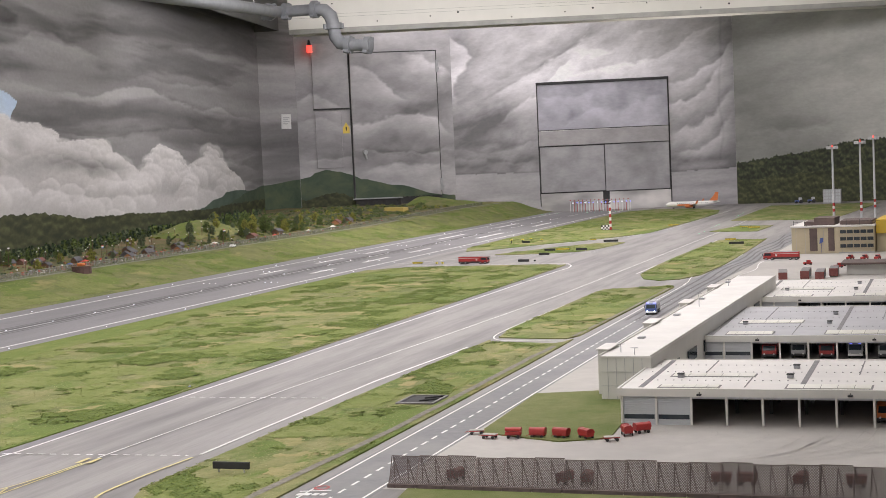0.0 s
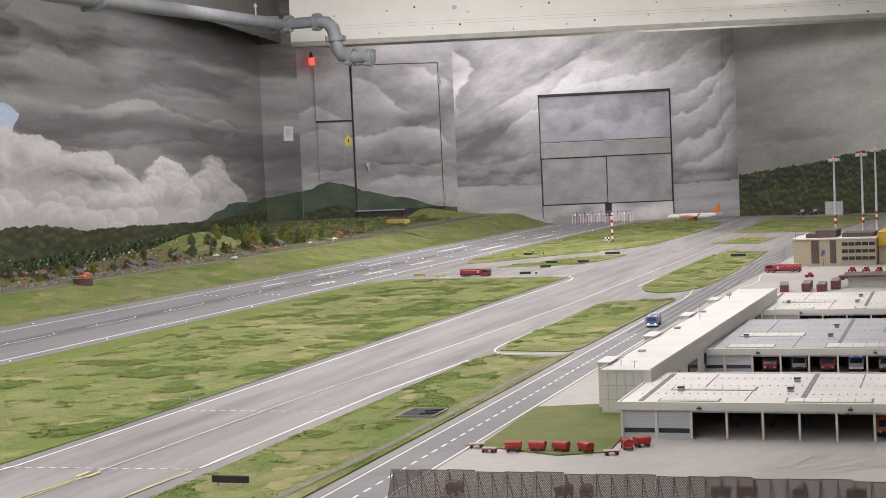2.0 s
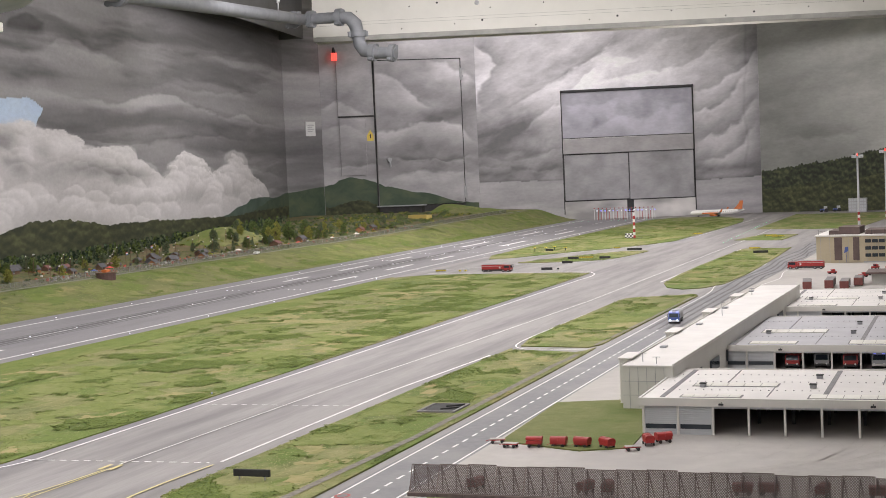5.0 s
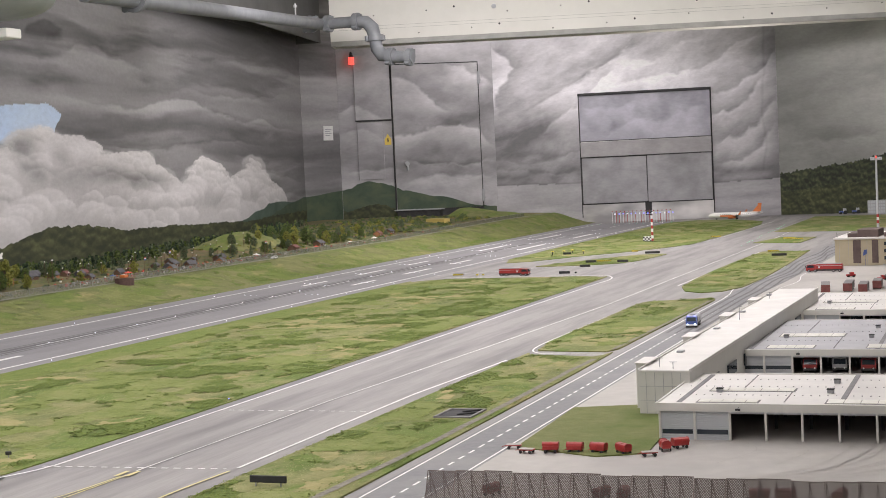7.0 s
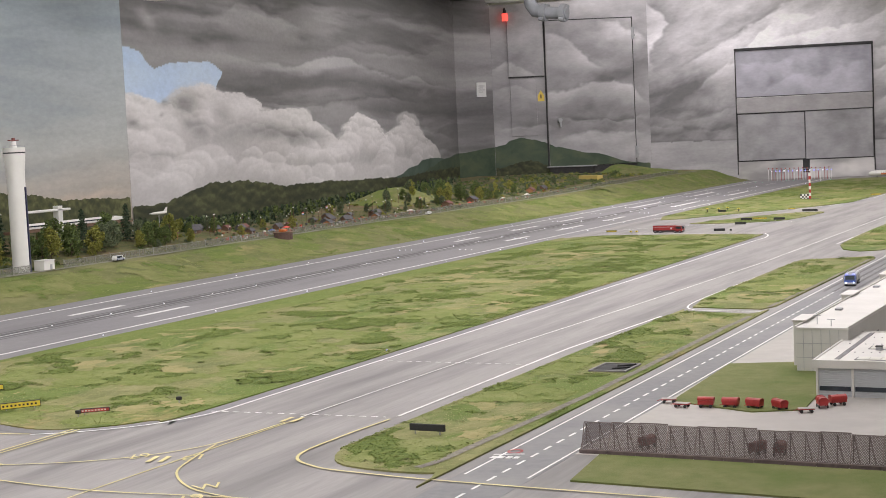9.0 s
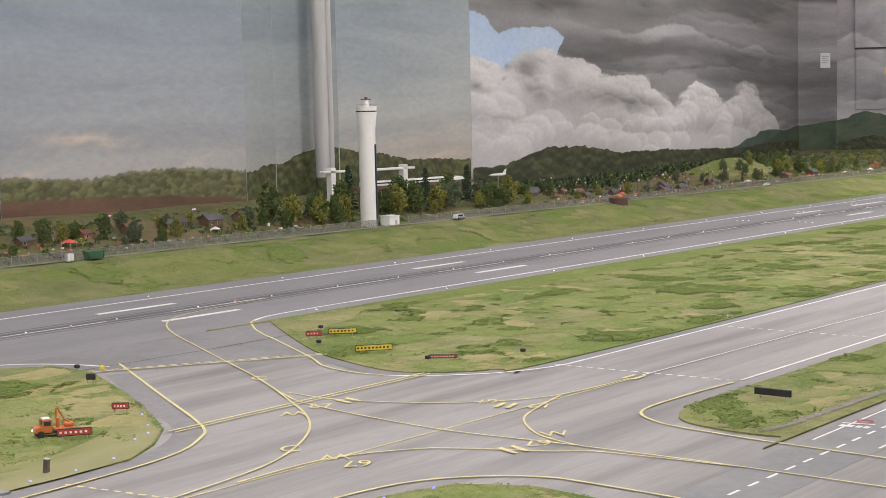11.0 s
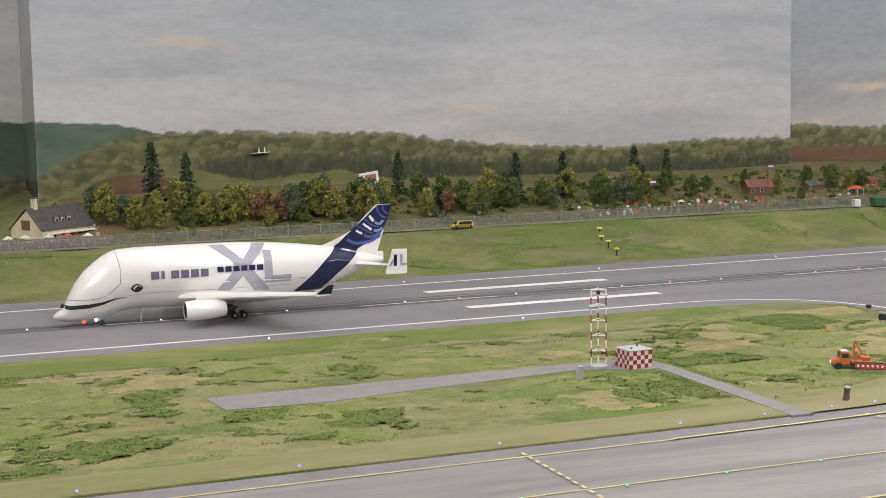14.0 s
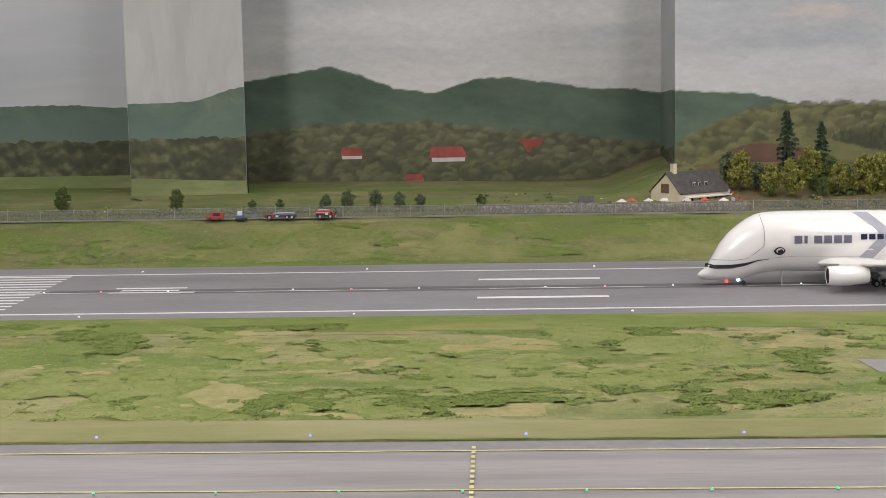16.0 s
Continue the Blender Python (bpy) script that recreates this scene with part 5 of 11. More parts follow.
M["mural"] = bpy.data.materials.new("brushed_mural_paint")
M["mural"].use_nodes = True
nt = M["mural"].node_tree
bs = nt.nodes["Principled BSDF"]
bs.inputs["Roughness"].default_value = 0.72
at, tc, mp, nz, mr, mx = [nt.nodes.new(k) for k in ("ShaderNodeVertexColor", "ShaderNodeTexCoord", "ShaderNodeMapping", "ShaderNodeTexNoise", "ShaderNodeMapRange", "ShaderNodeVectorMath")]
at.layer_name = "paint"
mp.inputs["Scale"].default_value = (1, 1, 2.2)
nz.inputs["Scale"].default_value, nz.inputs["Detail"].default_value, nz.inputs["Roughness"].default_value = 22, 6, 0.7
mr.inputs["From Min"].default_value, mr.inputs["From Max"].default_value, mr.inputs["To Min"].default_value, mr.inputs["To Max"].default_value = 0.3, 0.7, 0.91, 1.09
mx.operation = "MULTIPLY"
nt.links.new(tc.outputs["Object"], mp.inputs[0])
nt.links.new(mp.outputs[0], nz.inputs["Vector"])
nt.links.new(nz.outputs["Fac"], mr.inputs["Value"])
nt.links.new(at.outputs["Color"], mx.inputs[0])
nt.links.new(mr.outputs[0], mx.inputs[1])
nt.links.new(mx.outputs[0], bs.inputs["Base Color"])
bp = nt.nodes.new("ShaderNodeBump")
bp.inputs["Strength"].default_value, bp.inputs["Distance"].default_value = 0.15, 0.004
nt.links.new(nz.outputs["Fac"], bp.inputs["Height"])
nt.links.new(bp.outputs[0], bs.inputs["Normal"])


def mural(name, face, s0, s1, z0, z1, paint, d=0.0006, step=0.01, label="clouds brushed in paint on the wall", parent=None):
    f = F[face]
    ns, nz_ = max(2, int((s1 - s0) / step)), max(2, int((z1 - z0) / step))
    s, z = np.meshgrid(np.linspace(s0, s1, ns + 1), np.linspace(z0, z1, nz_ + 1))
    col = np.ones((s.size, 4), np.float32)
    col[:, :3] = np.clip(paint(s, z), 0.015, 0.85).reshape(-1, 3)
    base, along_, out_ = np.array(f.a), np.array(f.d), np.array(f.n)
    co = base + s.reshape(-1, 1) * along_ + d * out_ + z.reshape(-1, 1) * np.array((0, 0, 1.0))
    i = (np.arange(nz_)[:, None] * (ns + 1) + np.arange(ns)[None, :]).ravel()
    quads = np.stack([i, i + 1, i + ns + 2, i + ns + 1], 1)
    me = bpy.data.meshes.new(name)
    me.vertices.add(len(co))
    me.loops.add(quads.size)
    me.polygons.add(len(quads))
    me.vertices.foreach_set("co", co.astype(np.float32).ravel())
    me.loops.foreach_set("vertex_index", quads.astype(np.int32).ravel())
    me.polygons.foreach_set("loop_start", np.arange(0, quads.size, 4, dtype=np.int32))
    me.update()
    me.color_attributes.new(name="paint", type="FLOAT_COLOR", domain="POINT").data.foreach_set("color", col.ravel())
    me.materials.append(M["mural"])
    ob = new(name, me)
    if parent is not None:
        ob.parent = parent
        return ob
    return tagged(ob, label, "mural", kind="structure")


def greys(tone, warm=0.02, cool=0.0):
    return np.stack([tone * (1 + warm), tone * 0.985, tone * (1.02 - warm + cool)], -1)


LONG = 3.0


def storm_tone(s, z):
    """Long dark bands of storm cloud, paler along their upper edges, stretched along the wall."""
    s = s / LONG
    tone = np.interp(z, [0.3, 0.75, 0.9, 1.02, 1.12, 1.25, 1.4, 1.55, 1.75], [0.19, 0.165, 0.17, 0.215, 0.16, 0.20, 0.225, 0.20, 0.15])
    a, b = s + 0.25 * fbm(s * 1.2, z * 1.8, 61, 4), z + 0.09 * fbm(s * 1.6, z * 2.0, 62, 4)
    bands = fbm(a * 1.3, b * 6.5, 63, 6, 0.5)
    tone = tone * (1 + 0.34 * np.tanh(bands * 6) + 0.16 * fbm(a * 3.2, b * 18, 64, 5) + 0.12 * fbm(a * 9, b * 30, 65, 3))
    for k, (pts, amp, fade) in enumerate((
            ([(0.95, 1.05), (1.4, 1.07), (1.65, 1.04), (2.3, 1.056), (3.36, 1.04), (4.0, 0.965), (5.2, 0.95), (6.26, 0.945)], 0.10, 0.08),
            ([(1.1, 0.815), (1.9, 0.80), (2.75, 0.775), (3.3, 0.807), (4.7, 0.85), (5.6, 0.82)], 0.07, 0.05),
            ([(2.6, 1.13), (3.3, 1.17), (4.4, 1.15), (5.6, 1.20), (6.26, 1.22)], 0.05, 0.06),
            ([(0.05, 1.24), (0.4, 1.27), (0.9, 1.25), (1.5, 1.30), (2.4, 1.26)], 0.07, 0.09),
            ([(2.4, 1.36), (3.4, 1.42), (4.6, 1.40), (6.0, 1.47)], 0.035, 0.10),
            ([(3.9, 0.72), (4.8, 0.70), (5.5, 0.66), (6.26, 0.68)], 0.05, 0.05),
            ([(4.7, 0.58), (5.3, 0.55), (5.8, 0.52), (6.26, 0.53)], 0.06, 0.04),
            ([(0.8, 1.30), (0.92, 1.40), (1.08, 1.44), (1.25, 1.40), (1.3, 1.32)], -0.06, 0.06))):
        tone = tone + lip(s, z, [(p / LONG, q) for p, q in pts], amp, fade, 0.010, 10.0 + k)
    for s0, z0, rs, rz, amp in ((2.34, 1.47, 0.30, 0.06, -0.06), (1.1, 1.36, 0.14, 0.06, -0.05), (0.32, 1.2, 0.10, 0.05, 0.16), (0.9, 1.115, 0.8, 0.03, -0.06), (4.2, 0.9, 1.4, 0.03, -0.04), (5.9, 0.5, 0.35, 0.10, 0.06)):
        tone = tone + blot(s, z, s0 / LONG, z0, rs / LONG, rz, amp, s0)
    return np.maximum(tone, 0.04) * (1 + 0.16 * step_up(4.0 / LONG, 5.8 / LONG, s))


CUMULUS = [(-0.1, 0.79), (0.12, 0.79), (0.25, 0.767), (0.40, 0.727), (0.53, 0.771), (0.67, 0.83), (0.88, 0.868), (1.07, 0.824), (1.36, 0.81), (1.56, 0.79), (1.67, 0.72), (1.95, 0.722), (2.28, 0.738), (2.6, 0.635), (3.04, 0.525), (3.28, 0.65), (3.43, 0.70), (3.8, 0.67), (4.05, 0.53), (4.5, 0.63), (4.7, 0.715), (4.96, 0.60), (5.27, 0.485), (5.62, 0.39)]
SKY_GAP = [(-0.3, 1.02), (0.05, 1.012), (0.17, 1.01), (0.25, 0.965), (0.33, 0.92), (0.48, 0.952), (0.66, 0.968), (0.97, 0.985), (1.08, 0.96), (1.15, 0.93), (1.12, 0.90), (1.08, 0.87), (0.9, 0.6), (-0.3, 0.6)]


def storm_paint(s, z):
    rgb = greys(storm_tone(s, z), 0.01)
    s = s / LONG
    ws, wz = s + 0.010 * fbm(s * 14, z * 14, 5, 3), z + 0.010 * fbm(s * 14, z * 14, 6, 3)
    gap = inside(ws.ravel(), wz.ravel(), [(p / LONG, q) for p, q in SKY_GAP]).reshape(s.shape)
    blue = np.stack([0.44 + 0.05 * fbm(s * 8, z * 6, 1), 0.55 + 0.04 * fbm(s * 8, z * 6, 1), 0.71 + 0 * s], -1)
    rgb = np.where(gap[..., None], blue, rgb)
    xs, zs_ = [p[0] / LONG for p in CUMULUS], [p[1] for p in CUMULUS]
    ws, wz = s + 0.020 * fbm(s * 11, z * 11, 77, 4), z + 0.022 * fbm(s * 11, z * 11, 78, 4)
    body = np.where(ws < 5.62 / LONG, step_up(-0.006, 0.008, np.interp(ws, xs, zs_) - wz), 0.0)
    tone = np.interp(z, [0.2, 0.45, 0.6, 0.8], [0.46, 0.43, 0.46, 0.54]) * (1 + 0.20 * fbm(s * 5.0, z * 5.0, 71, 6, 0.6))
    r = random.Random(12)
    puffs = []
    for k in range(420):
        c = r.uniform(-0.05, 5.5 / LONG)
        deep = 0.0 if k % 2 == 0 else min(0.36, r.expovariate(7.0))
        rad = r.uniform(0.014, 0.040) if deep == 0 else r.uniform(0.03, 0.10)
        top = float(np.interp(c, xs, zs_))
        puffs.append((top - rad * 0.7 - deep, c, rad, r.uniform(0.7, 1.0) if deep == 0 else r.uniform(0.25, 0.7)))
    puffs.sort(reverse=True)
    s_axis, z_axis = s[0], z[:, 0]
    for cz, cs_, rad, strong in puffs:
        i0, i1 = np.searchsorted(s_axis, (cs_ - rad * 1.8, cs_ + rad * 1.8))
        j0, j1 = np.searchsorted(z_axis, (cz - rad * 1.6, cz + rad * 1.6))
        if i1 - i0 < 2 or j1 - j0 < 2:
            continue
        w = (slice(j0, j1), slice(i0, i1))
        u, v = (ws[w] - cs_) / (rad * 1.15), (wz[w] - cz) / rad
        q = np.sqrt(u * u + v * v)
        cover = step_up(1.0, 0.84, q) * step_up(-0.8, 0.5, v + 0.3 * u) * strong
        lit = 0.50 + 0.16 * (0.7 * v + 0.4 * u) + 0.08 * step_up(0.4, 0.95, q)
        tone[w] = tone[w] * (1 - cover) + lit * cover
        body[w] = np.maximum(body[w], cover)
    for s0, z0, rs, rz, amp in ((0.70, 0.74, 0.16, 0.09, -0.22), (0.66, 0.64, 0.16, 0.05, -0.17), (1.75, 0.60, 0.75, 0.055, -0.20), (2.5, 0.52, 0.6, 0.05, -0.10), (1.15, 0.73, 0.13, 0.03, -0.12), (0.03, 0.735, 0.09, 0.03, -0.20), (0.27, 0.735, 0.09, 0.03, -0.22), (0.45, 0.72, 0.03, 0.015, -0.16), (0.35, 0.50, 0.35, 0.02, -0.08), (3.0, 0.42, 0.5, 0.04, -0.07), (4.0, 0.42, 0.5, 0.03, -0.06)):
        tone = tone + blot(s, z, s0 / LONG, z0, rs / LONG, rz, 1.35 * amp, s0 * 3)
    tone = np.clip(tone, 0.2, 0.70)
    cloud = np.stack([tone * 1.01, tone * 0.98, tone * 0.985], -1)
    return rgb + (cloud - rgb) * body[..., None]


def door_tone(s, z):
    a, b = s + 0.14 * fbm(s * 1.5, z * 2, 3, 4), z + 0.10 * fbm(s * 1.5, z * 2, 4, 4) - 0.12 * s
    tone = np.interp(z, [0.3, 0.42, 0.52, 0.62, 0.85, 1.1, 1.4, 1.6], [0.26, 0.24, 0.17, 0.17, 0.21, 0.21, 0.27, 0.29])
    tone = tone * (1 + 0.40 * fbm(a * 2.2, b * 4.5, 5, 5) + 0.20 * fbm(a * 5, b * 11, 8, 4))
    for k, (pts, amp, fade) in enumerate((([(0.42, 1.40), (0.60, 1.37), (0.75, 1.30), (0.88, 1.20), (1.0, 1.14)], 0.13, 0.12), ([(0.30, 0.93), (0.55, 0.93), (0.80, 0.985), (1.05, 0.97), (1.25, 0.89), (1.44, 0.74)], 0.13, 0.13),
                                         ([(0.98, 1.56), (1.15, 1.52), (1.30, 1.44), (1.44, 1.30)], 0.15, 0.2), ([(0.0, 1.12), (0.15, 1.20), (0.35, 1.16), (0.48, 1.06)], 0.10, 0.10), ([(0.0, 0.86), (0.2, 0.92), (0.4, 0.86)], 0.08, 0.08),
                                         ([(0.55, 0.66), (0.9, 0.63), (1.44, 0.62)], 0.08, 0.04), ([(0.0, 0.60), (0.3, 0.58), (0.6, 0.54)], 0.07, 0.05), ([(0.5, 0.47), (0.9, 0.45), (1.44, 0.46)], 0.09, 0.05))):
        tone = tone + lip(s, z, pts, amp, fade, 0.014, 30.0 + k)
    for s0, z0, rs, rz, amp in ((1.0, 1.25, 0.25, 0.07, -0.09), (0.95, 1.05, 0.4, 0.05, -0.07), (1.2, 0.72, 0.4, 0.06, -0.05), (1.0, 0.56, 0.6, 0.03, -0.05)):
        tone = tone + blot(s, z, s0, z0, rs, rz, amp, s0 + 5)
    return np.maximum(tone, 0.07)


def gate_tone(s, z):
    """Clouds that turn about a dark middle on the left and rise in lit rolls to the right."""
    a, b = s * 0.92 + z * 0.39, z * 0.92 - s * 0.39
    a, b = a + 0.22 * fbm(a * 1.1, b * 1.8, 11, 4), b + 0.12 * fbm(a * 1.2, b * 1.6, 12, 4)
    tone = np.interp(z, [0.3, 0.5, 0.75, 1.0, 1.3, 1.6], [0.20, 0.20, 0.23, 0.29, 0.36, 0.39])
    tone = tone * (1 + 0.42 * fbm(a * 1.6, b * 4.2, 13, 6, 0.6) + 0.26 * fbm(a * 6, b * 14, 14, 5, 0.6))
    # corner shade put into the tone: darker towards the right-hand end
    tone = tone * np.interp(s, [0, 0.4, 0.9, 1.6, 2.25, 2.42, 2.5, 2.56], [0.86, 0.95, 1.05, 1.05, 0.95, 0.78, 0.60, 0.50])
    for k, (pts, amp, fade) in enumerate((([(-0.06, 1.70), (0.10, 1.57), (0.20, 1.45), (0.10, 1.33), (0.01, 1.22), (0.08, 1.02)], 0.20, 0.16), ([(0.30, 1.05), (0.48, 1.24), (0.80, 1.37), (1.05, 1.50), (1.45, 1.62)], 0.17, 0.17), ([(0.42, 0.82), (0.62, 0.98), (0.78, 1.06), (1.0, 1.30), (1.2, 1.40)], 0.13, 0.16),
                                         ([(1.05, 1.20), (1.35, 1.27), (1.6, 1.36), (1.85, 1.38), (2.15, 1.52), (2.5, 1.62)], 0.15, 0.12), ([(1.9, 1.10), (2.12, 1.15), (2.3, 1.28), (2.5, 1.50)], 0.14, 0.12), ([(1.9, 0.90), (2.15, 0.97), (2.36, 1.10), (2.52, 1.32)], 0.14, 0.11), ([(1.9, 0.66), (2.18, 0.72), (2.38, 0.84), (2.53, 1.08)], 0.14, 0.11),
                                         ([(1.9, 0.49), (2.2, 0.54), (2.4, 0.64), (2.54, 0.84)], 0.12, 0.09), ([(0.0, 0.66), (0.3, 0.60), (0.6, 0.66), (0.8, 0.72)], 0.06, 0.06), ([(0.0, 0.50), (0.4, 0.48), (0.8, 0.50)], 0.06, 0.04), ([(1.2, 1.48), (1.5, 1.50), (1.75, 1.58), (2.0, 1.66)], 0.10, 0.08))):
        tone = tone + lip(s, z, pts, amp, fade, 0.016, 50.0 + k)
    for s0, z0, rs, rz, amp in ((0.32, 0.84, 0.36, 0.11, -0.10), (0.25, 0.62, 0.6, 0.05, -0.06), (0.5, 0.45, 0.7, 0.05, -0.07), (0.3, 1.30, 0.10, 0.2, 0.05), (0.72, 1.2, 0.2, 0.15, 0.07), (2.25, 0.42, 0.35, 0.04, -0.08)):
        tone = tone + blot(s, z, s0, z0, rs, rz, amp, s0 + 8)
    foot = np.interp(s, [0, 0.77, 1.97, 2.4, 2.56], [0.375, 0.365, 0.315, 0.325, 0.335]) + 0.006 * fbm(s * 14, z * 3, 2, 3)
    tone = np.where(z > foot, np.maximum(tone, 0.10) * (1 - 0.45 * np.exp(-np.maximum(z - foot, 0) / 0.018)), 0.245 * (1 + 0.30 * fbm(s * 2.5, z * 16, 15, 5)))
    # shade of the wall's upright fold, also put into the tone
    fold_shade = np.exp(-((s - 2.44 - 0.03 * fbm(z * 3, z * 0, 3, 3)) / 0.012) ** 2) * (z > 0.4)
    return tone * (1 - 0.16 * fold_shade)


def lamplit_grey_tone(s, z):
    # lamp light put into the tone: dim at the corner, paler rightwards and up
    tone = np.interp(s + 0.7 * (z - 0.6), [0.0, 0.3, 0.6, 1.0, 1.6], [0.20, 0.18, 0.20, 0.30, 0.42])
    a = s + 0.2 * fbm(s, z * 2, 9, 4)
    return tone * (1 + 0.34 * fbm(a * 1.6, z * 4 - s, 21, 5) + 0.10 * fbm(a * 6, z * 16, 22, 4)) + lip(s, z, [(0.02, 0.60), (0.25, 0.68), (0.55, 0.63), (0.9, 0.70)], 0.05, 0.08, 0.02, 3.0)


def pale_paint(low, mid, top, seed, wisps, veil=0.10):
    """Hazy sky in thin level strokes, with a few warm wisps."""
    def paint(s, z):
        a, b = s + 0.2 * fbm(s * 1.2, z * 2, seed, 3), z + 0.05 * fbm(s * 1.5, z * 2.5, seed + 1, 4)
        rgb = np.stack([np.interp(b, [0.3, 0.55, 0.85, 1.25], [low[c], mid[c], 0.5 * (mid[c] + top[c]), top[c]]) for c in range(3)], -1)
        strokes = fbm(a * 1.1, b * 9, seed + 2, 5, 0.55)
        rgb = rgb * (1 + veil * np.tanh(strokes * 3)[..., None] + 0.05 * fbm(a * 5, b * 26, seed + 3, 4)[..., None])
        cool = np.clip(-strokes * 2, 0, 1)[..., None]
        rgb = rgb * (1 + cool * np.array((-0.05, -0.01, 0.03)))
        for k, (s0, z0, rs, rz, amp) in enumerate(wisps):
            w = np.clip(blot(s, z, s0, z0, rs, rz, 1.6, seed + k) * (0.5 + fbm(s * 9, z * 22, seed + 5, 4)), 0, 1)[..., None] * amp
            rgb = rgb + (np.array((0.60, 0.50, 0.40)) - rgb) * w
        return rgb
    return paint


def landscape(sky, layers):
    """Painted country under a sky: each layer is a ridge (far ones first) filled with a hillside, crowns of trees or a field."""
    def paint(s, z):
        rgb = sky(s, z)
        s_axis, z_axis = s[0], z[:, 0]
        for n, (kind, ctrl, dark, light) in enumerate(layers):
            xs, zs_ = [p[0] for p in ctrl], [p[1] for p in ctrl]
            dark, light = np.array(dark), np.array(light)
            rough = 0.004 if kind == "hill" else 0.006
            edge = np.interp(s + 0.01 * fbm(s * 9, z * 9, 200 + n, 3), xs, zs_) + rough * fbm(s * 45, z * 0 + n, 210 + n, 3)
            body = np.where((s >= xs[0]) & (s <= xs[-1]), step_up(-0.002, 0.003, edge - z), 0.0)
            below = np.clip((edge - z) / 0.2, 0, 1)
            if kind == "hill":
                mix = np.clip(0.42 + 0.5 * fbm(s * 5 + z * 3, z * 11, 220 + n, 6, 0.6) + 0.25 * below, 0, 1)
            elif kind == "field":
                mix = np.clip(0.5 + 0.5 * fbm(s * 3, z * 30, 230 + n, 5) + 0.25 * fbm(s * 18, z * 18, 235 + n, 3), 0, 1)
            else:
                mix = np.clip(0.25 + 0.35 * fbm(s * 16, z * 22, 240 + n, 5), 0, 1)
                r = random.Random(300 + n)
                span = xs[-1] - xs[0]
                crowns = []
                for k in range(int(span * 520)):
                    c = r.uniform(xs[0], xs[-1])
                    top = float(np.interp(c, xs, zs_))
                    deep = 0.0 if k % 4 == 0 else r.uniform(0, 0.13)
                    rad = r.uniform(0.010, 0.022) * (1.2 if kind == "wood" else 0.8)
                    crowns.append((top - 0.35 * rad - deep, c, rad, r.uniform(0.1, 0.95)))
                crowns.sort(reverse=True)
                ws, wz = s + 0.010 * fbm(s * 40, z * 40, 250 + n, 3), z + 0.010 * fbm(s * 40, z * 40, 260 + n, 3)
                for cz, cs_, rad, tone in crowns:
                    i0, i1 = np.searchsorted(s_axis, (cs_ - rad * 1.8, cs_ + rad * 1.8))
                    j0, j1 = np.searchsorted(z_axis, (cz - rad * 2.2, cz + rad * 1.8))
                    if i1 - i0 < 2 or j1 - j0 < 2:
                        continue
                    w = (slice(j0, j1), slice(i0, i1))
                    u, v = (ws[w] - cs_) / (rad * (1.2 if kind == "wood" else 0.55)), (wz[w] - cz) / (rad * (1.0 if kind == "wood" else 1.7))
                    q = np.sqrt(u * u + v * v)
                    cover = step_up(1.0, 0.7, q) * step_up(-1.0, 0.3, v) * 0.85
                    mix[w] = mix[w] * (1 - cover) + np.clip(tone * (0.55 + 0.6 * v - 0.2 * u), 0, 1) * cover
                    body[w] = np.maximum(body[w], cover)
            colour = dark + (light - dark) * mix[..., None]
            rgb = rgb + (colour - rgb) * body[..., None]
        return rgb
    return paint


OLIVE = ((0.046, 0.052, 0.022), (0.215, 0.212, 0.092))
DUSKY = ((0.046, 0.052, 0.027), (0.200, 0.198, 0.108))
FIRS = ((0.027, 0.033, 0.018), (0.105, 0.112, 0.054))
TEAL = ((0.040, 0.070, 0.046), (0.115, 0.165, 0.120))
MEADOW = ((0.085, 0.092, 0.034), (0.205, 0.210, 0.082))
PLOUGHED = ((0.082, 0.046, 0.029), (0.165, 0.094, 0.058))
calm_sky = pale_paint((0.465, 0.46, 0.45), (0.41, 0.425, 0.435), (0.365, 0.40, 0.44), 101, ((2.1, 0.42, 0.14, 0.012, 0.7), (1.35, 0.40, 0.12, 0.012, 0.6), (0.55, 0.60, 0.16, 0.025, 0.5), (1.7, 0.30, 0.3, 0.02, 0.3)), 0.13)
calm_land = landscape(calm_sky, (
    ("hill", [(0.0, 0.40), (0.23, 0.388), (0.35, 0.359), (0.5, 0.325), (0.7, 0.27)], *TEAL),
    ("wood", [(0.0, 0.22), (0.12, 0.29), (0.26, 0.337), (0.42, 0.35), (0.57, 0.353), (0.75, 0.335), (1.13, 0.329), (1.3, 0.298), (1.53, 0.276), (1.95, 0.258), (2.33, 0.276), (2.64, 0.268)], *OLIVE),
    ("firs", [(0.38, 0.20), (0.5, 0.25), (0.6, 0.268), (0.9, 0.262), (1.3, 0.235), (1.9, 0.21), (2.64, 0.215)], *FIRS),
    ("field", [(0.0, 0.15), (0.2, 0.232), (0.34, 0.255), (0.5, 0.238), (0.66, 0.20), (0.8, 0.215), (0.95, 0.225), (1.1, 0.19), (1.6, 0.185), (2.64, 0.17)], *MEADOW),
    ("field", [(0.03, 0.12), (0.21, 0.232), (0.34, 0.235), (0.45, 0.2), (0.58, 0.13), (0.8, 0.14), (1.0, 0.13), (1.13, 0.175), (1.35, 0.165), (1.5, 0.13), (1.9, 0.17), (2.2, 0.15), (2.64, 0.14)], *PLOUGHED)))
mural("painted_landscape", "calm", 0.0005, 2.633, 0.05, 0.45, calm_land, step=0.005, label="woods and fields painted on the wall")
mural("painted_haze", "calm", 0.0005, 2.633, 0.45, 1.6, calm_sky)
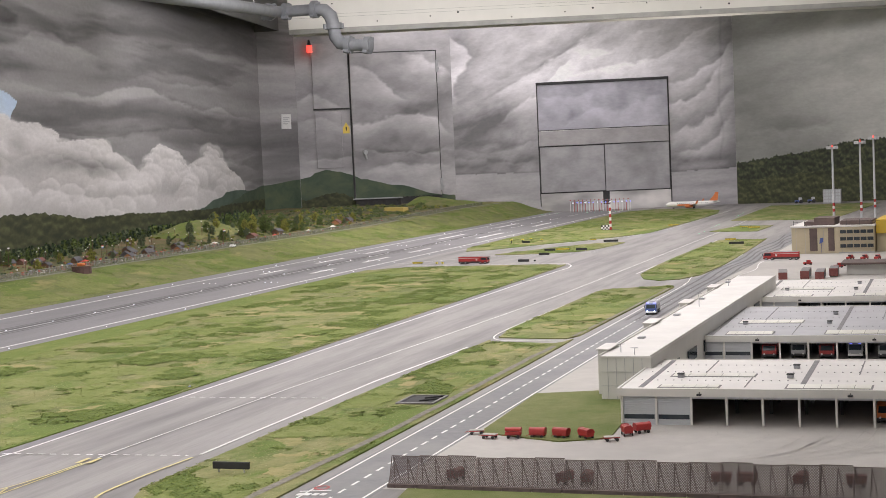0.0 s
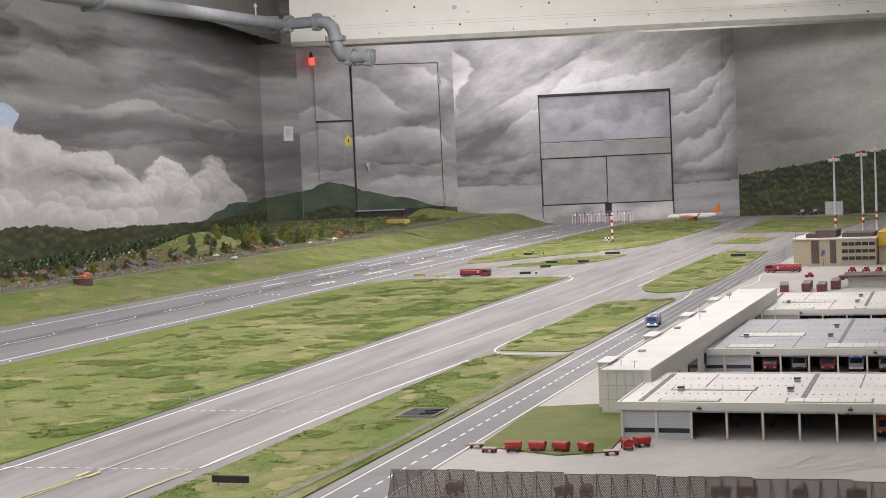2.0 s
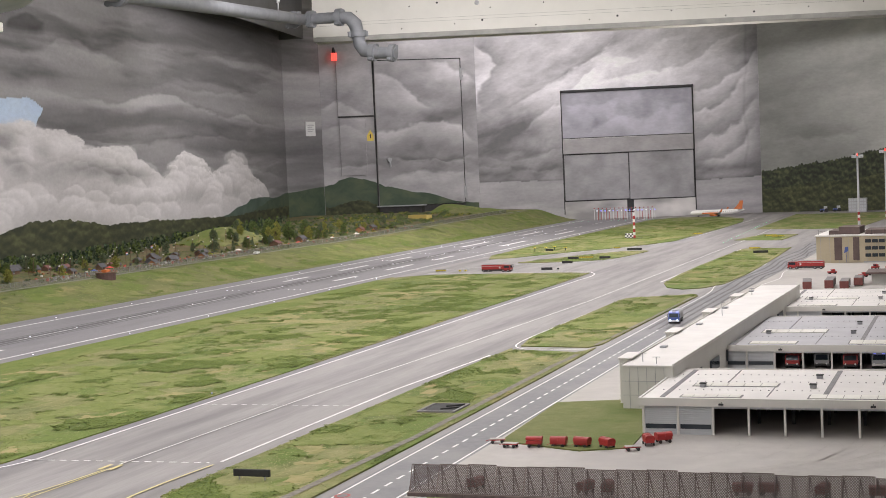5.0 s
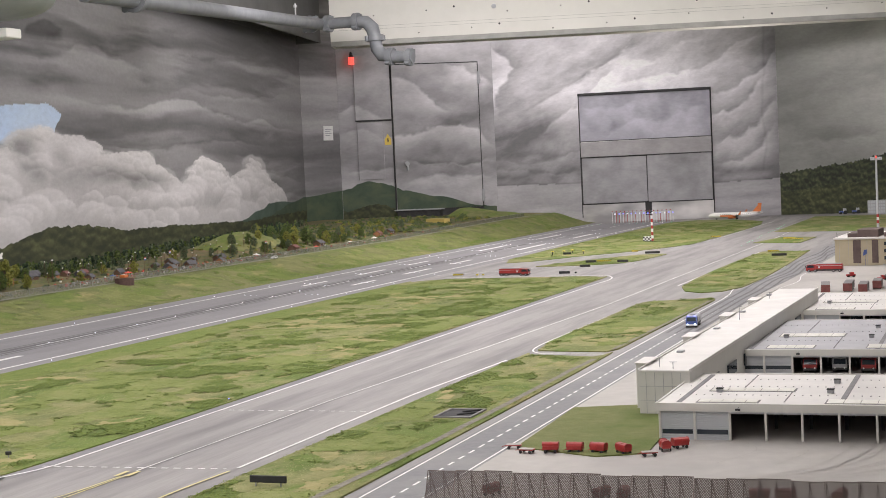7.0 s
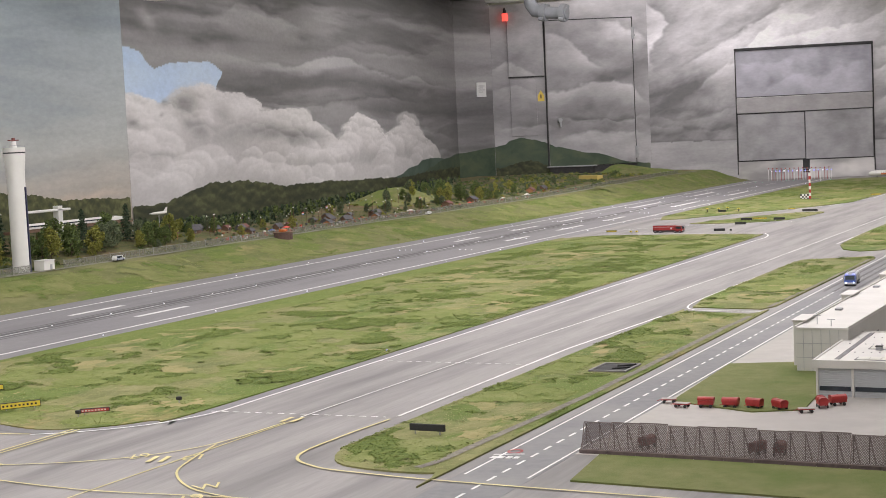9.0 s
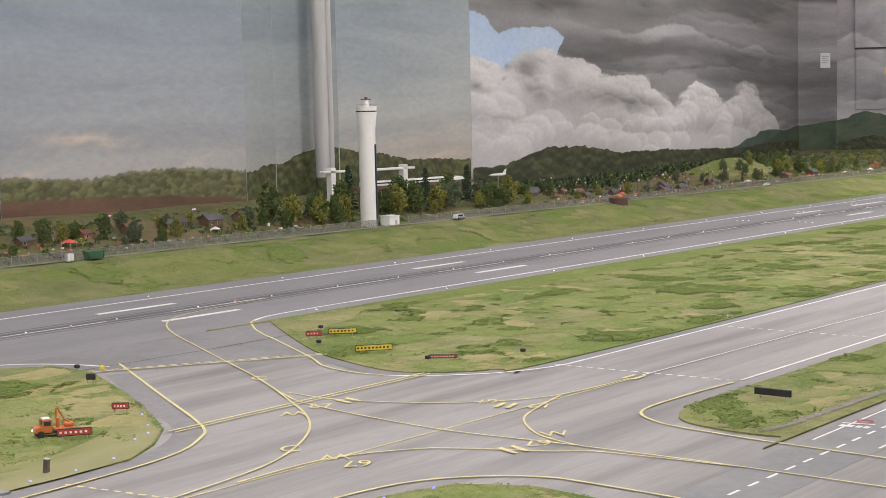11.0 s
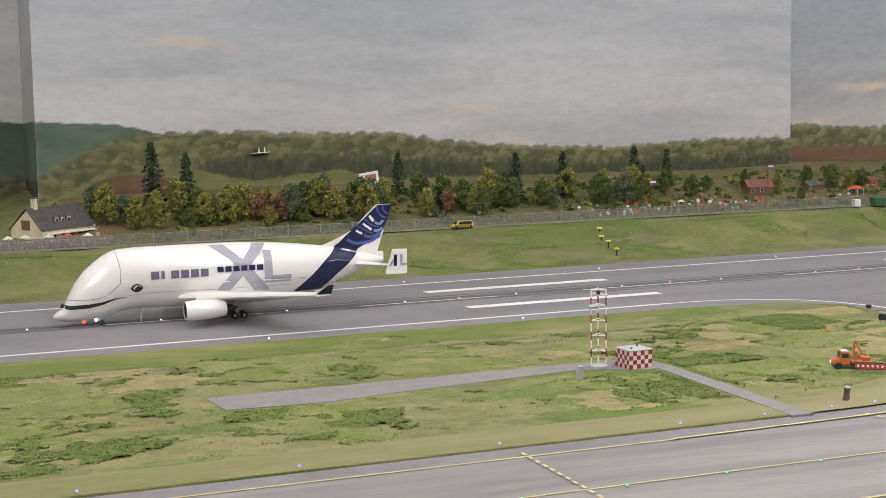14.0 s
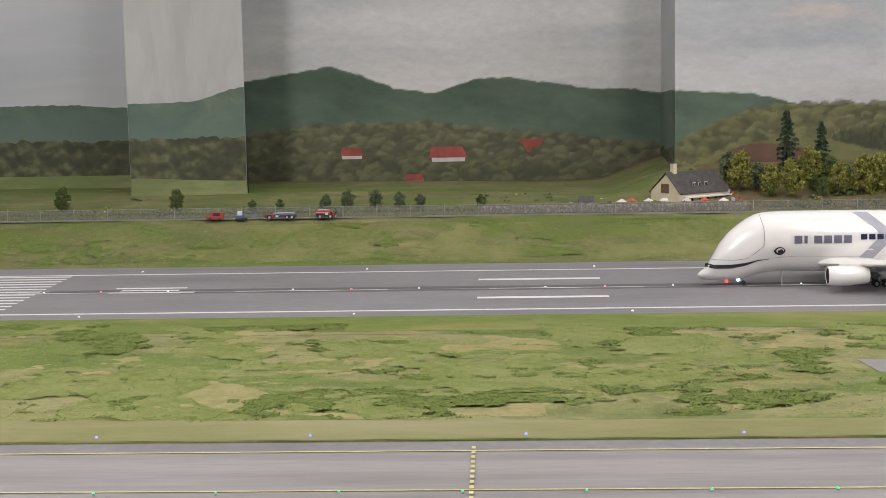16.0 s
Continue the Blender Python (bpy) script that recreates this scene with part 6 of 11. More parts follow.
blue_sky = pale_paint((0.37, 0.36, 0.345), (0.30, 0.32, 0.34), (0.215, 0.255, 0.30), 111, ((0.45, 0.40, 0.17, 0.022, 0.9), (0.75, 0.345, 0.2, 0.012, 0.6), (0.1, 0.33, 0.1, 0.01, 0.6)))
blue_land = landscape(blue_sky, (
    ("wood", [(0.0, 0.316), (0.41, 0.295), (0.57, 0.316), (0.83, 0.322), (1.2, 0.296)], *OLIVE),
    ("field", [(0.0, 0.24), (0.4, 0.235), (0.8, 0.22), (1.2, 0.19)], *PLOUGHED)))
mural("painted_landscape", "blue", 0.0005, 1.189, 0.05, 0.45, blue_land, step=0.005, label="woods and a ploughed field painted on the wall")
mural("painted_haze", "blue", 0.0005, 1.189, 0.45, 1.6, blue_sky)
hill_sky = pale_paint((0.56, 0.545, 0.52), (0.515, 0.515, 0.505), (0.45, 0.47, 0.49), 141, ())
hill_land = landscape(hill_sky, (
    ("hill", [(0.0, 0.44), (0.14, 0.466), (0.32, 0.493), (0.42, 0.465), (0.53, 0.418), (0.67, 0.397), (0.82, 0.444), (0.92, 0.448), (1.1, 0.42), (1.21, 0.403), (1.32, 0.405), (1.45, 0.384)], *TEAL),
    ("wood", [(0.0, 0.25), (0.26, 0.288), (0.65, 0.291), (0.92, 0.258), (1.11, 0.245), (1.45, 0.205)], *DUSKY),
    ("wood", [(0.0, 0.17), (0.3, 0.19), (0.7, 0.16), (1.1, 0.15), (1.45, 0.11)], (0.040, 0.046, 0.024), (0.165, 0.168, 0.084)),
    ("field", [(0.0, 0.09), (0.5, 0.075), (1.0, 0.085), (1.45, 0.07)], (0.11, 0.13, 0.05), (0.22, 0.235, 0.095))))
mural("painted_landscape", "hill", 0.0005, 1.442, 0.0, 0.55, hill_land, step=0.005, label="green mountains and woods painted on the wall")
mural("painted_haze", "hill", 0.0005, 1.442, 0.55, 1.6, hill_sky)
mural("painted_haze", "haze", 0.0005, 0.939, 0.15, 1.6, pale_paint((0.43, 0.385, 0.335), (0.37, 0.385, 0.375), (0.30, 0.35, 0.39), 121, ((0.5, 0.38, 0.2, 0.02, 0.4), (0.75, 0.33, 0.1, 0.02, 0.5))))
for face_, wide in (("curve", 0.224), ("curve2", 0.334)):
    mural("painted_haze", face_, 0.0005, wide, 0.15, 2.2, pale_paint((0.36, 0.36, 0.335), (0.30, 0.325, 0.325), (0.25, 0.285, 0.31), 131, ()))
mural("painted_clouds", "storm", 0.0005, 6.25, 0.10, 1.72, storm_paint, step=0.0075)
mural("painted_clouds", "pilaster", 0.0005, 0.473, 0.10, 1.75, lambda s, z: greys(storm_tone(s + 6.0, z) * 1.15, 0.01))
mural("painted_clouds", "door", 0.0005, 1.44, 0.10, 1.75, lambda s, z: greys(door_tone(s, z) * 1.5, 0.012, 0.01))
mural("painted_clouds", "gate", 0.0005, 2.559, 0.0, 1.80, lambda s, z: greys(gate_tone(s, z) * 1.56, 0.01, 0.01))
mural("painted_clouds", "grey", 0.0005, 4.4, 0.0, 2.0, lambda s, z: np.stack([lamplit_grey_tone(s, z) * 1.15, lamplit_grey_tone(s, z) * 1.16, lamplit_grey_tone(s, z) * 1.10], -1), step=0.016)
painted("painted_mountain", "storm", [(3.9, 0.16), (4.43, 0.238), (4.7, 0.285), (4.9, 0.30), (5.1, 0.34), (5.42, 0.345), (5.8, 0.33), (6.26, 0.365)], 0.0, "far_hill", 0.009, 0.01, 0.08, seed=18)
painted("painted_mountain", "storm", [(5.0, 0.20), (5.3, 0.27), (5.7, 0.32), (6.26, 0.36)], 0.0, "near_hill", 0.0105, 0.01, 0.08, seed=28)
painted("painted_wood", "storm", [(0.001, 0.245), (0.38, 0.25), (0.63, 0.29), (0.92, 0.32), (1.37, 0.318), (1.7, 0.29), (2.06, 0.26), (2.77, 0.255), (3.73, 0.235), (4.6, 0.215), (5.2, 0.235), (6.26, 0.24)], 0.0, "mural_wood", 0.012, 0.024, 0.085, seed=19, fray=0.12)
painted("painted_mountain", "pilaster", [(0.001, 0.365), (0.47, 0.40)], 0.0, "near_hill", 0.003)
painted("painted_mountain", "door", [(0.001, 0.40), (0.08, 0.415), (0.15, 0.455), (0.24, 0.475), (0.36, 0.452), (0.44, 0.43), (0.56, 0.37), (0.87, 0.31), (1.24, 0.21), (1.43, 0.19)], 0.0, "near_hill", 0.003, 0.008, 0.07, seed=20)
painted("painted_wood", "door", [(0.001, 0.2), (0.3, 0.26), (0.6, 0.18), (1.43, 0.1)], 0.0, "mural_wood", 0.006, 0.03, 0.06, seed=21)
painted("painted_wood", "grey", [(0.002, 0.375), (0.25, 0.405), (0.5, 0.44), (1.2, 0.54), (4.4, 0.60)], 0.0, "dark_wood", 0.003, 0.04, 0.035, seed=22, spiky=True)
painted("painted_hedge", "grey", [(0.002, 0.2), (0.6, 0.25), (1.2, 0.32), (4.4, 0.3)], 0.0, "mural_wood", 0.006, 0.03, 0.06, seed=23)

# the hatch in the far wall: two leaves, a rail, an upper panel
hatch = thing("wall_hatch", None, "grey cloud-painted wall hatch with a double door", "hatch")
f = F["gate"]


def slab(face, s0, s1, z0, z1, d0, d1, name, material, parent=None, label="", bevel=0.0):
    bm = bmesh.new()
    box(bm, s0, s1, d0, d1, z0, z1, bevel)
    ob = part(name, bm, material, parent, label)
    ang = math.degrees(math.atan2(face.d.y, face.d.x))
    ob.matrix_world = Matrix.Translation(face.a) @ Matrix.Rotation(radians(ang), 4, "Z") @ Matrix.Diagonal((1, -1, 1, 1))
    ob.data.flip_normals()
    return ob


M["gap"] = mat("dark_gap", (0.03, 0.03, 0.032), (0.05, 0.05, 0.05), 30, 0.8)
slab(f, 0.775, 1.975, 0.05, 1.185, 0.002, 0.006, "backing", M["gap"], hatch, "dark gap round the hatch")
slab(f, 0.785, 1.963, 0.745, 1.16, 0.006, 0.03, "upper_panel", M["hatch"], hatch, bevel=0.003)
slab(f, 0.785, 1.963, 0.60, 0.74, 0.006, 0.04, "rail", M["swirl"], hatch, "pale horizontal rail", bevel=0.004)
slab(f, 0.79, 1.374, 0.175, 0.592, 0.006, 0.028, "door_leaf", M["hatch"], hatch, bevel=0.003)
slab(f, 1.38, 1.96, 0.17, 0.595, 0.006, 0.028, "door_leaf", M["hatch"], hatch, bevel=0.003)
slab(f, 0.785, 1.35, 0.0, 0.165, 0.006, 0.03, "kick_plate", M["swirl"], hatch)
slab(f, 1.41, 1.965, 0.0, 0.162, 0.006, 0.03, "kick_plate", M["swirl"], hatch)
slab(f, 0.775, 1.975, 1.163, 1.182, 0.006, 0.045, "lintel", M["gap"], hatch, "dark lintel over the hatch")
# the service door
sdoor = thing("service_door", None, "cloud-painted steel door standing on a raised sill", "door")
f = F["door"]
slab(f, 0.482, 1.306, 0.18, 1.53, 0.002, 0.006, "frame", M["gap"], sdoor, "dark gap round the door")
slab(f, 0.50, 1.28, 0.06, 0.197, 0.006, 0.02, "recess", M["gap"], sdoor, "dark recess below the door")
slab(f, 0.494, 1.294, 0.20, 1.52, 0.006, 0.03, "leaf", M["door_cloud"], sdoor, bevel=0.003)
foot_ = painted("painted_foot", "door", [(0.497, 0.405), (0.56, 0.375), (0.87, 0.312), (1.291, 0.205)], 0.2005, "near_hill", 0.0314, 0.006, 0.07, seed=20, exact=True, s0=0.497, s1=1.291)
foot_.parent = sdoor
for key_ in ("label", "category", "kind"):
    del foot_[key_]
for z in (0.62, ):
    bm = bmesh.new()
    cyl(bm, f.at(0.60, z, 0.03), f.at(0.60, z, 0.07), 0.02, n=12)
    cyl(bm, f.at(0.60, z, 0.06), f.at(0.605, z - 0.06, 0.065), 0.009, n=8)
    part("handle", bm, M["grey"], sdoor, "steel door handle")
for z in (1.38, 0.3):
    bm = bmesh.new()
    cyl(bm, f.at(1.30, z - 0.055, 0.035), f.at(1.30, z + 0.055, 0.035), 0.014, n=8)
    cyl(bm, f.at(1.285, z - 0.02, 0.034), f.at(1.32, z - 0.02, 0.034), 0.01, n=6)
    part("hinge", bm, M["grey"], sdoor, "steel hinge")
for face_, s0_, s1_, z0_, z1_, d_, owner in (("door", 0.497, 1.291, 0.203, 1.517, 0.0306, sdoor), ):
    mural("paint_coat", face_, s0_, s1_, z0_, z1_, lambda s, z: greys(door_tone(s, z) * 1.5, 0.012, 0.01), d_, parent=owner)


def panel_tone(s, z):
    """The hatch's own duller clouds: two soft rolls above, blotches below."""
    tone = 0.215 * (1 + 0.30 * fbm(s * 3, z * 4, 91, 5) + 0.22 * fbm(s * 9, z * 9, 92, 3))
    tone = tone + lip(s, z, [(1.0, 0.80), (1.15, 0.92), (1.3, 0.99), (1.45, 0.96), (1.6, 0.90)], 0.06, 0.10, 0.02, 2.0) + lip(s, z, [(1.5, 0.86), (1.62, 0.98), (1.8, 1.04), (1.96, 1.02)], 0.06, 0.10, 0.02, 6.0)
    tone = tone + lip(s, z, [(0.79, 1.05), (0.95, 1.10), (1.15, 1.06), (1.4, 1.12)], 0.04, 0.10, 0.02, 7.0)
    return np.maximum(tone, 0.10) * np.where(z > 0.6, 1.75, 1.5)


for s0_, s1_, z0_, z1_, d_ in ((0.788, 1.960, 0.748, 1.157, 0.0306), (0.793, 1.371, 0.178, 0.589, 0.0286), (1.383, 1.957, 0.173, 0.592, 0.0286)):
    mural("paint_coat", "gate", s0_, s1_, z0_, z1_, lambda s, z: np.stack([panel_tone(s, z), panel_tone(s, z) * 0.985, panel_tone(s, z) * (1.02 + 0.09 * (z > 0.7))], -1), d_, parent=hatch)
mural("paint_coat", "gate", 0.789, 1.959, 0.604, 0.736, lambda s, z: greys(0.33 * (1 + 0.20 * fbm(s * 7, z * 9, 95, 4)), 0.02), 0.0406, parent=hatch)
# the small hatch beside the door, signs, lamp
flap = thing("wall_flap", None, "small cloud-painted access flap beside the door", "hatch")
slab(f, 0.15, 0.478, 1.03, 1.62, 0.003, 0.02, "leaf", M["door_cloud"], flap, bevel=0.003)
slab(f, 0.15, 0.478, 1.018, 1.03, 0.002, 0.018, "gap", M["gap"], flap)
mural("paint_coat", "door", 0.153, 0.475, 1.033, 1.617, lambda s, z: greys(door_tone(s, z) * 1.5, 0.012, 0.01), 0.0206, parent=flap)
mural("paint_coat", "door", 0.162, 0.398, 0.492, 1.01, lambda s, z: greys(door_tone(s, z) * 1.5, 0.012, 0.01), 0.0126, parent=flap)
slab(f, 0.16, 0.40, 0.49, 1.012, 0.003, 0.012, "lower_leaf", M["door_cloud"], flap, bevel=0.002)
M["yellow_plate"] = mat("yellow_sign_plate", (0.75, 0.55, 0.08), (0.68, 0.5, 0.08), 40, 0.5)
M["paper"] = mat("white_paper", (0.74, 0.74, 0.73), (0.68, 0.68, 0.68), 30, 0.7)
warn = thing("warning_sign", None, "yellow triangular warning sign on the wall", "sign")
bm = bmesh.new()
v = [bm.verts.new(f.at(0.44 + a, 0.80 + b, d)) for d in (0.003, 0.006) for a, b in ((-0.03, 0), (0.03, 0), (0.03, 0.05), (0, 0.1), (-0.03, 0.05))]
bm.faces.new(v[5:])
for i in range(5):
    bm.faces.new((v[i], v[(i + 1) % 5], v[5 + (i + 1) % 5], v[5 + i]))
bmesh.ops.recalc_face_normals(bm, faces=bm.faces)
part("plate", bm, M["yellow_plate"], warn)
slab(f, 0.435, 0.445, 0.825, 0.86, 0.006, 0.008, "mark", M["black"], warn)
note = thing("wall_notice", None, "white printed notice in a frame on the wall", "notice")
fp = F["pilaster"]
slab(fp, 0.26, 0.38, 0.86, 0.99, 0.003, 0.01, "sheet", M["paper"], note)
for k in range(4):
    slab(fp, 0.28, 0.36 - 0.02 * (k % 2), 0.955 - k * 0.018, 0.962 - k * 0.018, 0.01, 0.0115, "text_bar", M["grey"], note)
M["red_glow"] = mat("red_lamp_glow", (1.0, 0.08, 0.06), None, rough=0.4, emit=1.6)
lampr = thing("alarm_lamp", None, "small red glowing alarm lamp on the wall", "lamp")
bm = bmesh.new()
cyl(bm, f.at(0.135, 1.535, 0.04), f.at(0.135, 1.60, 0.04), 0.025, n=12)
part("lens", bm, M["red_glow"], lampr, "glowing red lens")
bm = bmesh.new()
cyl(bm, f.at(0.135, 1.60, 0.04), f.at(0.135, 1.65, 0.02), 0.02, 0.008, n=10)
part("bracket", bm, M["gap"], lampr)

# the beam, the slab over the storm wall, the pipe
bd = Vector((4.68, 1.4, 0)).normalized()
bn = Vector((bd.y, -bd.x, 0))
bm = bmesh.new()
a0, a1 = Vector((-4.80, 11.0, 0)), Vector((2.9, 13.3, 0))
prism(bm, [(a0.x, a0.y), (a1.x, a1.y), (a1.x - bn.x * 0.28, a1.y - bn.y * 0.28), (a0.x - bn.x * 0.28, a0.y - bn.y * 0.28)], 1.615, 2.24)
bmesh.ops.recalc_face_normals(bm, faces=bm.faces)
beam = solid("beam_main", bm, M["beam"], "white concrete ceiling beam with small bolt holes", "beam", kind="structure")
bm = bmesh.new()
for k in range(26):
    s, z = 0.3 + (k % 13) * 0.37 + 0.07 * (k % 3), (1.67, 1.83)[k // 13] + 0.02 * (k % 4)
    c = a0 + bd * s + Vector((0, 0, z))
    cyl(bm, c, c + bn * 0.004, 0.006 + 0.003 * (k % 3 == 0), n=8)
part("bolt_hole", bm, M["gap"], beam)
M["beam_lip"] = mat("grey_beam_edge", (0.33, 0.33, 0.31), (0.44, 0.435, 0.41), 9, 0.7, 0.2, 60)
bm = bmesh.new()
q0, q1 = a0 + bn * 0.004, a1 + bn * 0.004
prism(bm, [(q0.x, q0.y), (q1.x, q1.y), (q1.x - bn.x * 0.03, q1.y - bn.y * 0.03), (q0.x - bn.x * 0.03, q0.y - bn.y * 0.03)], 1.611, 1.652)
bmesh.ops.recalc_face_normals(bm, faces=bm.faces)
part("edge_strip", bm, M["beam_lip"], beam, "darker grey strip along the lower edge")
for z_ in (1.74, 1.765):
    bm = bmesh.new()
    prism(bm, [(q0.x, q0.y), (q1.x, q1.y), (a1.x, a1.y), (a0.x, a0.y)], z_, z_ + 0.0016)
    bmesh.ops.recalc_face_normals(bm, faces=bm.faces)
    part("formwork_seam", bm, M["beam_lip"], beam)
bm = bmesh.new()
cyl(bm, a0 + bd * 1.37 + Vector((0, 0, 1.875)), a0 + bd * 1.37 + bn * 0.02 + Vector((0, 0, 1.875)), 0.02, 0.014, n=14)
part("sensor", bm, M["pipe"], beam, "round white ceiling sensor")
fs = F["storm"]
bm = bmesh.new()
q = [fs.at(0.0, 0, 0.0), fs.at(6.2, 0, 0.0), fs.at(6.2, 0, 0.22), fs.at(0.0, 0, 0.14)]
prism(bm, [(p.x, p.y) for p in q], 1.70, 2.24)
bmesh.ops.recalc_face_normals(bm, faces=bm.faces)
M["soffit"] = mat("dark_soffit_paint", (0.12, 0.12, 0.118), (0.15, 0.15, 0.147), 5, 0.8, 0.05, 60)
solid("beam_side", bm, M["soffit"], "dark grey soffit along the top of the wall", "beam", kind="structure")
spr = thing("sprinkler_pipe", None, "light grey steel sprinkler pipe with flanged joints", "pipe")
P0, P1, P2 = Vector((-3.65, 5.78, 1.45)), Vector((-4.58, 10.35, 1.732)), Vector((-4.268, 10.35, 1.727))
M["steel_pipe"] = mat("dull_grey_pipe_paint", (0.17, 0.18, 0.195), (0.22, 0.23, 0.245), 12, 0.45, 0.1, 60)
bm = bmesh.new()
tube(bm, [P0, P0.lerp(P1, 0.5), P1], 0.044, 16)
part("run", bm, M["steel_pipe"], spr, smooth=50)
bm = bmesh.new()
tube(bm, [P1, P1 + Vector((0.1, 0.02, 0)), P2], 0.044, 16)
part("run", bm, M["steel_pipe"], spr, smooth=50)
bm = bmesh.new()
tube(bm, [P2, P2 + Vector((0.08, 0, -0.01)), P2 + Vector((0.13, 0, -0.06)), P2 + Vector((0.15, 0, -0.14)), P2 + Vector((0.16, 0, -0.22)), P2 + Vector((0.20, 0, -0.27)), P2 + Vector((0.27, 0, -0.29)), P2 + Vector((0.46, 0, -0.31))], [0.046, 0.05, 0.055, 0.05, 0.05, 0.055, 0.048, 0.044], 14)
part("elbow", bm, M["steel_pipe"], spr, smooth=50)
for c, d in ((P1 - Vector((0.06, 0.05, 0)), (P1 - P0).normalized()), (P1 + Vector((0.06, 0.02, 0)), Vector((1, 0, 0))), (P0.lerp(P1, 0.14), (P1 - P0).normalized()), (P2, Vector((1, 0, 0))), (P2 + Vector((0.15, 0, -0.14)), Vector((0.05, 0, -1))), (P2 + Vector((0.27, 0, -0.29)), Vector((1, 0, -0.1))), (P2 + Vector((0.43, 0, -0.305)), Vector((1, 0, -0.1)))):
    bm = bmesh.new()
    d = d.normalized()
    cyl(bm, c - d * 0.022, c + d * 0.022, 0.068, n=16)
    for k in (-1, 1):
        u = d.orthogonal().normalized() * 0.07 * k
        cyl(bm, c + u - d * 0.02, c + u + d * 0.02, 0.016, n=8)
    part("flange", bm, M["steel_pipe"], spr, "bolted pipe coupling", smooth=50)
bm = bmesh.new()
c = P0.lerp(P1, 0.84)
cyl(bm, c + Vector((0, 0, 0.04)), c + Vector((0, 0, 0.13)), 0.006, n=6)
cyl(bm, c + Vector((0, 0, 0.1)), c + Vector((0, 0, 0.115)), 0.015, n=8)
part("sprinkler_head", bm, M["grey"], spr)
# the round duct under the ceiling
duct = thing("ceiling_duct", None, "grey-green round air duct under the ceiling", "duct")
M["duct"] = mat("duct_paint", (0.27, 0.29, 0.27), (0.32, 0.34, 0.32), 8, 0.5)
bm = bmesh.new()
rings = []
for k in range(9):
    a = math.pi / 2 * k / 8
    rings.append([Vector((-3.62 + 0.30 * math.cos(t) * math.cos(a) ** 0.6, 5.0 + 0.30 * math.sin(t) * math.cos(a) ** 0.6, 1.36 - 0.10 * math.sin(a))) for t in [2 * math.pi * j / 28 for j in range(28)]])
loft(bm, [[p + Vector((0, 0, 0.99)) for p in rings[0]]] + rings[:-1])
bmesh.ops.recalc_face_normals(bm, faces=bm.faces)
part("shell", bm, M["duct"], duct, smooth=50)
bm = bmesh.new()
box(bm, -3.60, -3.44, 4.9, 5.0, 1.165, 1.205, 0.004)
part("bracket", bm, M["beam"], duct, "white bracket")
bm = bmesh.new()
cyl(bm, (-3.55, 4.95, 1.2), (-3.55, 4.95, 2.35), 0.012, n=8)
part("rod", bm, M["grey"], duct)
# the white rain pipe down the wall, seams and cable ducts
rp = thing("down_pipe", None, "grey vertical pipe in front of the wall", "pipe")
bm = bmesh.new()
cyl(bm, (-4.03, 4.25, 0.26), (-4.03, 4.25, 2.24), 0.030, n=20)
cyl(bm, (-4.045, 4.315, 0.26), (-4.045, 4.315, 2.24), 0.018, n=14)
part("shaft", bm, M["down_pipe"], rp, smooth=50)
bm = bmesh.new()
cyl(bm, (-4.03, 4.25, 0.06), (-4.03, 4.25, 0.26), 0.031, n=20)
part("foot", bm, M["olive_wood"], rp, "lower end painted as woodland", smooth=50)

# ---- the big-bellied freight aeroplane on the runway ----
PX, PZ = -2.68, 0.0
HULL = [(-0.073, 0.026, 0.021, 0.002), (-0.066, 0.033, 0.0165, 0.0105), (-0.055, 0.040, 0.0135, 0.0165), (-0.047, 0.055, 0.0122, 0.0205), (-0.026, 0.093, 0.011, 0.0295), (-0.007, 0.116, 0.0112, 0.0355), (0.011, 0.131, 0.0125, 0.0400), (0.030, 0.145, 0.0165, 0.0440),
        (0.049, 0.1545, 0.0228, 0.0470), (0.066, 0.1585, 0.0275, 0.0488), (0.10, 0.1605, 0.031, 0.0500), (0.19, 0.1610, 0.029, 0.0505), (0.316, 0.1600, 0.0265, 0.0505), (0.392, 0.1555, 0.0275, 0.0490), (0.45, 0.1495, 0.0310, 0.0445), (0.509, 0.1415, 0.0470, 0.0370), (0.574, 0.130, 0.0710, 0.0260), (0.614, 0.120, 0.0890, 0.0160), (0.650, 0.108, 0.0970, 0.0050)]


def hull_at(y):
    for a, b in zip(HULL, HULL[1:]):
        if y <= b[0]:
            t = max(0.0, (y - a[0]) / (b[0] - a[0]))
            return [a[i] + (b[i] - a[i]) * t for i in (1, 2, 3)]
    return list(HULL[-1][1:])


def hull_ring(y, n=36, grow=0.0):
    top, bot, w = hull_at(y)
    out = []
    for k in range(n):
        a = 2 * math.pi * k / n
        c, s = math.cos(a), math.sin(a)
        out.append((w * s * (1 + 0.10 * c - 0.05 * (c < -0.2)) + math.copysign(grow, s) * (abs(s) > 0.01), y, (top + bot) / 2 + (top - bot) / 2 * c))
    return out


def hull_x(y, z):
    top, bot, w = hull_at(y)
    c = max(-0.999, min(0.999, (z - (top + bot) / 2) / ((top - bot) / 2)))
    return w * math.sqrt(1 - c * c) * (1 + 0.10 * c - 0.05 * (c < -0.2))


plane = thing("aeroplane", pose(PX, 0, 0), "white whale-nosed freight aeroplane with a navy tail band", "aeroplane")
ys = []
for a, b in zip(HULL, HULL[1:]):
    n = max(2, int((b[0] - a[0]) / 0.012))
    ys += [a[0] + (b[0] - a[0]) * k / n for k in range(n)]
ys.append(HULL[-1][0])
bm = bmesh.new()
loft(bm, [hull_ring(y) for y in ys])
bmesh.ops.recalc_face_normals(bm, faces=bm.faces)
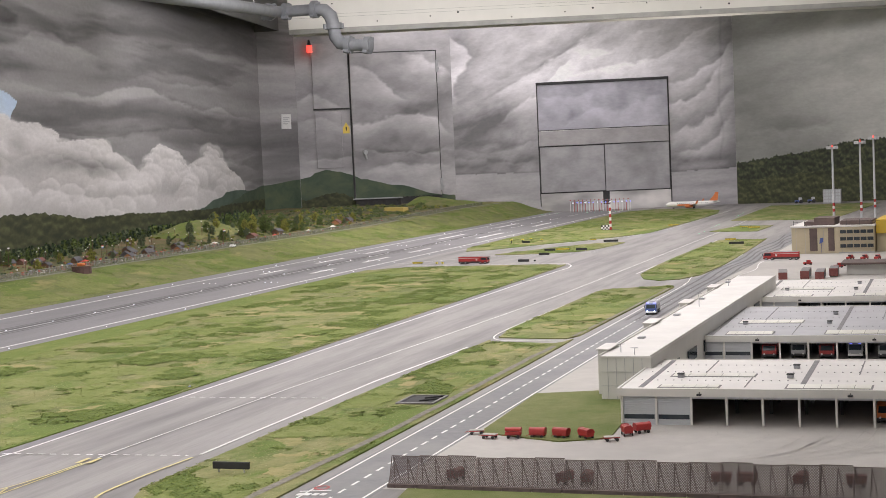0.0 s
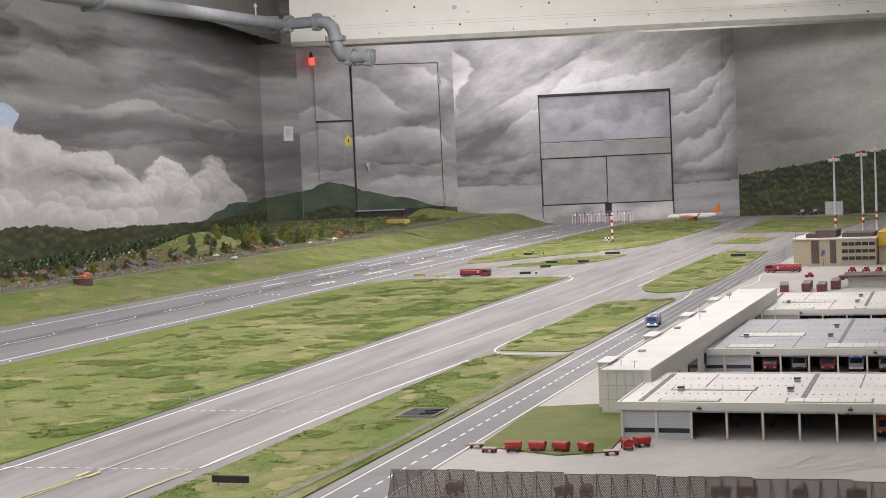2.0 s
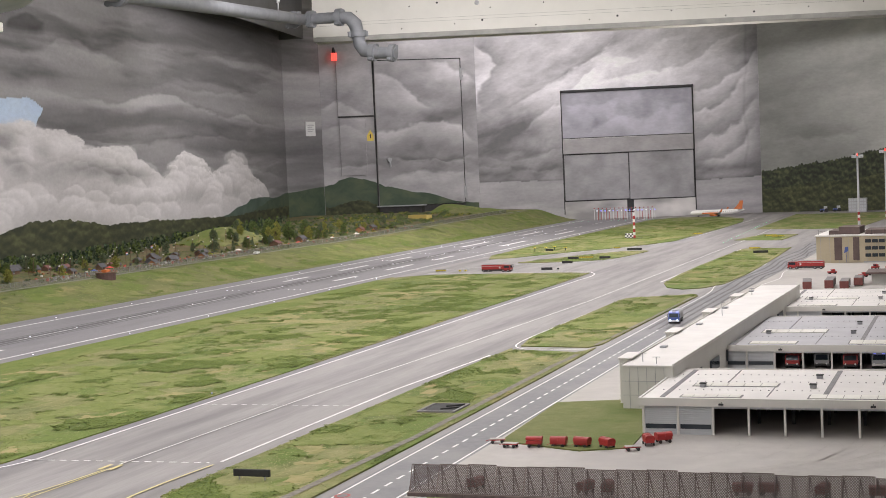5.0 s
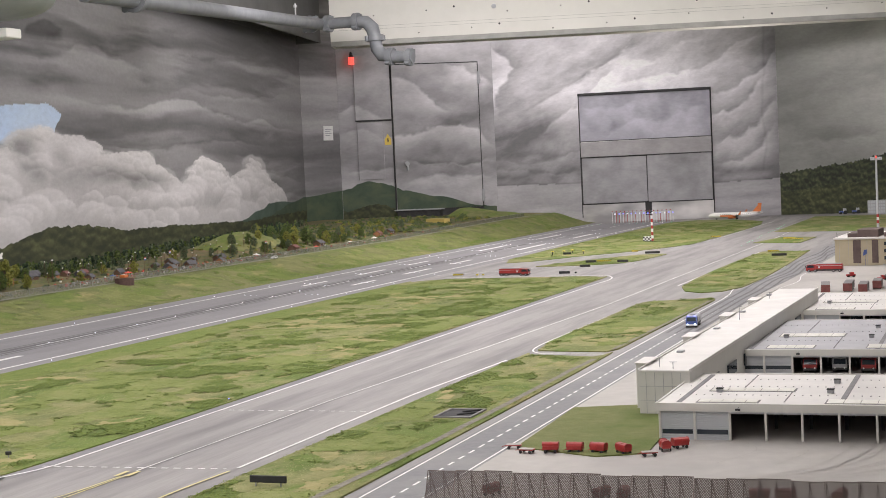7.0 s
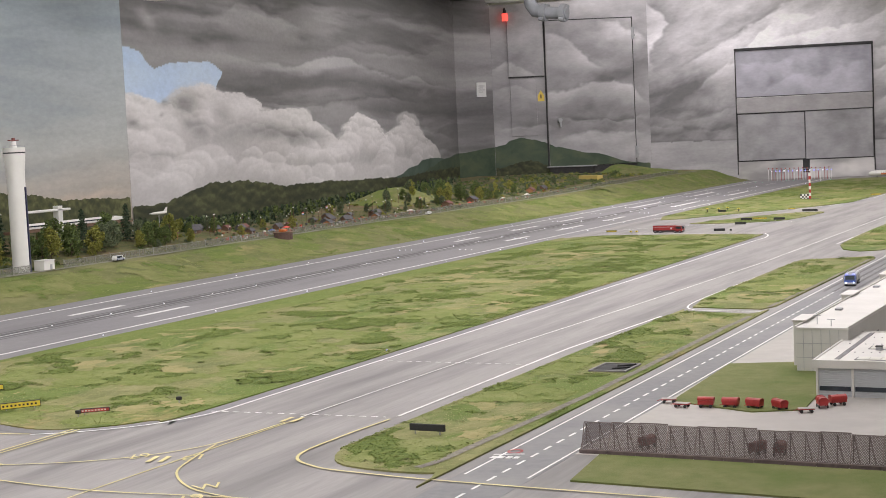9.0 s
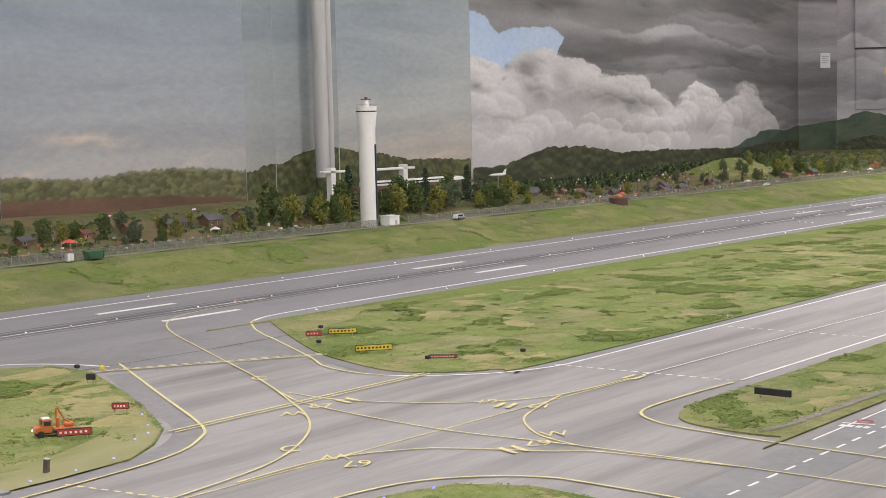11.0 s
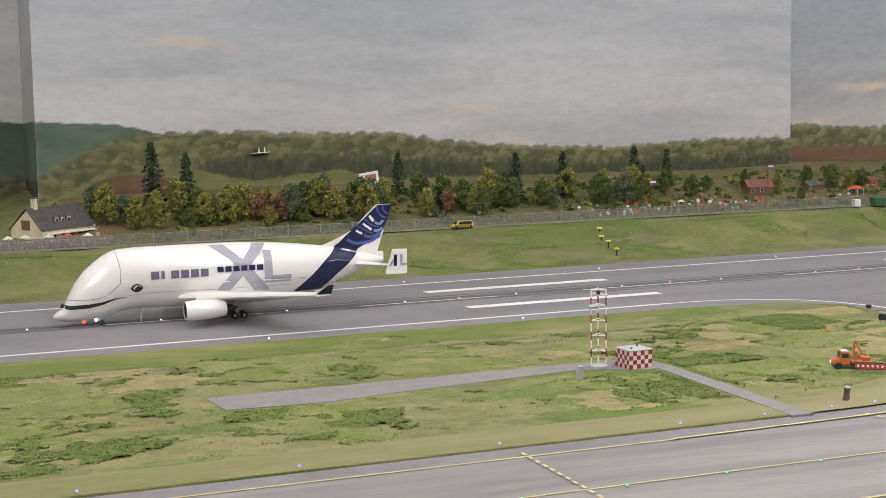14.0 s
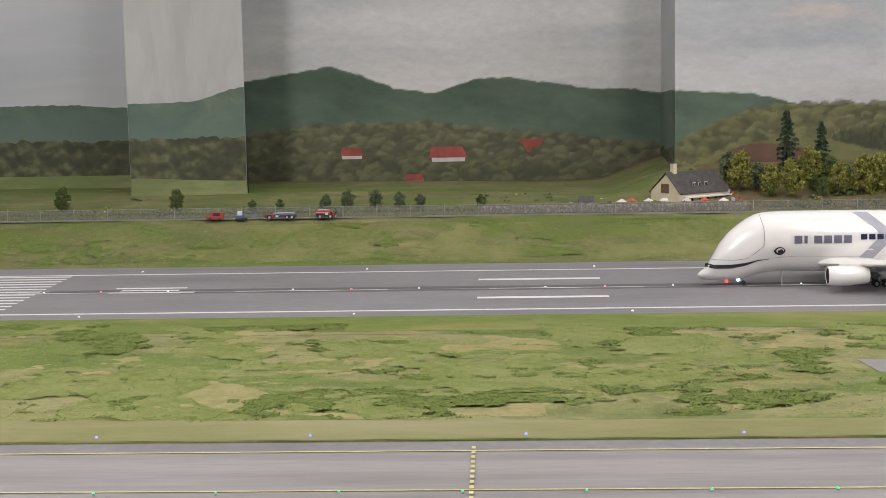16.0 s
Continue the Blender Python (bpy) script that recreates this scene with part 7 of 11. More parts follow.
hull = part("fuselage", bm, M["hull"], plane, smooth=70)


def decal(name, edge0, edge1, material, parent, label="", off=0.0014, nu=2, nv=10, sides=(1, -1), x=None):
    """A painted patch on the hull between two edges, each a line of (y, z) points."""
    def along(e, t):
        t *= len(e) - 1
        i = min(int(t), len(e) - 2)
        return [e[i][k] + (e[i + 1][k] - e[i][k]) * (t - i) for k in (0, 1)]
    for side in sides:
        bm, g = bmesh.new(), []
        for v in range(nv + 1):
            p, q = along(edge0, v / nv), along(edge1, v / nv)
            row = []
            for u in range(nu + 1):
                y, z = p[0] + (q[0] - p[0]) * u / nu, p[1] + (q[1] - p[1]) * u / nu
                row.append(bm.verts.new((side * ((hull_x(y, z) if x is None else x) + off), y, z)))
            g.append(row)
        for a, b in zip(g, g[1:]):
            for i in range(nu):
                bm.faces.new((a[i], a[i + 1], b[i + 1], b[i]) if side < 0 else (a[i + 1], a[i], b[i], b[i + 1]))
        ob = part(name, bm, material, parent, label)
    return ob


decal("tail_band", [(0.434, 0.048), (0.47, 0.078), (0.505, 0.112), (0.548, 0.147)], [(0.499, 0.0475), (0.535, 0.08), (0.56, 0.10), (0.597, 0.1345)], M["navy"], hull, "navy band round the tail", nu=4, nv=24)
decal("tail_band_swoosh", [(0.512, 0.1105), (0.53, 0.1125), (0.566, 0.1085)], [(0.512, 0.1093), (0.53, 0.1108), (0.566, 0.1075)], M["hull_grey"], hull, "thin curved stripe", off=0.0022)
# crossed grey livery bands
decal("livery_band", [(0.252, 0.1575), (0.292, 0.128), (0.345, 0.057)], [(0.284, 0.1575), (0.322, 0.125), (0.380, 0.057)], M["hull_grey"], hull, "grey diagonal livery band", nu=3, nv=18)
decal("livery_band", [(0.348, 0.1575), (0.318, 0.125), (0.258, 0.058)], [(0.377, 0.1555), (0.344, 0.122), (0.289, 0.057)], M["hull_grey"], hull, "grey diagonal livery band", nu=3, nv=18, off=0.0018)
decal("livery_band", [(0.366, 0.1425), (0.366, 0.073)], [(0.384, 0.1425), (0.384, 0.073)], M["hull_grey"], hull, "grey upright livery band", nu=2, nv=12, off=0.0016)
decal("livery_band", [(0.384, 0.0885), (0.426, 0.0885)], [(0.384, 0.073), (0.426, 0.073)], M["hull_grey"], hull, "grey foot of the livery band", nu=3, nv=6, off=0.0016)
# the two names as plain blocks
M["name_grey"] = mat("slate_violet_paint", (0.125, 0.12, 0.175), (0.145, 0.14, 0.195), 20, 0.35)
for k in range(6):
    y0 = 0.124 + 0.0208 * k
    w_ = 0.0165 if k != 1 else 0.007
    decal("name_bar", [(y0, 0.0955), (y0, 0.1120)], [(y0 + w_, 0.0955), (y0 + w_, 0.1120)], M["name_grey"], hull, "slate violet block in place of a letter", off=0.0016, nu=3, nv=4, sides=(1,))
    y0 = 0.2635 + 0.0172 * k
    decal("name_bar", [(y0, 0.1025), (y0, 0.1140)], [(y0 + 0.0132, 0.1025), (y0 + 0.0132, 0.1140)], M["navy"], hull, "navy block in place of a letter", off=0.0024, nu=3, nv=4, sides=(1,))
# eye, smile, seams, cockpit band
for side in (1, -1):
    bm = bmesh.new()
    for y, z, ry, rz, mi, off in ((0.094, 0.0795, 0.0150, 0.0108, 1, 0.0014), (0.094, 0.0795, 0.0125, 0.0090, 0, 0.0024), (0.0945, 0.0805, 0.0086, 0.0058, 1, 0.0034), (0.0955, 0.0790, 0.0062, 0.0052, 0, 0.0044), (0.0925, 0.0825, 0.0026, 0.0015, 1, 0.0054)):
        ring = [(y + ry * math.copysign(abs(math.cos(t)) ** 1.0, math.cos(t)), z + rz * math.sin(t) * (1 - 0.35 * abs(math.cos(t)) ** 3)) for t in [2 * math.pi * i / 20 for i in range(20)]]
        mid = bm.verts.new((side * (hull_x(y, z) + off), y, z))
        vs = [bm.verts.new((side * (hull_x(a, b) + off), a, b)) for a, b in ring]
        for i in range(20):
            bm.faces.new((mid, vs[i], vs[(i + 1) % 20]) if side < 0 else (mid, vs[(i + 1) % 20], vs[i])).material_index = mi
    part("painted_eye", bm, [M["black"], M["hull"]], hull, "painted whale eye")
decal("smile_band", [(-0.056, 0.0495), (-0.04, 0.0485), (-0.005, 0.0495), (0.025, 0.0535), (0.05, 0.0600), (0.073, 0.0615)], [(-0.058, 0.0425), (-0.04, 0.0400), (-0.005, 0.0410), (0.025, 0.0475), (0.05, 0.0575), (0.073, 0.0608)], M["black"], hull, "black curved smile band over the cockpit", nv=20)
M["seam"] = mat("panel_seam", (0.22, 0.22, 0.23), (0.28, 0.28, 0.28), 30, 0.5)
decal("visor_seam", [(0.055, 0.155), (0.0605, 0.124), (0.0595, 0.091), (0.044, 0.077), (0.026, 0.064)], [(0.0562, 0.155), (0.0618, 0.124), (0.0608, 0.0905), (0.045, 0.0762), (0.0265, 0.063)], M["seam"], hull, "nose door seam", nv=26, nu=1)
decal("visor_seam", [(-0.048, 0.0598), (0.0, 0.0605), (0.026, 0.0632)], [(-0.048, 0.0587), (0.0, 0.0594), (0.026, 0.0622)], M["seam"], hull, nv=12, nu=1)
decal("belly_line", [(0.07, 0.0635), (0.13, 0.068), (0.25, 0.066), (0.43, 0.066)], [(0.07, 0.0627), (0.13, 0.0672), (0.25, 0.0652), (0.43, 0.0652)], M["hull_grey"], hull, nv=24, nu=1)
decal("cargo_mark", [(0.445, 0.079), (0.462, 0.0795)], [(0.445, 0.0775), (0.462, 0.078)], M["hull_grey"], hull, nu=1, nv=3)


def wing(name, le0, te0, le1, te1, thick, material, parent, label=""):
    """A tapered wing from root edges to tip edges; each edge is (x, y, z)."""
    prof = [(0, 0), (0.03, 0.32), (0.12, 0.62), (0.32, 0.8), (0.6, 0.55), (1, 0.06), (1, -0.06), (0.6, -0.22), (0.3, -0.36), (0.1, -0.34), (0.02, -0.2)]
    bm = bmesh.new()
    rings = []
    for k in range(9):
        t = k / 8
        le, te = Vector(le0).lerp(Vector(le1), t), Vector(te0).lerp(Vector(te1), t)
        th = thick * (1 - 0.65 * t)
        rings.append([le.lerp(te, u) + Vector((0, 0, v * th)) for u, v in prof])
    loft(bm, rings)
    bmesh.ops.recalc_face_normals(bm, faces=bm.faces)
    return part(name, bm, material, parent, label, smooth=45)


for sd in (1, -1):
    wg = wing("wing", (sd * 0.03, 0.175, 0.050), (sd * 0.03, 0.36, 0.043), (sd * 0.345, 0.392, 0.082), (sd * 0.345, 0.425, 0.081), 0.020, M["hull"], plane)
    wing("winglet", (sd * 0.344, 0.394, 0.083), (sd * 0.344, 0.425, 0.081), (sd * 0.356, 0.416, 0.101), (sd * 0.356, 0.428, 0.101), 0.004, M["navy"], wg, "navy winglet")
    wing("tailplane", (sd * 0.012, 0.572, 0.098), (sd * 0.012, 0.632, 0.098), (sd * 0.103, 0.628, 0.101), (sd * 0.103, 0.655, 0.101), 0.007, M["hull"], plane)
    bm = bmesh.new()
    pts = [(0.638, 0.1365), (0.671, 0.1355), (0.671, 0.083), (0.668, 0.0812), (0.623, 0.0818), (0.6215, 0.085), (0.625, 0.097), (0.632, 0.115)]
    for x in (0.1025, 0.1055):
        f = bm.faces.new([bm.verts.new((sd * x, y, z)) for y, z in pts])
    vs = list(bm.verts)
    for i in range(8):
        bm.faces.new((vs[i], vs[(i + 1) % 8], vs[8 + (i + 1) % 8], vs[8 + i]))
    bmesh.ops.recalc_face_normals(bm, faces=bm.faces)
    fin2 = part("end_fin", bm, M["hull"], plane)
    for e0, e1, mm in ((((0.628, 0.099), (0.645, 0.124)), ((0.6345, 0.099), (0.651, 0.124)), "hull_grey"), (((0.641, 0.124), (0.640, 0.099)), ((0.648, 0.124), (0.647, 0.099)), "navy"), (((0.655, 0.124), (0.655, 0.099)), ((0.6605, 0.124), (0.6605, 0.099)), "hull_grey"), (((0.6605, 0.1045), (0.670, 0.1045)), ((0.6605, 0.099), (0.670, 0.099)), "hull_grey")):
        decal("fin_mark", list(e0), list(e1), M[mm], fin2, off=0.0006, nu=1, nv=1, sides=(sd,), x=0.1055)
    # engine
    eng = thing("engine", None)
    eng.parent = plane
    bm = bmesh.new()
    ex, ez = sd * 0.128, 0.0365
    prof = [(0.178, 0.0165), (0.177, 0.0185), (0.180, 0.0200), (0.195, 0.0212), (0.225, 0.0208), (0.250, 0.0178), (0.262, 0.0152), (0.262, 0.0140)]
    loft(bm, [[(ex + r * math.cos(t), y, ez + r * math.sin(t)) for t in [2 * math.pi * i / 24 for i in range(24)]] for y, r in prof], caps=False)
    loft(bm, [[(ex + r * math.cos(t), y, ez + r * math.sin(t)) for t in [2 * math.pi * i / 24 for i in range(24)]] for y, r in ((0.178, 0.0165), (0.192, 0.0155), (0.192, 0.001))], caps=False, mi=1)
    loft(bm, [[(ex + r * math.cos(t), y, ez + r * math.sin(t)) for t in [2 * math.pi * i / 16 for i in range(16)]] for y, r in ((0.255, 0.010), (0.275, 0.007), (0.288, 0.001))], caps=False, mi=1)
    loft(bm, [[(ex + r * math.cos(t), y, ez + r * math.sin(t)) for t in [2 * math.pi * i / 24 for i in range(24)]] for y, r in ((0.262, 0.0140), (0.258, 0.009))], caps=False, mi=1)
    bmesh.ops.recalc_face_normals(bm, faces=bm.faces)
    part("nacelle", bm, [M["hull"], M["gap"]], eng, smooth=50)
    bm = bmesh.new()
    for k in range(16):
        a = 2 * math.pi * k / 16
        c, s = math.cos(a), math.sin(a)
        v = [bm.verts.new((ex + c * r - s * w, y, ez + s * r + c * w)) for r, w, y in ((0.004, -0.001, 0.186), (0.0155, -0.002, 0.189), (0.0155, 0.002, 0.186), (0.004, 0.001, 0.184))]
        bm.faces.new(v)
    cyl(bm, (ex, 0.191, ez), (ex, 0.181, ez), 0.0045, 0.0005, n=12)
    part("fan", bm, M["grey"], eng, "grey fan blades")
    bm = bmesh.new()
    box(bm, ex - 0.002, ex + 0.002, 0.20, 0.262, 0.052, 0.062, 0.001)
    part("pylon", bm, M["hull"], eng)
    # main gear
    gear = thing("main_gear", None)
    gear.parent = plane
    gx = sd * 0.045
    bm = bmesh.new()
    cyl(bm, (gx, 0.305, 0.006), (gx, 0.30, 0.05), 0.0028, n=8)
    cyl(bm, (gx, 0.298, 0.0075), (gx, 0.318, 0.0075), 0.0022, n=8)
    cyl(bm, (gx, 0.305, 0.02), (gx * 0.6, 0.30, 0.045), 0.0016, n=6)
    part("leg", bm, M["grey"], gear)
    for yy in (0.298, 0.318):
        for dx in (-0.0065, 0.0065):
            bm = bmesh.new()
            loft(bm, [[(gx + dx + w, yy + r * math.cos(t), 0.0075 + r * math.sin(t)) for t in [2 * math.pi * i / 18 for i in range(18)]] for w, r in ((-0.0035, 0.004), (-0.0035, 0.0065), (-0.002, 0.0075), (0.002, 0.0075), (0.0035, 0.0065), (0.0035, 0.004))])
            bmesh.ops.recalc_face_normals(bm, faces=bm.faces)
            part("tyre", bm, M["black"], gear, smooth=40)
            bm = bmesh.new()
            cyl(bm, (gx + dx - 0.0037, yy, 0.0075), (gx + dx + 0.0037, yy, 0.0075), 0.0036, n=14)
            part("hub", bm, M["pipe"], gear, "pale wheel hub")
# the tall fin with its navy band and white strokes
bm = bmesh.new()
fp = [(0.505, 0.1395), (0.545, 0.154), (0.582, 0.172), (0.606, 0.196), (0.635, 0.224), (0.642, 0.2265), (0.673, 0.226), (0.669, 0.210), (0.648, 0.154), (0.636, 0.118), (0.60, 0.12)]
for x, in ((0.0036,), (-0.0036,)):
    bm.faces.new([bm.verts.new((x * (0.25 if i in (0, 4, 5, 6, 7) else 1), y, z)) for i, (y, z) in enumerate(fp)])
vs = list(bm.verts)
for i in range(len(fp)):
    bm.faces.new((vs[i], vs[(i + 1) % len(fp)], vs[len(fp) + (i + 1) % len(fp)], vs[len(fp) + i]))
bmesh.ops.recalc_face_normals(bm, faces=bm.faces)
tail = part("tail_fin", bm, M["hull"], plane)
decal("fin_band", [(0.534, 0.134), (0.566, 0.162), (0.606, 0.196), (0.640, 0.2255)], [(0.580, 0.124), (0.650, 0.163), (0.667, 0.206), (0.673, 0.2255)], M["navy"], tail, "navy band on the fin", x=0.0036, off=0.0012, nu=4, nv=10)
M["fin_blue"] = mat("mid_blue_paint", (0.06, 0.10, 0.30), (0.08, 0.12, 0.34), 20, 0.35)
ARCS = (([(0.566, 0.152), (0.580, 0.1445), (0.596, 0.142), (0.622, 0.146), (0.645, 0.158)], 0.0065, "fin_blue"),
        ([(0.588, 0.1705), (0.602, 0.1625)], 0.0048, "hull"), ([(0.606, 0.1600), (0.622, 0.1545), (0.646, 0.164)], 0.0055, "fin_blue"),
        ([(0.6045, 0.1850), (0.624, 0.1708)], 0.0052, "hull"), ([(0.629, 0.1685), (0.640, 0.1685), (0.650, 0.1735)], 0.0055, "fin_pale"),
        ([(0.6195, 0.2020), (0.6295, 0.1895)], 0.0062, "hull"), ([(0.632, 0.1870), (0.642, 0.1830), (0.652, 0.190)], 0.0055, "fin_pale"),
        ([(0.638, 0.2235), (0.640, 0.210), (0.650, 0.1990), (0.658, 0.1965)], 0.0040, "fin_blue"), ([(0.652, 0.2245), (0.652, 0.214), (0.663, 0.2045)], 0.0035, "fin_blue"), ([(0.592, 0.180), (0.606, 0.1725), (0.626, 0.1625)], 0.0028, "fin_blue"), ([(0.607, 0.197), (0.622, 0.183), (0.640, 0.176)], 0.0028, "fin_blue"))
M["fin_pale"] = mat("pale_blue_paint", (0.22, 0.27, 0.48), (0.26, 0.31, 0.52), 20, 0.35)
for k, (line, w, mm) in enumerate(ARCS):
    pts = smooth_path(line, 5) if len(line) > 2 else line
    e0, e1 = [], []
    for i, p in enumerate(pts):
        a, b = Vector(pts[max(0, i - 1)]), Vector(pts[min(len(pts) - 1, i + 1)])
        n = Vector((-(b - a).y, (b - a).x)).normalized() * w * 0.5
        e0.append((p[0] - n.x, p[1] - n.y))
        e1.append((p[0] + n.x, p[1] + n.y))
    decal("fin_stroke", e0, e1, M[mm], tail, "curved stroke painted on the fin", x=0.0036, off=0.0016 + 0.0001 * k, nu=1, nv=len(e0) - 1)
bm = bmesh.new()
box(bm, -0.003, 0.003, 0.618, 0.652, 0.098, 0.121, 0.001)
part("tail_cone", bm, M["hull"], plane)
# nose gear, guide pin, lamps
ng = thing("nose_gear", None)
ng.parent = plane
bm = bmesh.new()
cyl(bm, (0, 0.024, 0.005), (0, 0.016, 0.018), 0.0022, n=8)
part("leg", bm, M["pipe"], ng)
for dx in (-0.004, 0.004):
    bm = bmesh.new()
    cyl(bm, (dx - 0.0022, 0.025, 0.0052), (dx + 0.0022, 0.025, 0.0052), 0.0052, n=16)
    part("tyre", bm, M["black"], ng)
bm = bmesh.new()
cyl(bm, (0, 0.108, 0.0), (0, 0.107, 0.034), 0.0019, n=8)
part("guide_pin", bm, M["grey"], plane, "grey steel guide pin in the runway slot")
M["blue_glow"] = mat("white_blue_glow", (0.55, 0.7, 1.0), None, rough=0.3, emit=6)
bm = bmesh.new()
cyl(bm, (0.006, 0.014, 0.013), (0.008, 0.012, 0.013), 0.0034, n=10)
part("landing_lamp", bm, M["blue_glow"], ng, "glowing landing lamp")
bm = bmesh.new()
cyl(bm, (0.006, -0.012, 0.0075), (0.006, -0.012, 0.0125), 0.0035, n=10)
part("beacon", bm, M["red_glow"], plane, "glowing red beacon")

# ---- the halls beside the apron ----


def skylight(bm, x0, x1, y0, y1, z, n):
    for k in range(n):
        w = (x1 - x0) / n
        box(bm, x0 + k * w + 0.001, x0 + (k + 1) * w - 0.001, y0, y1, z, z + 0.0025)


def shed(x0, x1, y0, y1, h, roof, label, bays, closed, group="vehicle halls"):
    ob = thing("vehicle_hall", pose(0, 0, 0), label, "hall", group)
    bm = bmesh.new()
    box(bm, x0 - 0.004, x1, y0 - 0.004, y1, h - 0.004, h + 0.001, 0.0008)
    r = part("roof", bm, roof, ob)
    bm = bmesh.new()
    box(bm, x0 - 0.006, x1, y0 - 0.006, y0 - 0.002, h - 0.012, h + 0.003)
    box(bm, x0 - 0.006, x0 - 0.002, y0 - 0.002, y1, h - 0.012, h + 0.003)
    box(bm, x0 - 0.002, x1, y1 - 0.003, y1 + 0.001, h - 0.006, h + 0.003)
    part("fascia", bm, M["hangar_wall"], ob)
    bm = bmesh.new()
    box(bm, x0, x1, y1 - 0.004, y1 - 0.002, 0, h - 0.004)
    part("back_wall", bm, M["hangar_wall"], ob)
    bm = bmesh.new()
    box(bm, x0, x0 + 0.002, y0, y1 - 0.004, 0, h - 0.004)
    part("side_wall", bm, M["hangar_wall"], ob)
    for i, x in enumerate(bays):
        bm = bmesh.new()
        box(bm, x - 0.0022, x + 0.0022, y0 - 0.003, y0 + 0.001, 0, h - 0.011, 0.0005)
        part("post", bm, M["hangar_wall"], ob)
    # inner posts carry the hall's shade in their near-black colour
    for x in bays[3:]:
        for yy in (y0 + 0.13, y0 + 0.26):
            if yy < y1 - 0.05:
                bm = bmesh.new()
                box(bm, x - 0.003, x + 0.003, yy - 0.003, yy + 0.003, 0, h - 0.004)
                part("inner_post", bm, M["dark"], ob, "inner post coloured dark as interior shade")
    for i in range(closed):
        bm = bmesh.new()
        n, top_ = 28, h - 0.012
        strip = [(bm.verts.new((bays[i] + 0.0022, y0 - 0.0004 + 0.00035 * (k % 2), top_ * k / n)), bm.verts.new((bays[i + 1] - 0.0022, y0 - 0.0004 + 0.00035 * (k % 2), top_ * k / n))) for k in range(n + 1)]
        for (a, b), (c, d) in zip(strip, strip[1:]):
            bm.faces.new((a, b, d, c))
        sh = part("shutter", bm, M["shutter"], ob, "closed grey roller shutter")
        bm = bmesh.new()
        box(bm, bays[i] + 0.004, bays[i + 1] - 0.004, y0 - 0.0014, y0 - 0.0004, 0.011, 0.0195)
        part("window_strip", bm, M["glass"], sh, "dark window strip")
    # joints, skylights, small vents and lamps on the roof
    depth = y1 - y0
    for k, x in enumerate(np.arange(x0 + 0.03, x1 - 0.05, 0.0985)):
        wide = 0.010 if k % 3 == 0 else 0.0022
        a, b = ((0.02, depth - 0.012) if k % 3 == 0 else (0.5 * depth, depth - 0.012) if k % 3 == 1 else (0.03, 0.42 * depth))
        bm = bmesh.new()
        box(bm, x, x + wide, y0 + a, y0 + b, h + 0.001, h + 0.0018)
        part("roof_joint", bm, M["roof_joint"], r, "dark sealed roof joint")
    for k, x in enumerate(np.arange(x0 + 0.07, x1 - 0.2, 0.235)):
        for v0, v1, wd in ((0.05, 0.16, 0.15), ) if k % 2 else ((0.05, 0.13, 0.11), (0.40, 0.50, 0.16)):
            sk = thing("skylight", None)
            sk.parent = r
            bm = bmesh.new()
            box(bm, x - 0.003, x + wd + 0.003, y0 + v0 * depth - 0.003, y0 + v1 * depth + 0.003, h + 0.001, h + 0.0016)
            part("kerb", bm, M["roof_joint"], sk)
            n = 5
            for q in range(n):
                bm = bmesh.new()
                box(bm, x + wd * q / n + 0.0006, x + wd * (q + 1) / n - 0.0006, y0 + v0 * depth, y0 + v1 * depth, h + 0.0016, h + 0.0026, 0.0003)
                part("pane", bm, M["skylight"], sk, "milky skylight pane")
    for v in (0.28, 0.56, 0.80):
        bm = bmesh.new()
        for x in np.arange(x0 + 0.02, x1 - 0.02, 0.0155):
            cyl(bm, (x, y0 + v * depth, h + 0.001), (x, y0 + v * depth, h + 0.0022), 0.0013, n=6)
        tagged(part("roof_bolts", bm, M["roof_joint"], r), kind="stuff")
    for k, x in enumerate(np.arange(x0 + 0.09, x1 - 0.1, 0.21)):
        for v in (0.36, 0.68)[:1 + k % 2]:
            bm = bmesh.new()
            box(bm, x - 0.006, x + 0.006, y0 + v * depth, y0 + v * depth + 0.012, h + 0.001, h + 0.008, 0.001)
            vt = part("roof_vent", bm, M["grey"], r, "square grey roof vent")
            bm = bmesh.new()
            box(bm, x - 0.007, x + 0.007, y0 + v * depth - 0.001, y0 + v * depth + 0.013, h + 0.008, h + 0.0095, 0.0005)
            part("cap", bm, M["gap"], vt)
    for x in np.arange(x0 + 0.15, x1 - 0.05, 0.27):
        fl = thing("flood_lamp", None)
        fl.parent = ob
        bm = bmesh.new()
        cyl(bm, (x, y0 - 0.006, h - 0.003), (x, y0 - 0.011, h - 0.006), 0.0007, n=5)
        part("arm", bm, M["gap"], fl)
        bm = bmesh.new()
        box(bm, x - 0.0045, x + 0.0045, y0 - 0.015, y0 - 0.010, h - 0.0085, h - 0.005, 0.0006)
        part("head", bm, M["gap"], fl)
    for i in range(closed, len(bays) - 1):
        bm = bmesh.new()
        box(bm, bays[i] + 0.0022, bays[i + 1] - 0.0022, y0 - 0.001, y0 + 0.002, h - 0.0165, h - 0.0125)
        part("shutter_housing", bm, M["shutter"], ob, "rolled-up shutter housing")
    return ob


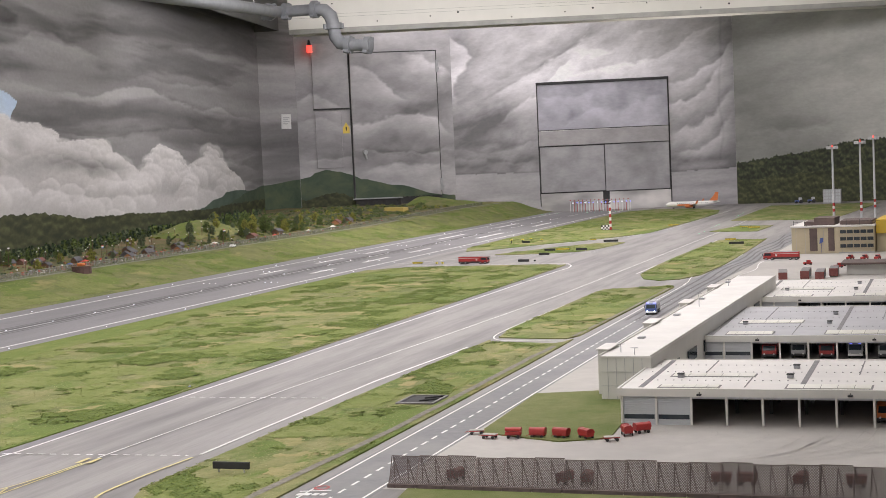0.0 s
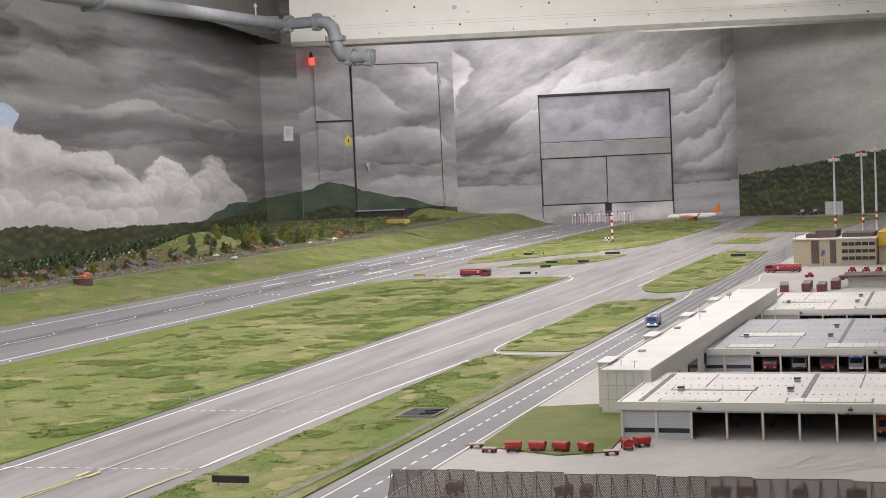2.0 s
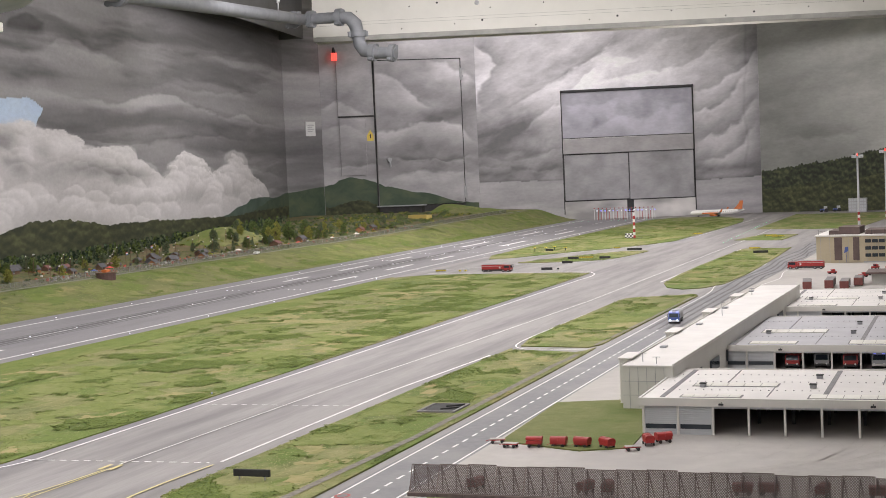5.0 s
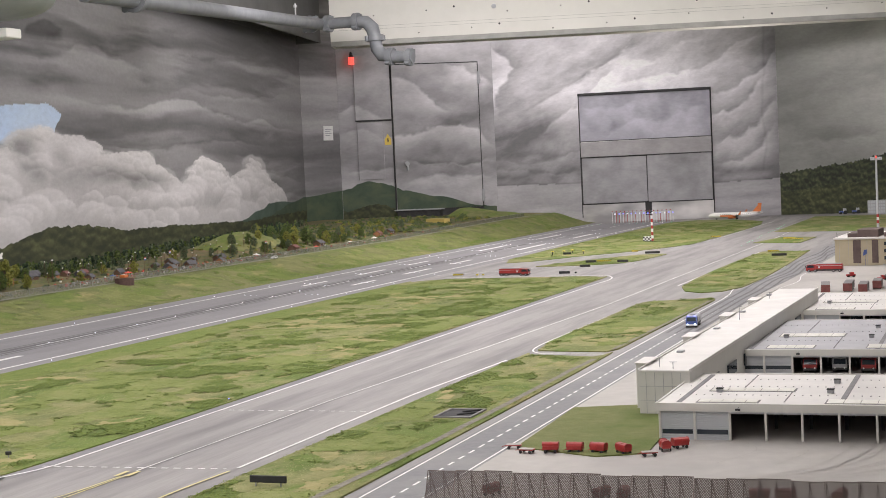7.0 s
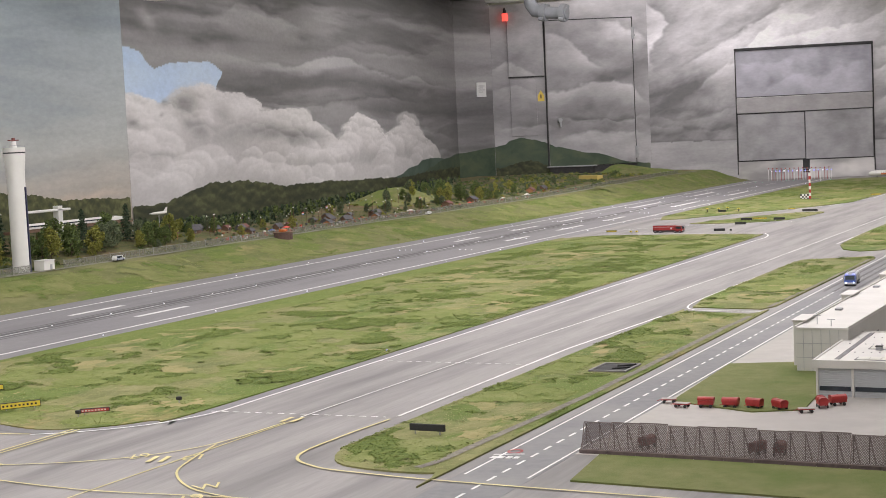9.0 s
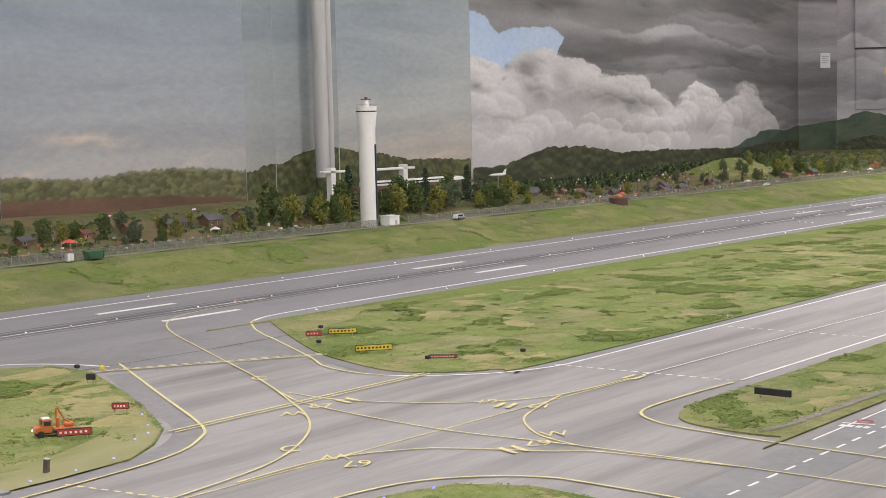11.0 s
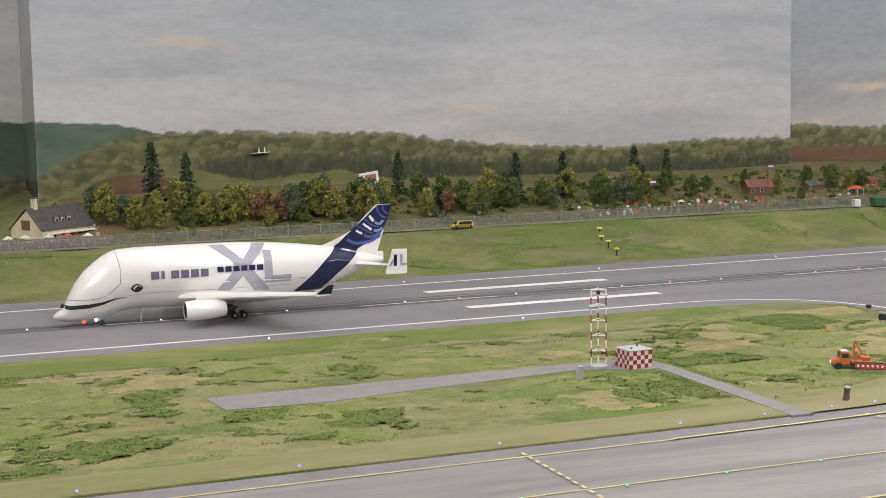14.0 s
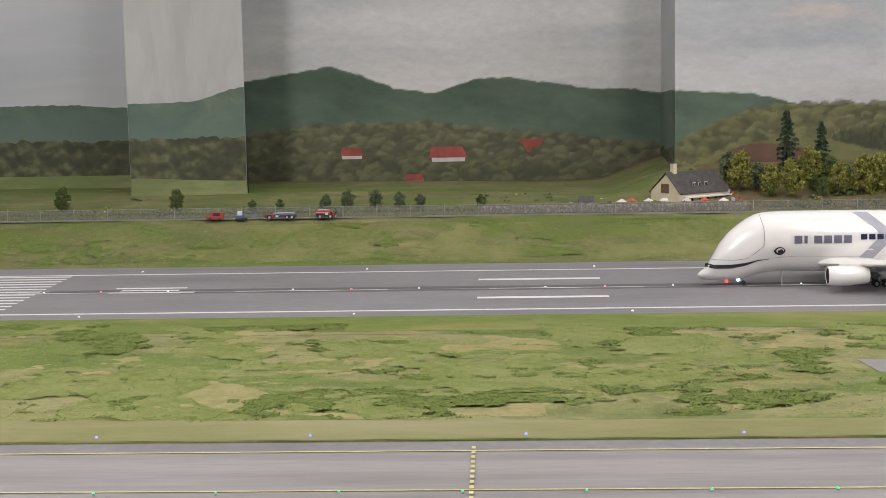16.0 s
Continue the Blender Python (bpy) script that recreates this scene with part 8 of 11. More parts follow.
M["roof_joint"] = mat("dark_roof_sealant", (0.17, 0.165, 0.17), (0.23, 0.225, 0.225), 40, 0.7)
M["skylight"] = mat("milky_skylight", (0.66, 0.65, 0.58), (0.74, 0.73, 0.66), 60, 0.3)
BAYS = [-0.222 + 0.0655 * k for k in range(26)]
shed(-0.224, 1.35, 2.515, 2.90, 0.066, M["hangar_roof"], "open-fronted grey vehicle hall with a pale flat roof", BAYS[:24], 2)
shed(-0.224, 1.35, 3.37, 4.02, 0.056, M["grey_roof"], "open-fronted vehicle hall with a grey flat roof", [-0.222 + 0.0665 * k for k in range(24)], 2)
shed(-0.215, 1.35, 4.32, 4.90, 0.052, M["hangar_roof"], "far open-fronted vehicle hall with a pale roof", [-0.213 + 0.07 * k for k in range(22)], 2)

# the long hall between road and sheds
longh = thing("long_hall", None, "long pale flat-roofed hall with box stair heads", "hall")
RX = lambda y: -0.216 + 0.045 * (y - 2.775) / 1.85
LX = lambda y: -0.322 + 0.026 * (y - 2.775) / 1.85
bm = bmesh.new()
prism(bm, [(LX(2.775), 2.775), (RX(2.775), 2.775), (RX(4.63), 4.63), (LX(4.63), 4.63)], 0, 0.089)
bmesh.ops.recalc_face_normals(bm, faces=bm.faces)
part("wall", bm, M["hangar_wall"], longh)
bm = bmesh.new()
prism(bm, [(LX(2.773) - 0.002, 2.773), (RX(2.773) + 0.002, 2.773), (RX(4.632) + 0.002, 4.632), (LX(4.632) - 0.002, 4.632)], 0.089, 0.0925)
bmesh.ops.recalc_face_normals(bm, faces=bm.faces)
lr = part("roof", bm, M["hangar_roof"], longh)
for fx, o in ((LX, -0.002), (RX, -0.0005)):
    bm = bmesh.new()
    prism(bm, [(fx(2.773) + o, 2.773), (fx(2.773) + o + 0.0025, 2.773), (fx(4.632) + o + 0.0025, 4.632), (fx(4.632) + o, 4.632)], 0.0926, 0.0955)
    bmesh.ops.recalc_face_normals(bm, faces=bm.faces)
    part("parapet", bm, M["hangar_wall"], lr)
for k in range(5):
    bm = bmesh.new()
    x = -0.325 + 0.1085 * (k + 1) / 6
    box(bm, x - 0.0004, x + 0.0004, 2.7742, 2.776, 0.002, 0.088)
    part("panel_joint", bm, M["grey"], longh)
for k in range(2):
    bm = bmesh.new()
    box(bm, -0.322, -0.216, 2.774, 2.776, 0.03 + 0.029 * k, 0.0308 + 0.029 * k)
    part("panel_joint", bm, M["grey"], longh)
for y0 in (2.84, 3.30, 3.76, 4.2):
    st = thing("stair_head", None)
    st.parent = longh
    bm = bmesh.new()
    box(bm, LX(y0) - 0.022, LX(y0) - 0.0012, y0, y0 + 0.09, 0, 0.097, 0.001)
    part("shaft", bm, M["hangar_wall"], st)
    bm = bmesh.new()
    box(bm, LX(y0) - 0.025, LX(y0) + 0.006, y0 - 0.004, y0 + 0.094, 0.097, 0.0995, 0.0006)
    part("cap", bm, M["hangar_roof"], st)
for k in range(8):
    bm = bmesh.new()
    y = 2.95 + 0.2 * k
    box(bm, RX(y) + 0.001, RX(y) + 0.0045, y, y + 0.11, 0.022, 0.05)
    part("window_band", bm, M["glass"], longh, "dark window band")
for x, y, h in ((-0.29, 2.83, 0.018), (-0.255, 2.80, 0.014), (-0.27, 3.72, 0.035), (-0.275, 4.3, 0.02)):
    bm = bmesh.new()
    cyl(bm, (x, y, 0.0925), (x, y, 0.0925 + h), 0.0009, n=6)
    cyl(bm, (x - 0.008, y, 0.0925 + h), (x + 0.008, y, 0.0925 + h), 0.0007, n=6)
    part("roof_aerial", bm, M["grey"], lr, "thin roof aerial")
for y in (3.05, 3.5, 3.9, 4.4):
    bm = bmesh.new()
    box(bm, -0.30, -0.285, y, y + 0.02, 0.0925, 0.097, 0.0006)
    part("roof_hatch", bm, M["grey"], lr)

# the mesh screen in front, leaning back, with A-shaped trestles
M["screen_mesh"] = bpy.data.materials.new("brown_wire_mesh")
M["screen_mesh"].use_nodes = True
nt = M["screen_mesh"].node_tree
bs = nt.nodes["Principled BSDF"]
bs.inputs["Base Color"].default_value = (0.085, 0.065, 0.06, 1)
bs.inputs["Roughness"].default_value = 0.8
tc = nt.nodes.new("ShaderNodeTexCoord")
mp = nt.nodes.new("ShaderNodeMapping")
mp.inputs["Rotation"].default_value = (0, radians(45), 0)
nt.links.new(tc.outputs["Object"], mp.inputs[0])
w1, w2 = nt.nodes.new("ShaderNodeTexWave"), nt.nodes.new("ShaderNodeTexWave")
for w, d in ((w1, "X"), (w2, "Z")):
    w.bands_direction = d
    w.inputs["Scale"].default_value = 120
    nt.links.new(mp.outputs[0], w.inputs["Vector"])
mx = nt.nodes.new("ShaderNodeMath")
mx.operation = "MAXIMUM"
nt.links.new(w1.outputs["Fac"], mx.inputs[0])
nt.links.new(w2.outputs["Fac"], mx.inputs[1])
mr = nt.nodes.new("ShaderNodeMapRange")
mr.inputs["From Min"].default_value, mr.inputs["From Max"].default_value = 0.62, 0.82
mr.inputs["To Min"].default_value = 0.42
nt.links.new(mx.outputs[0], mr.inputs["Value"])
nt.links.new(mr.outputs[0], bs.inputs["Alpha"])
screen = thing("mesh_screen", None, "brown wire mesh screen panels on small trestles", "fence")
for k in range(30):
    x0 = -0.478 + 0.0475 * k
    bm = bmesh.new()
    lift = 0.0012 * ((k * 7) % 3)
    v = [bm.verts.new(p) for p in ((x0, 1.948, 0.006), (x0 + 0.0465, 1.948, 0.006), (x0 + 0.0465, 1.972, 0.045 + lift), (x0 + (0.004 if k == 0 else 0), 1.972, 0.045 + lift))]
    bm.faces.new(v)
    panel = part("mesh_panel", bm, M["screen_mesh"], screen)
    bm = bmesh.new()
    cyl(bm, v0 := (x0, 1.972, 0.0455 + lift), (x0 + 0.0465, 1.972, 0.0455 + lift), 0.0007, n=5)
    cyl(bm, (x0 + (0.003 if k == 0 else 0), 1.9475, 0.006), (x0, 1.9715, 0.0455 + lift), 0.0008, n=5)
    part("frame", bm, M["mesh_fence"], panel, "dark frame bars")
    bm = bmesh.new()
    box(bm, x0, x0 + 0.0465, 1.944, 1.952, 0.0, 0.0062, 0.0005)
    part("base_board", bm, M["mesh_fence"], panel)
    bm = bmesh.new()
    for s in (0.0, 0.5):
        xx = x0 + 0.0465 * s + 0.002
        cyl(bm, (xx, 1.973, 0.044), (xx - 0.004, 1.985, 0.0), 0.0008, n=5)
        cyl(bm, (xx, 1.973, 0.044), (xx + 0.006, 1.985, 0.0), 0.0008, n=5)
        cyl(bm, (xx - 0.002, 1.979, 0.022), (xx + 0.003, 1.979, 0.022), 0.0006, n=5)
    part("trestle", bm, M["mesh_fence"], panel, "dark A-shaped trestle")

# ---- baggage trailers ----
M["maroon"] = mat("maroon_boards", (0.16, 0.05, 0.045), (0.21, 0.07, 0.06), 60, 0.7)


def wheel(bm, x, y, z, r, w, n=12):
    cyl(bm, (x - w / 2, y, z), (x + w / 2, y, z), r, n=n)


def trailer(m, kind, paint="red"):
    label = {"flat": "flat red baggage dolly with a pale deck", "hood": "red hooded baggage trailer on the apron", "open": "red baggage trailer with a raised curtain"}[kind]
    ob = thing("baggage_trailer", m, label, "trailer", "baggage trailers")
    z0 = 0.0085
    bm = bmesh.new()
    box(bm, -0.0175, 0.0175, -0.0095, 0.0095, z0 - 0.002, z0, 0.0004)
    cyl(bm, (-0.0175, 0, z0 - 0.001), (-0.027, 0, z0 - 0.004), 0.0006, n=5)
    part("chassis", bm, M[paint], ob)
    for x in (-0.011, 0.011):
        for y in (-0.0095, 0.0095):
            bm = bmesh.new()
            cyl(bm, (x, y - 0.0012, 0.0036), (x, y + 0.0012, 0.0036), 0.0036, n=12)
            part("wheel", bm, M["black"], ob)
    if kind == "flat":
        bm = bmesh.new()
        box(bm, -0.0165, 0.0165, -0.0088, 0.0088, z0, z0 + 0.0012)
        part("deck", bm, M["apron"], ob, "pale deck")
    else:
        bm = bmesh.new()
        box(bm, -0.0175, 0.0175, -0.0098, 0.0098, z0, z0 + 0.006, 0.0005)
        part("tub", bm, M[paint], ob)
        bm = bmesh.new()
        top = 0.0215
        prof = [(-0.0102, z0 + (0.0115 if kind == "open" else 0.004)), (-0.0102, top - 0.006), (-0.0085, top - 0.002), (-0.004, top), (0.004, top), (0.0085, top - 0.002), (0.0102, top - 0.006), (0.0102, z0 + 0.004)]
        loft(bm, [[(x, y, z) for y, z in prof] for x in (-0.0178, -0.006, 0.006, 0.0178)], close=False, caps=False)
        bm.faces.new([bm.verts.new((-0.0172, y, z)) for y, z in prof])
        bm.faces.new([bm.verts.new((0.0172, y, z)) for y, z in prof[::-1]])
        part("hood", bm, M[paint], ob, "faded red tarpaulin hood", smooth=40)
        for x in (-0.0178, 0, 0.0178):
            bm = bmesh.new()
            tube(bm, [(x, y * 1.02, z + 0.0003) for y, z in prof], 0.0005, 5)
            part("hoop", bm, M[paint], ob)
    ob.scale = (0.82, 0.82, 0.9)
    return ob


for x, y, ang, kind in ((-0.472, 2.39, 15, "flat"), (-0.435, 2.352, -5, "flat"), (-0.392, 2.362, 8, "open"), (-0.347, 2.366, 0, "hood"), (-0.303, 2.367, -14, "hood"), (-0.257, 2.366, -42, "hood"), (-0.207, 2.352, 22, "flat"), (-0.190, 2.405, -65, "hood"), (-0.168, 2.432, 35, "hood")):
    trailer(pose(x, y, 0, 0, 0, ang), kind)
for x, y, ang, kind in ((0.035, 2.035, 3, "hood"), (0.073, 2.04, -2, "open"), (0.152, 2.045, 80, "hood"), (0.233, 2.045, 5, "open"), (-0.385, 2.01, 75, "hood"), (-0.205, 2.01, 70, "hood"), (-0.17, 2.012, 95, "hood"), (0.35, 2.04, 10, "hood")):
    trailer(pose(x, y, 0, 0, 0, ang), kind, "maroon")

# ---- fire trucks, tugs and wagons ----


def truck(m, body, length, label, category="truck", axles=4, cab=None, deck=None, width=0.034, height=0.036, lamps=False, group=""):
    ob = thing("truck", m, label, category, group)
    r, L = 0.0068, length / 2
    bm = bmesh.new()
    box(bm, -L, L, -width / 2 + 0.002, width / 2 - 0.002, r * 0.9, r * 1.6, 0.001)
    part("chassis", bm, M["black"], ob)
    bm = bmesh.new()
    c = length * 0.27
    prof = [(-L, r * 1.2), (-L, height * 0.55), (-L + 0.006, height * 0.92), (-L + c, height * 0.95), (-L + c, r * 1.2)]
    loft(bm, [[(x, y, z) for x, z in prof] for y in (-width / 2, width / 2)])
    bmesh.ops.recalc_face_normals(bm, faces=bm.faces)
    cb = part("cab", bm, cab or body, ob)
    bm = bmesh.new()
    v = [bm.verts.new(p) for p in ((-L - 0.0004, -width * 0.42, height * 0.57), (-L - 0.0004, width * 0.42, height * 0.57), (-L + 0.005, width * 0.4, height * 0.89), (-L + 0.005, -width * 0.4, height * 0.89))]
    bm.faces.new(v)
    for s in (-1, 1):
        bm.faces.new([bm.verts.new((x, s * (width / 2 + 0.0003), z)) for x, z in ((-L + 0.004, height * 0.58), (-L + 0.008, height * 0.88), (-L + c * 0.8, height * 0.88), (-L + c * 0.8, height * 0.58))])
    part("window", bm, M["glass"], cb)
    bm = bmesh.new()
    box(bm, -L + c + 0.001, L, -width / 2, width / 2, r * 1.5, height, 0.0018)
    bd = part("body", bm, deck or body, ob)
    bm = bmesh.new()
    for k in range(3):
        x0 = -L + c + 0.006 + k * (2 * L - c) / 3.3
        for s in (-1, 1):
            box(bm, x0, x0 + (2 * L - c) / 4.4, s * width / 2 - 0.0003, s * width / 2 + 0.0003, r * 2.0, height * 0.78)
    part("locker", bm, M["grey"] if lamps else (cab or body), bd)
    bm = bmesh.new()
    box(bm, -L + c + 0.008, L - 0.008, -width * 0.25, width * 0.25, height, height + 0.0035, 0.0006)
    part("roof_gear", bm, M["grey"], bd)
    for k in range(axles):
        x = -L + 0.012 + (2 * L - 0.024) * (k / (axles - 1) if axles == 2 else (0, 0.2, 0.8, 1.0)[k] if axles == 4 else (0, 0.78, 1)[k])
        for s in (-1, 1):
            bm = bmesh.new()
            cyl(bm, (x, s * (width / 2 - 0.005), r), (x, s * (width / 2 + 0.0002), r), r, n=14)
            w = part("wheel", bm, M["black"], ob)
            bm = bmesh.new()
            cyl(bm, (x, s * (width / 2 - 0.001), r), (x, s * (width / 2 + 0.0006), r), r * 0.5, n=10)
            part("rim", bm, M["grey"], w)
    for s in (-1, 1):
        bm = bmesh.new()
        box(bm, -L + c + 0.002, L - 0.002, s * (width / 2 + 0.0002) - 0.0003, s * (width / 2 + 0.0002) + 0.0003, height * 0.80, height * 0.84)
        part("stripe", bm, M["pale"], bd, "pale stripe along the side")
        bm = bmesh.new()
        box(bm, -L + c * 1.25, -L + c * 1.25 + 0.008, s * (width / 2 + 0.0008) - 0.0003, s * (width / 2 + 0.0008) + 0.0003, height * 0.52, height * 0.74)
        part("emblem", bm, M["pale"], bd, "pale emblem patch")
        bm = bmesh.new()
        cyl(bm, (-L + c, s * width * 0.46, height + 0.002), (L - 0.004, s * width * 0.46, height + 0.002), 0.0008, n=5)
        part("roof_rail", bm, M["grey"], bd)
        bm = bmesh.new()
        box(bm, -L + c + 0.001, L - 0.001, s * (width / 2 - 0.0006) - 0.0008, s * (width / 2 - 0.0006) + 0.0008, r * 1.1, r * 2.1)
        part("skirt", bm, M["gap"], ob, "dark skirt between the wheels")
        bm = bmesh.new()
        cyl(bm, (-L - 0.002, s * (width / 2 + 0.002), height * 0.6), (-L - 0.002, s * (width / 2 + 0.002), height * 0.85), 0.0011, n=6)
        part("mirror", bm, M["black"], cb)
    bm = bmesh.new()
    box(bm, -L - 0.0016, -L + 0.001, -width / 2, width / 2, r * 0.9, r * 1.7, 0.0006)
    part("bumper", bm, M["gap"] if not lamps else M["pale"], cb)
    if category == "fire engine" and not lamps:
        bm = bmesh.new()
        cyl(bm, (-L + c * 0.5, 0, height * 0.95), (-L + c * 0.5, 0, height * 1.1), 0.004, n=8)
        cyl(bm, (-L + c * 0.5, 0, height * 1.08), (-L - 0.012, 0, height * 1.0), 0.0018, n=8)
        part("water_cannon", bm, M["grey"], cb, "grey water cannon on the cab")
    for s in (-1, 1):
        bm = bmesh.new()
        cyl(bm, (-L - 0.002, s * width * 0.33, height * 0.33), (-L - 0.0005, s * width * 0.33, height * 0.33), 0.0022, n=8)
        part("headlamp", bm, M["blue_glow"] if lamps == 2 else M["pale"], cb, "round headlamp")
    if lamps:
        for s in (-1, 1):
            bm = bmesh.new()
            box(bm, -L + 0.008, -L + 0.013, s * width * 0.3 - 0.003, s * width * 0.3 + 0.003, height * 0.95, height * 0.95 + 0.004, 0.0008)
            part("beacon", bm, M["blue_lamp"], cb, "blue glowing beacon")
    return ob


truck(pose(-1.85, 6.64, 0, 0, 0, 176), M["red"], 0.152, "large red airport fire engine on the taxiway", "fire engine", group="airport fire engines")
truck(pose(-0.355, 6.50, 0, 0, 0, -3), M["red"], 0.158, "large red airport fire engine on the apron", "fire engine", group="airport fire engines")
truck(pose(-0.53, 4.40, 0, 0, 0, 94), M["pipe"], 0.105, "blue and white emergency truck with blue beacons", "fire engine", 3, cab=M["fin_blue"], lamps=2)
for k, (x, y, col) in enumerate(((-0.05, 3.43, "red"), (0.018, 3.44, "grey"), (0.085, 3.43, "red"), (0.15, 3.44, "grey"), (0.22, 3.43, "grey"))):
    truck(pose(x, y, 0, 0, 0, 90), M[col], 0.095, "red service truck parked in the hall" if col == "red" else "grey service truck parked in the hall", "truck", 3, lamps=k == 3, group="parked trucks")
truck(pose(0.255, 2.60, 0, 0, 0, 90), M["orange"], 0.09, "orange lorry parked under the hall roof", "truck", 3, group="parked trucks")
# trucks deep in the far hall, its shade put into their colour
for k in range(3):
    truck(pose(-0.03 + 0.09 * k, 4.40, 0, 0, 0, 90), M["dark"], 0.08, "service truck in the hall, coloured dark as shade", "truck", 2, group="parked trucks")
for x, y, ang in ((-0.215, 6.2, 20), (-0.075, 6.02, 20), (-0.045, 6.10, 10), (-0.055, 6.45, 60), (0.005, 6.44, 60), (0.06, 6.43, 70), (0.11, 6.44, 70)):
    tug = thing("baggage_tug", pose(x, y, 0, 0, 0, ang), "small red apron tug parked on concrete", "tug", "apron tugs")
    bm = bmesh.new()
    box(bm, -0.018, 0.018, -0.010, 0.010, 0.004, 0.012, 0.0012)
    part("body", bm, M["red"], tug)
    bm = bmesh.new()
    box(bm, -0.004, 0.012, -0.009, 0.009, 0.012, 0.0205, 0.0012)
    part("cab", bm, M["red"], tug)
    bm = bmesh.new()
    box(bm, -0.0045, -0.0038, -0.0075, 0.0075, 0.0135, 0.0192)
    part("windscreen", bm, M["glass"], tug)
    for wx in (-0.011, 0.011):
        for s in (-1, 1):
            bm = bmesh.new()
            cyl(bm, (wx, s * 0.0085, 0.004), (wx, s * 0.0105, 0.004), 0.004, n=10)
            part("wheel", bm, M["black"], tug)
M["wagon"] = mat("grey_wagon_sides", (0.16, 0.15, 0.15), (0.22, 0.21, 0.21), 60, 0.7)
for x, y, ang, n in ((-0.165, 5.58, 92, 0.17), (-0.105, 5.52, 92, 0.15), (-0.065, 5.66, 92, 0.13), (-0.245, 5.52, 96, 0.16)):
    wg = thing("cargo_wagon", pose(x, y, 0, 0, 0, ang), "grey open cargo wagon with red ends", "wagon", "cargo wagons")
    bm = bmesh.new()
    box(bm, -n / 2, n / 2, -0.016, 0.016, 0.006, 0.034, 0.001)
    part("box", bm, M["wagon"], wg)
    for s in (-1, 1):
        bm = bmesh.new()
        box(bm, s * n / 2 - 0.002, s * n / 2 + 0.002, -0.0165, 0.0165, 0.004, 0.033, 0.0006)
        part("end_board", bm, M["maroon"], wg, "dark red end board")
    for kx in (-0.38, 0.38):
        for s in (-1, 1):
            bm = bmesh.new()
            cyl(bm, (kx * n, s * 0.011, 0.005), (kx * n, s * 0.0145, 0.005), 0.005, n=10)
            part("wheel", bm, M["black"], wg)

# ---- the terminal, the light masts ----
M["sand"] = mat("sand_panels", (0.46, 0.40, 0.28), (0.52, 0.45, 0.32), 14, 0.7)
M["brown_roof"] = mat("brown_roof_deck", (0.10, 0.07, 0.065), (0.14, 0.10, 0.09), 20, 0.7)
term = thing("terminal", pose(-0.345, 6.85, 0, 0, 0, -3), "sand-coloured airport office building with brown roof deck", "building")
bm = bmesh.new()
box(bm, 0, 0.375, 0, 0.5, 0, 0.122, 0.001)
tw = part("wall", bm, M["sand"], term)
for k in range(9):
    bm = bmesh.new()
    box(bm, 0.042 * k + 0.02, 0.042 * k + 0.021, -0.0012, 0, 0, 0.12)
    part("panel_joint", bm, M["grey"], tw)
for x0, x1, z0, z1 in ((0.083, 0.118, 0.012, 0.118), (0.168, 0.196, 0.012, 0.118)):
    bm = bmesh.new()
    box(bm, x0, x1, -0.003, 0.0, z0, z1)
    part("glazed_bay", bm, M["brown_roof"], term, "tall brown glazed bay")
for r in range(3):
    for k in range(5):
        wn = thing("window", None)
        wn.parent = term
        bm = bmesh.new()
        x0, z0 = 0.222 + 0.0305 * k, 0.026 + 0.033 * r
        box(bm, x0, x0 + 0.027, -0.002, -0.0005, z0, z0 + 0.016)
        part("frame", bm, M["gap"], wn)
        bm = bmesh.new()
        for j in range(2):
            box(bm, x0 + 0.0015 + 0.0125 * j, x0 + 0.0125 + 0.0125 * j, -0.003, -0.002, z0 + 0.0015, z0 + 0.0145)
        part("pane", bm, M["glass"], wn)
    bm = bmesh.new()
    box(bm, 0.215, 0.375, -0.004, -0.0005, 0.0205 + 0.033 * r, 0.0235 + 0.033 * r)
    part("sill", bm, M["sand"], term)
bm = bmesh.new()
box(bm, 0.215, 0.377, -0.006, 0.0, 0.0, 0.006)
part("plinth", bm, M["grey"], term)
bm = bmesh.new()
box(bm, -0.005, 0.38, -0.006, 0.505, 0.122, 0.130, 0.001)
part("roof", bm, M["hangar_roof"], term)
for x0, x1, h in ((0.055, 0.10, 0.018), (0.10, 0.195, 0.035), (0.22, 0.365, 0.02)):
    bm = bmesh.new()
    box(bm, x0, x1, 0.03, 0.22, 0.130, 0.130 + h, 0.001)
    part("roof_plant", bm, M["brown_roof"], term, "brown roof plant")
for x in (0.01, 0.06, 0.25, 0.31, 0.36):
    bm = bmesh.new()
    cyl(bm, (x, 0.01, 0.13), (x, 0.01, 0.155), 0.001, n=5)
    cyl(bm, (x, 0.01, 0.148), (x + 0.04, 0.01, 0.148), 0.0008, n=5)
    part("railing", bm, M["gap"], term)
bm = bmesh.new()
v = [bm.verts.new(p) for p in ((0.128, -0.012, 0.045), (0.146, -0.012, 0.055), (0.146, -0.010, 0.075), (0.132, -0.010, 0.072))]
bm.faces.new(v)
cyl(bm, (0.137, -0.002, 0.0), (0.137, -0.012, 0.075), 0.0008, n=5)
part("flag", bm, M["fin_blue"], term, "blue flag")
M["yellow_box"] = mat("yellow_cladding", (0.62, 0.42, 0.04), (0.55, 0.38, 0.05), 20, 0.6)
store = thing("store_building", pose(0.035, 6.85, 0, 0, 0, -3), "low yellow store building behind the terminal", "building")
bm = bmesh.new()
box(bm, 0, 0.4, 0.05, 0.4, 0.0, 0.085)
part("wall", bm, M["sand"], store)
bm = bmesh.new()
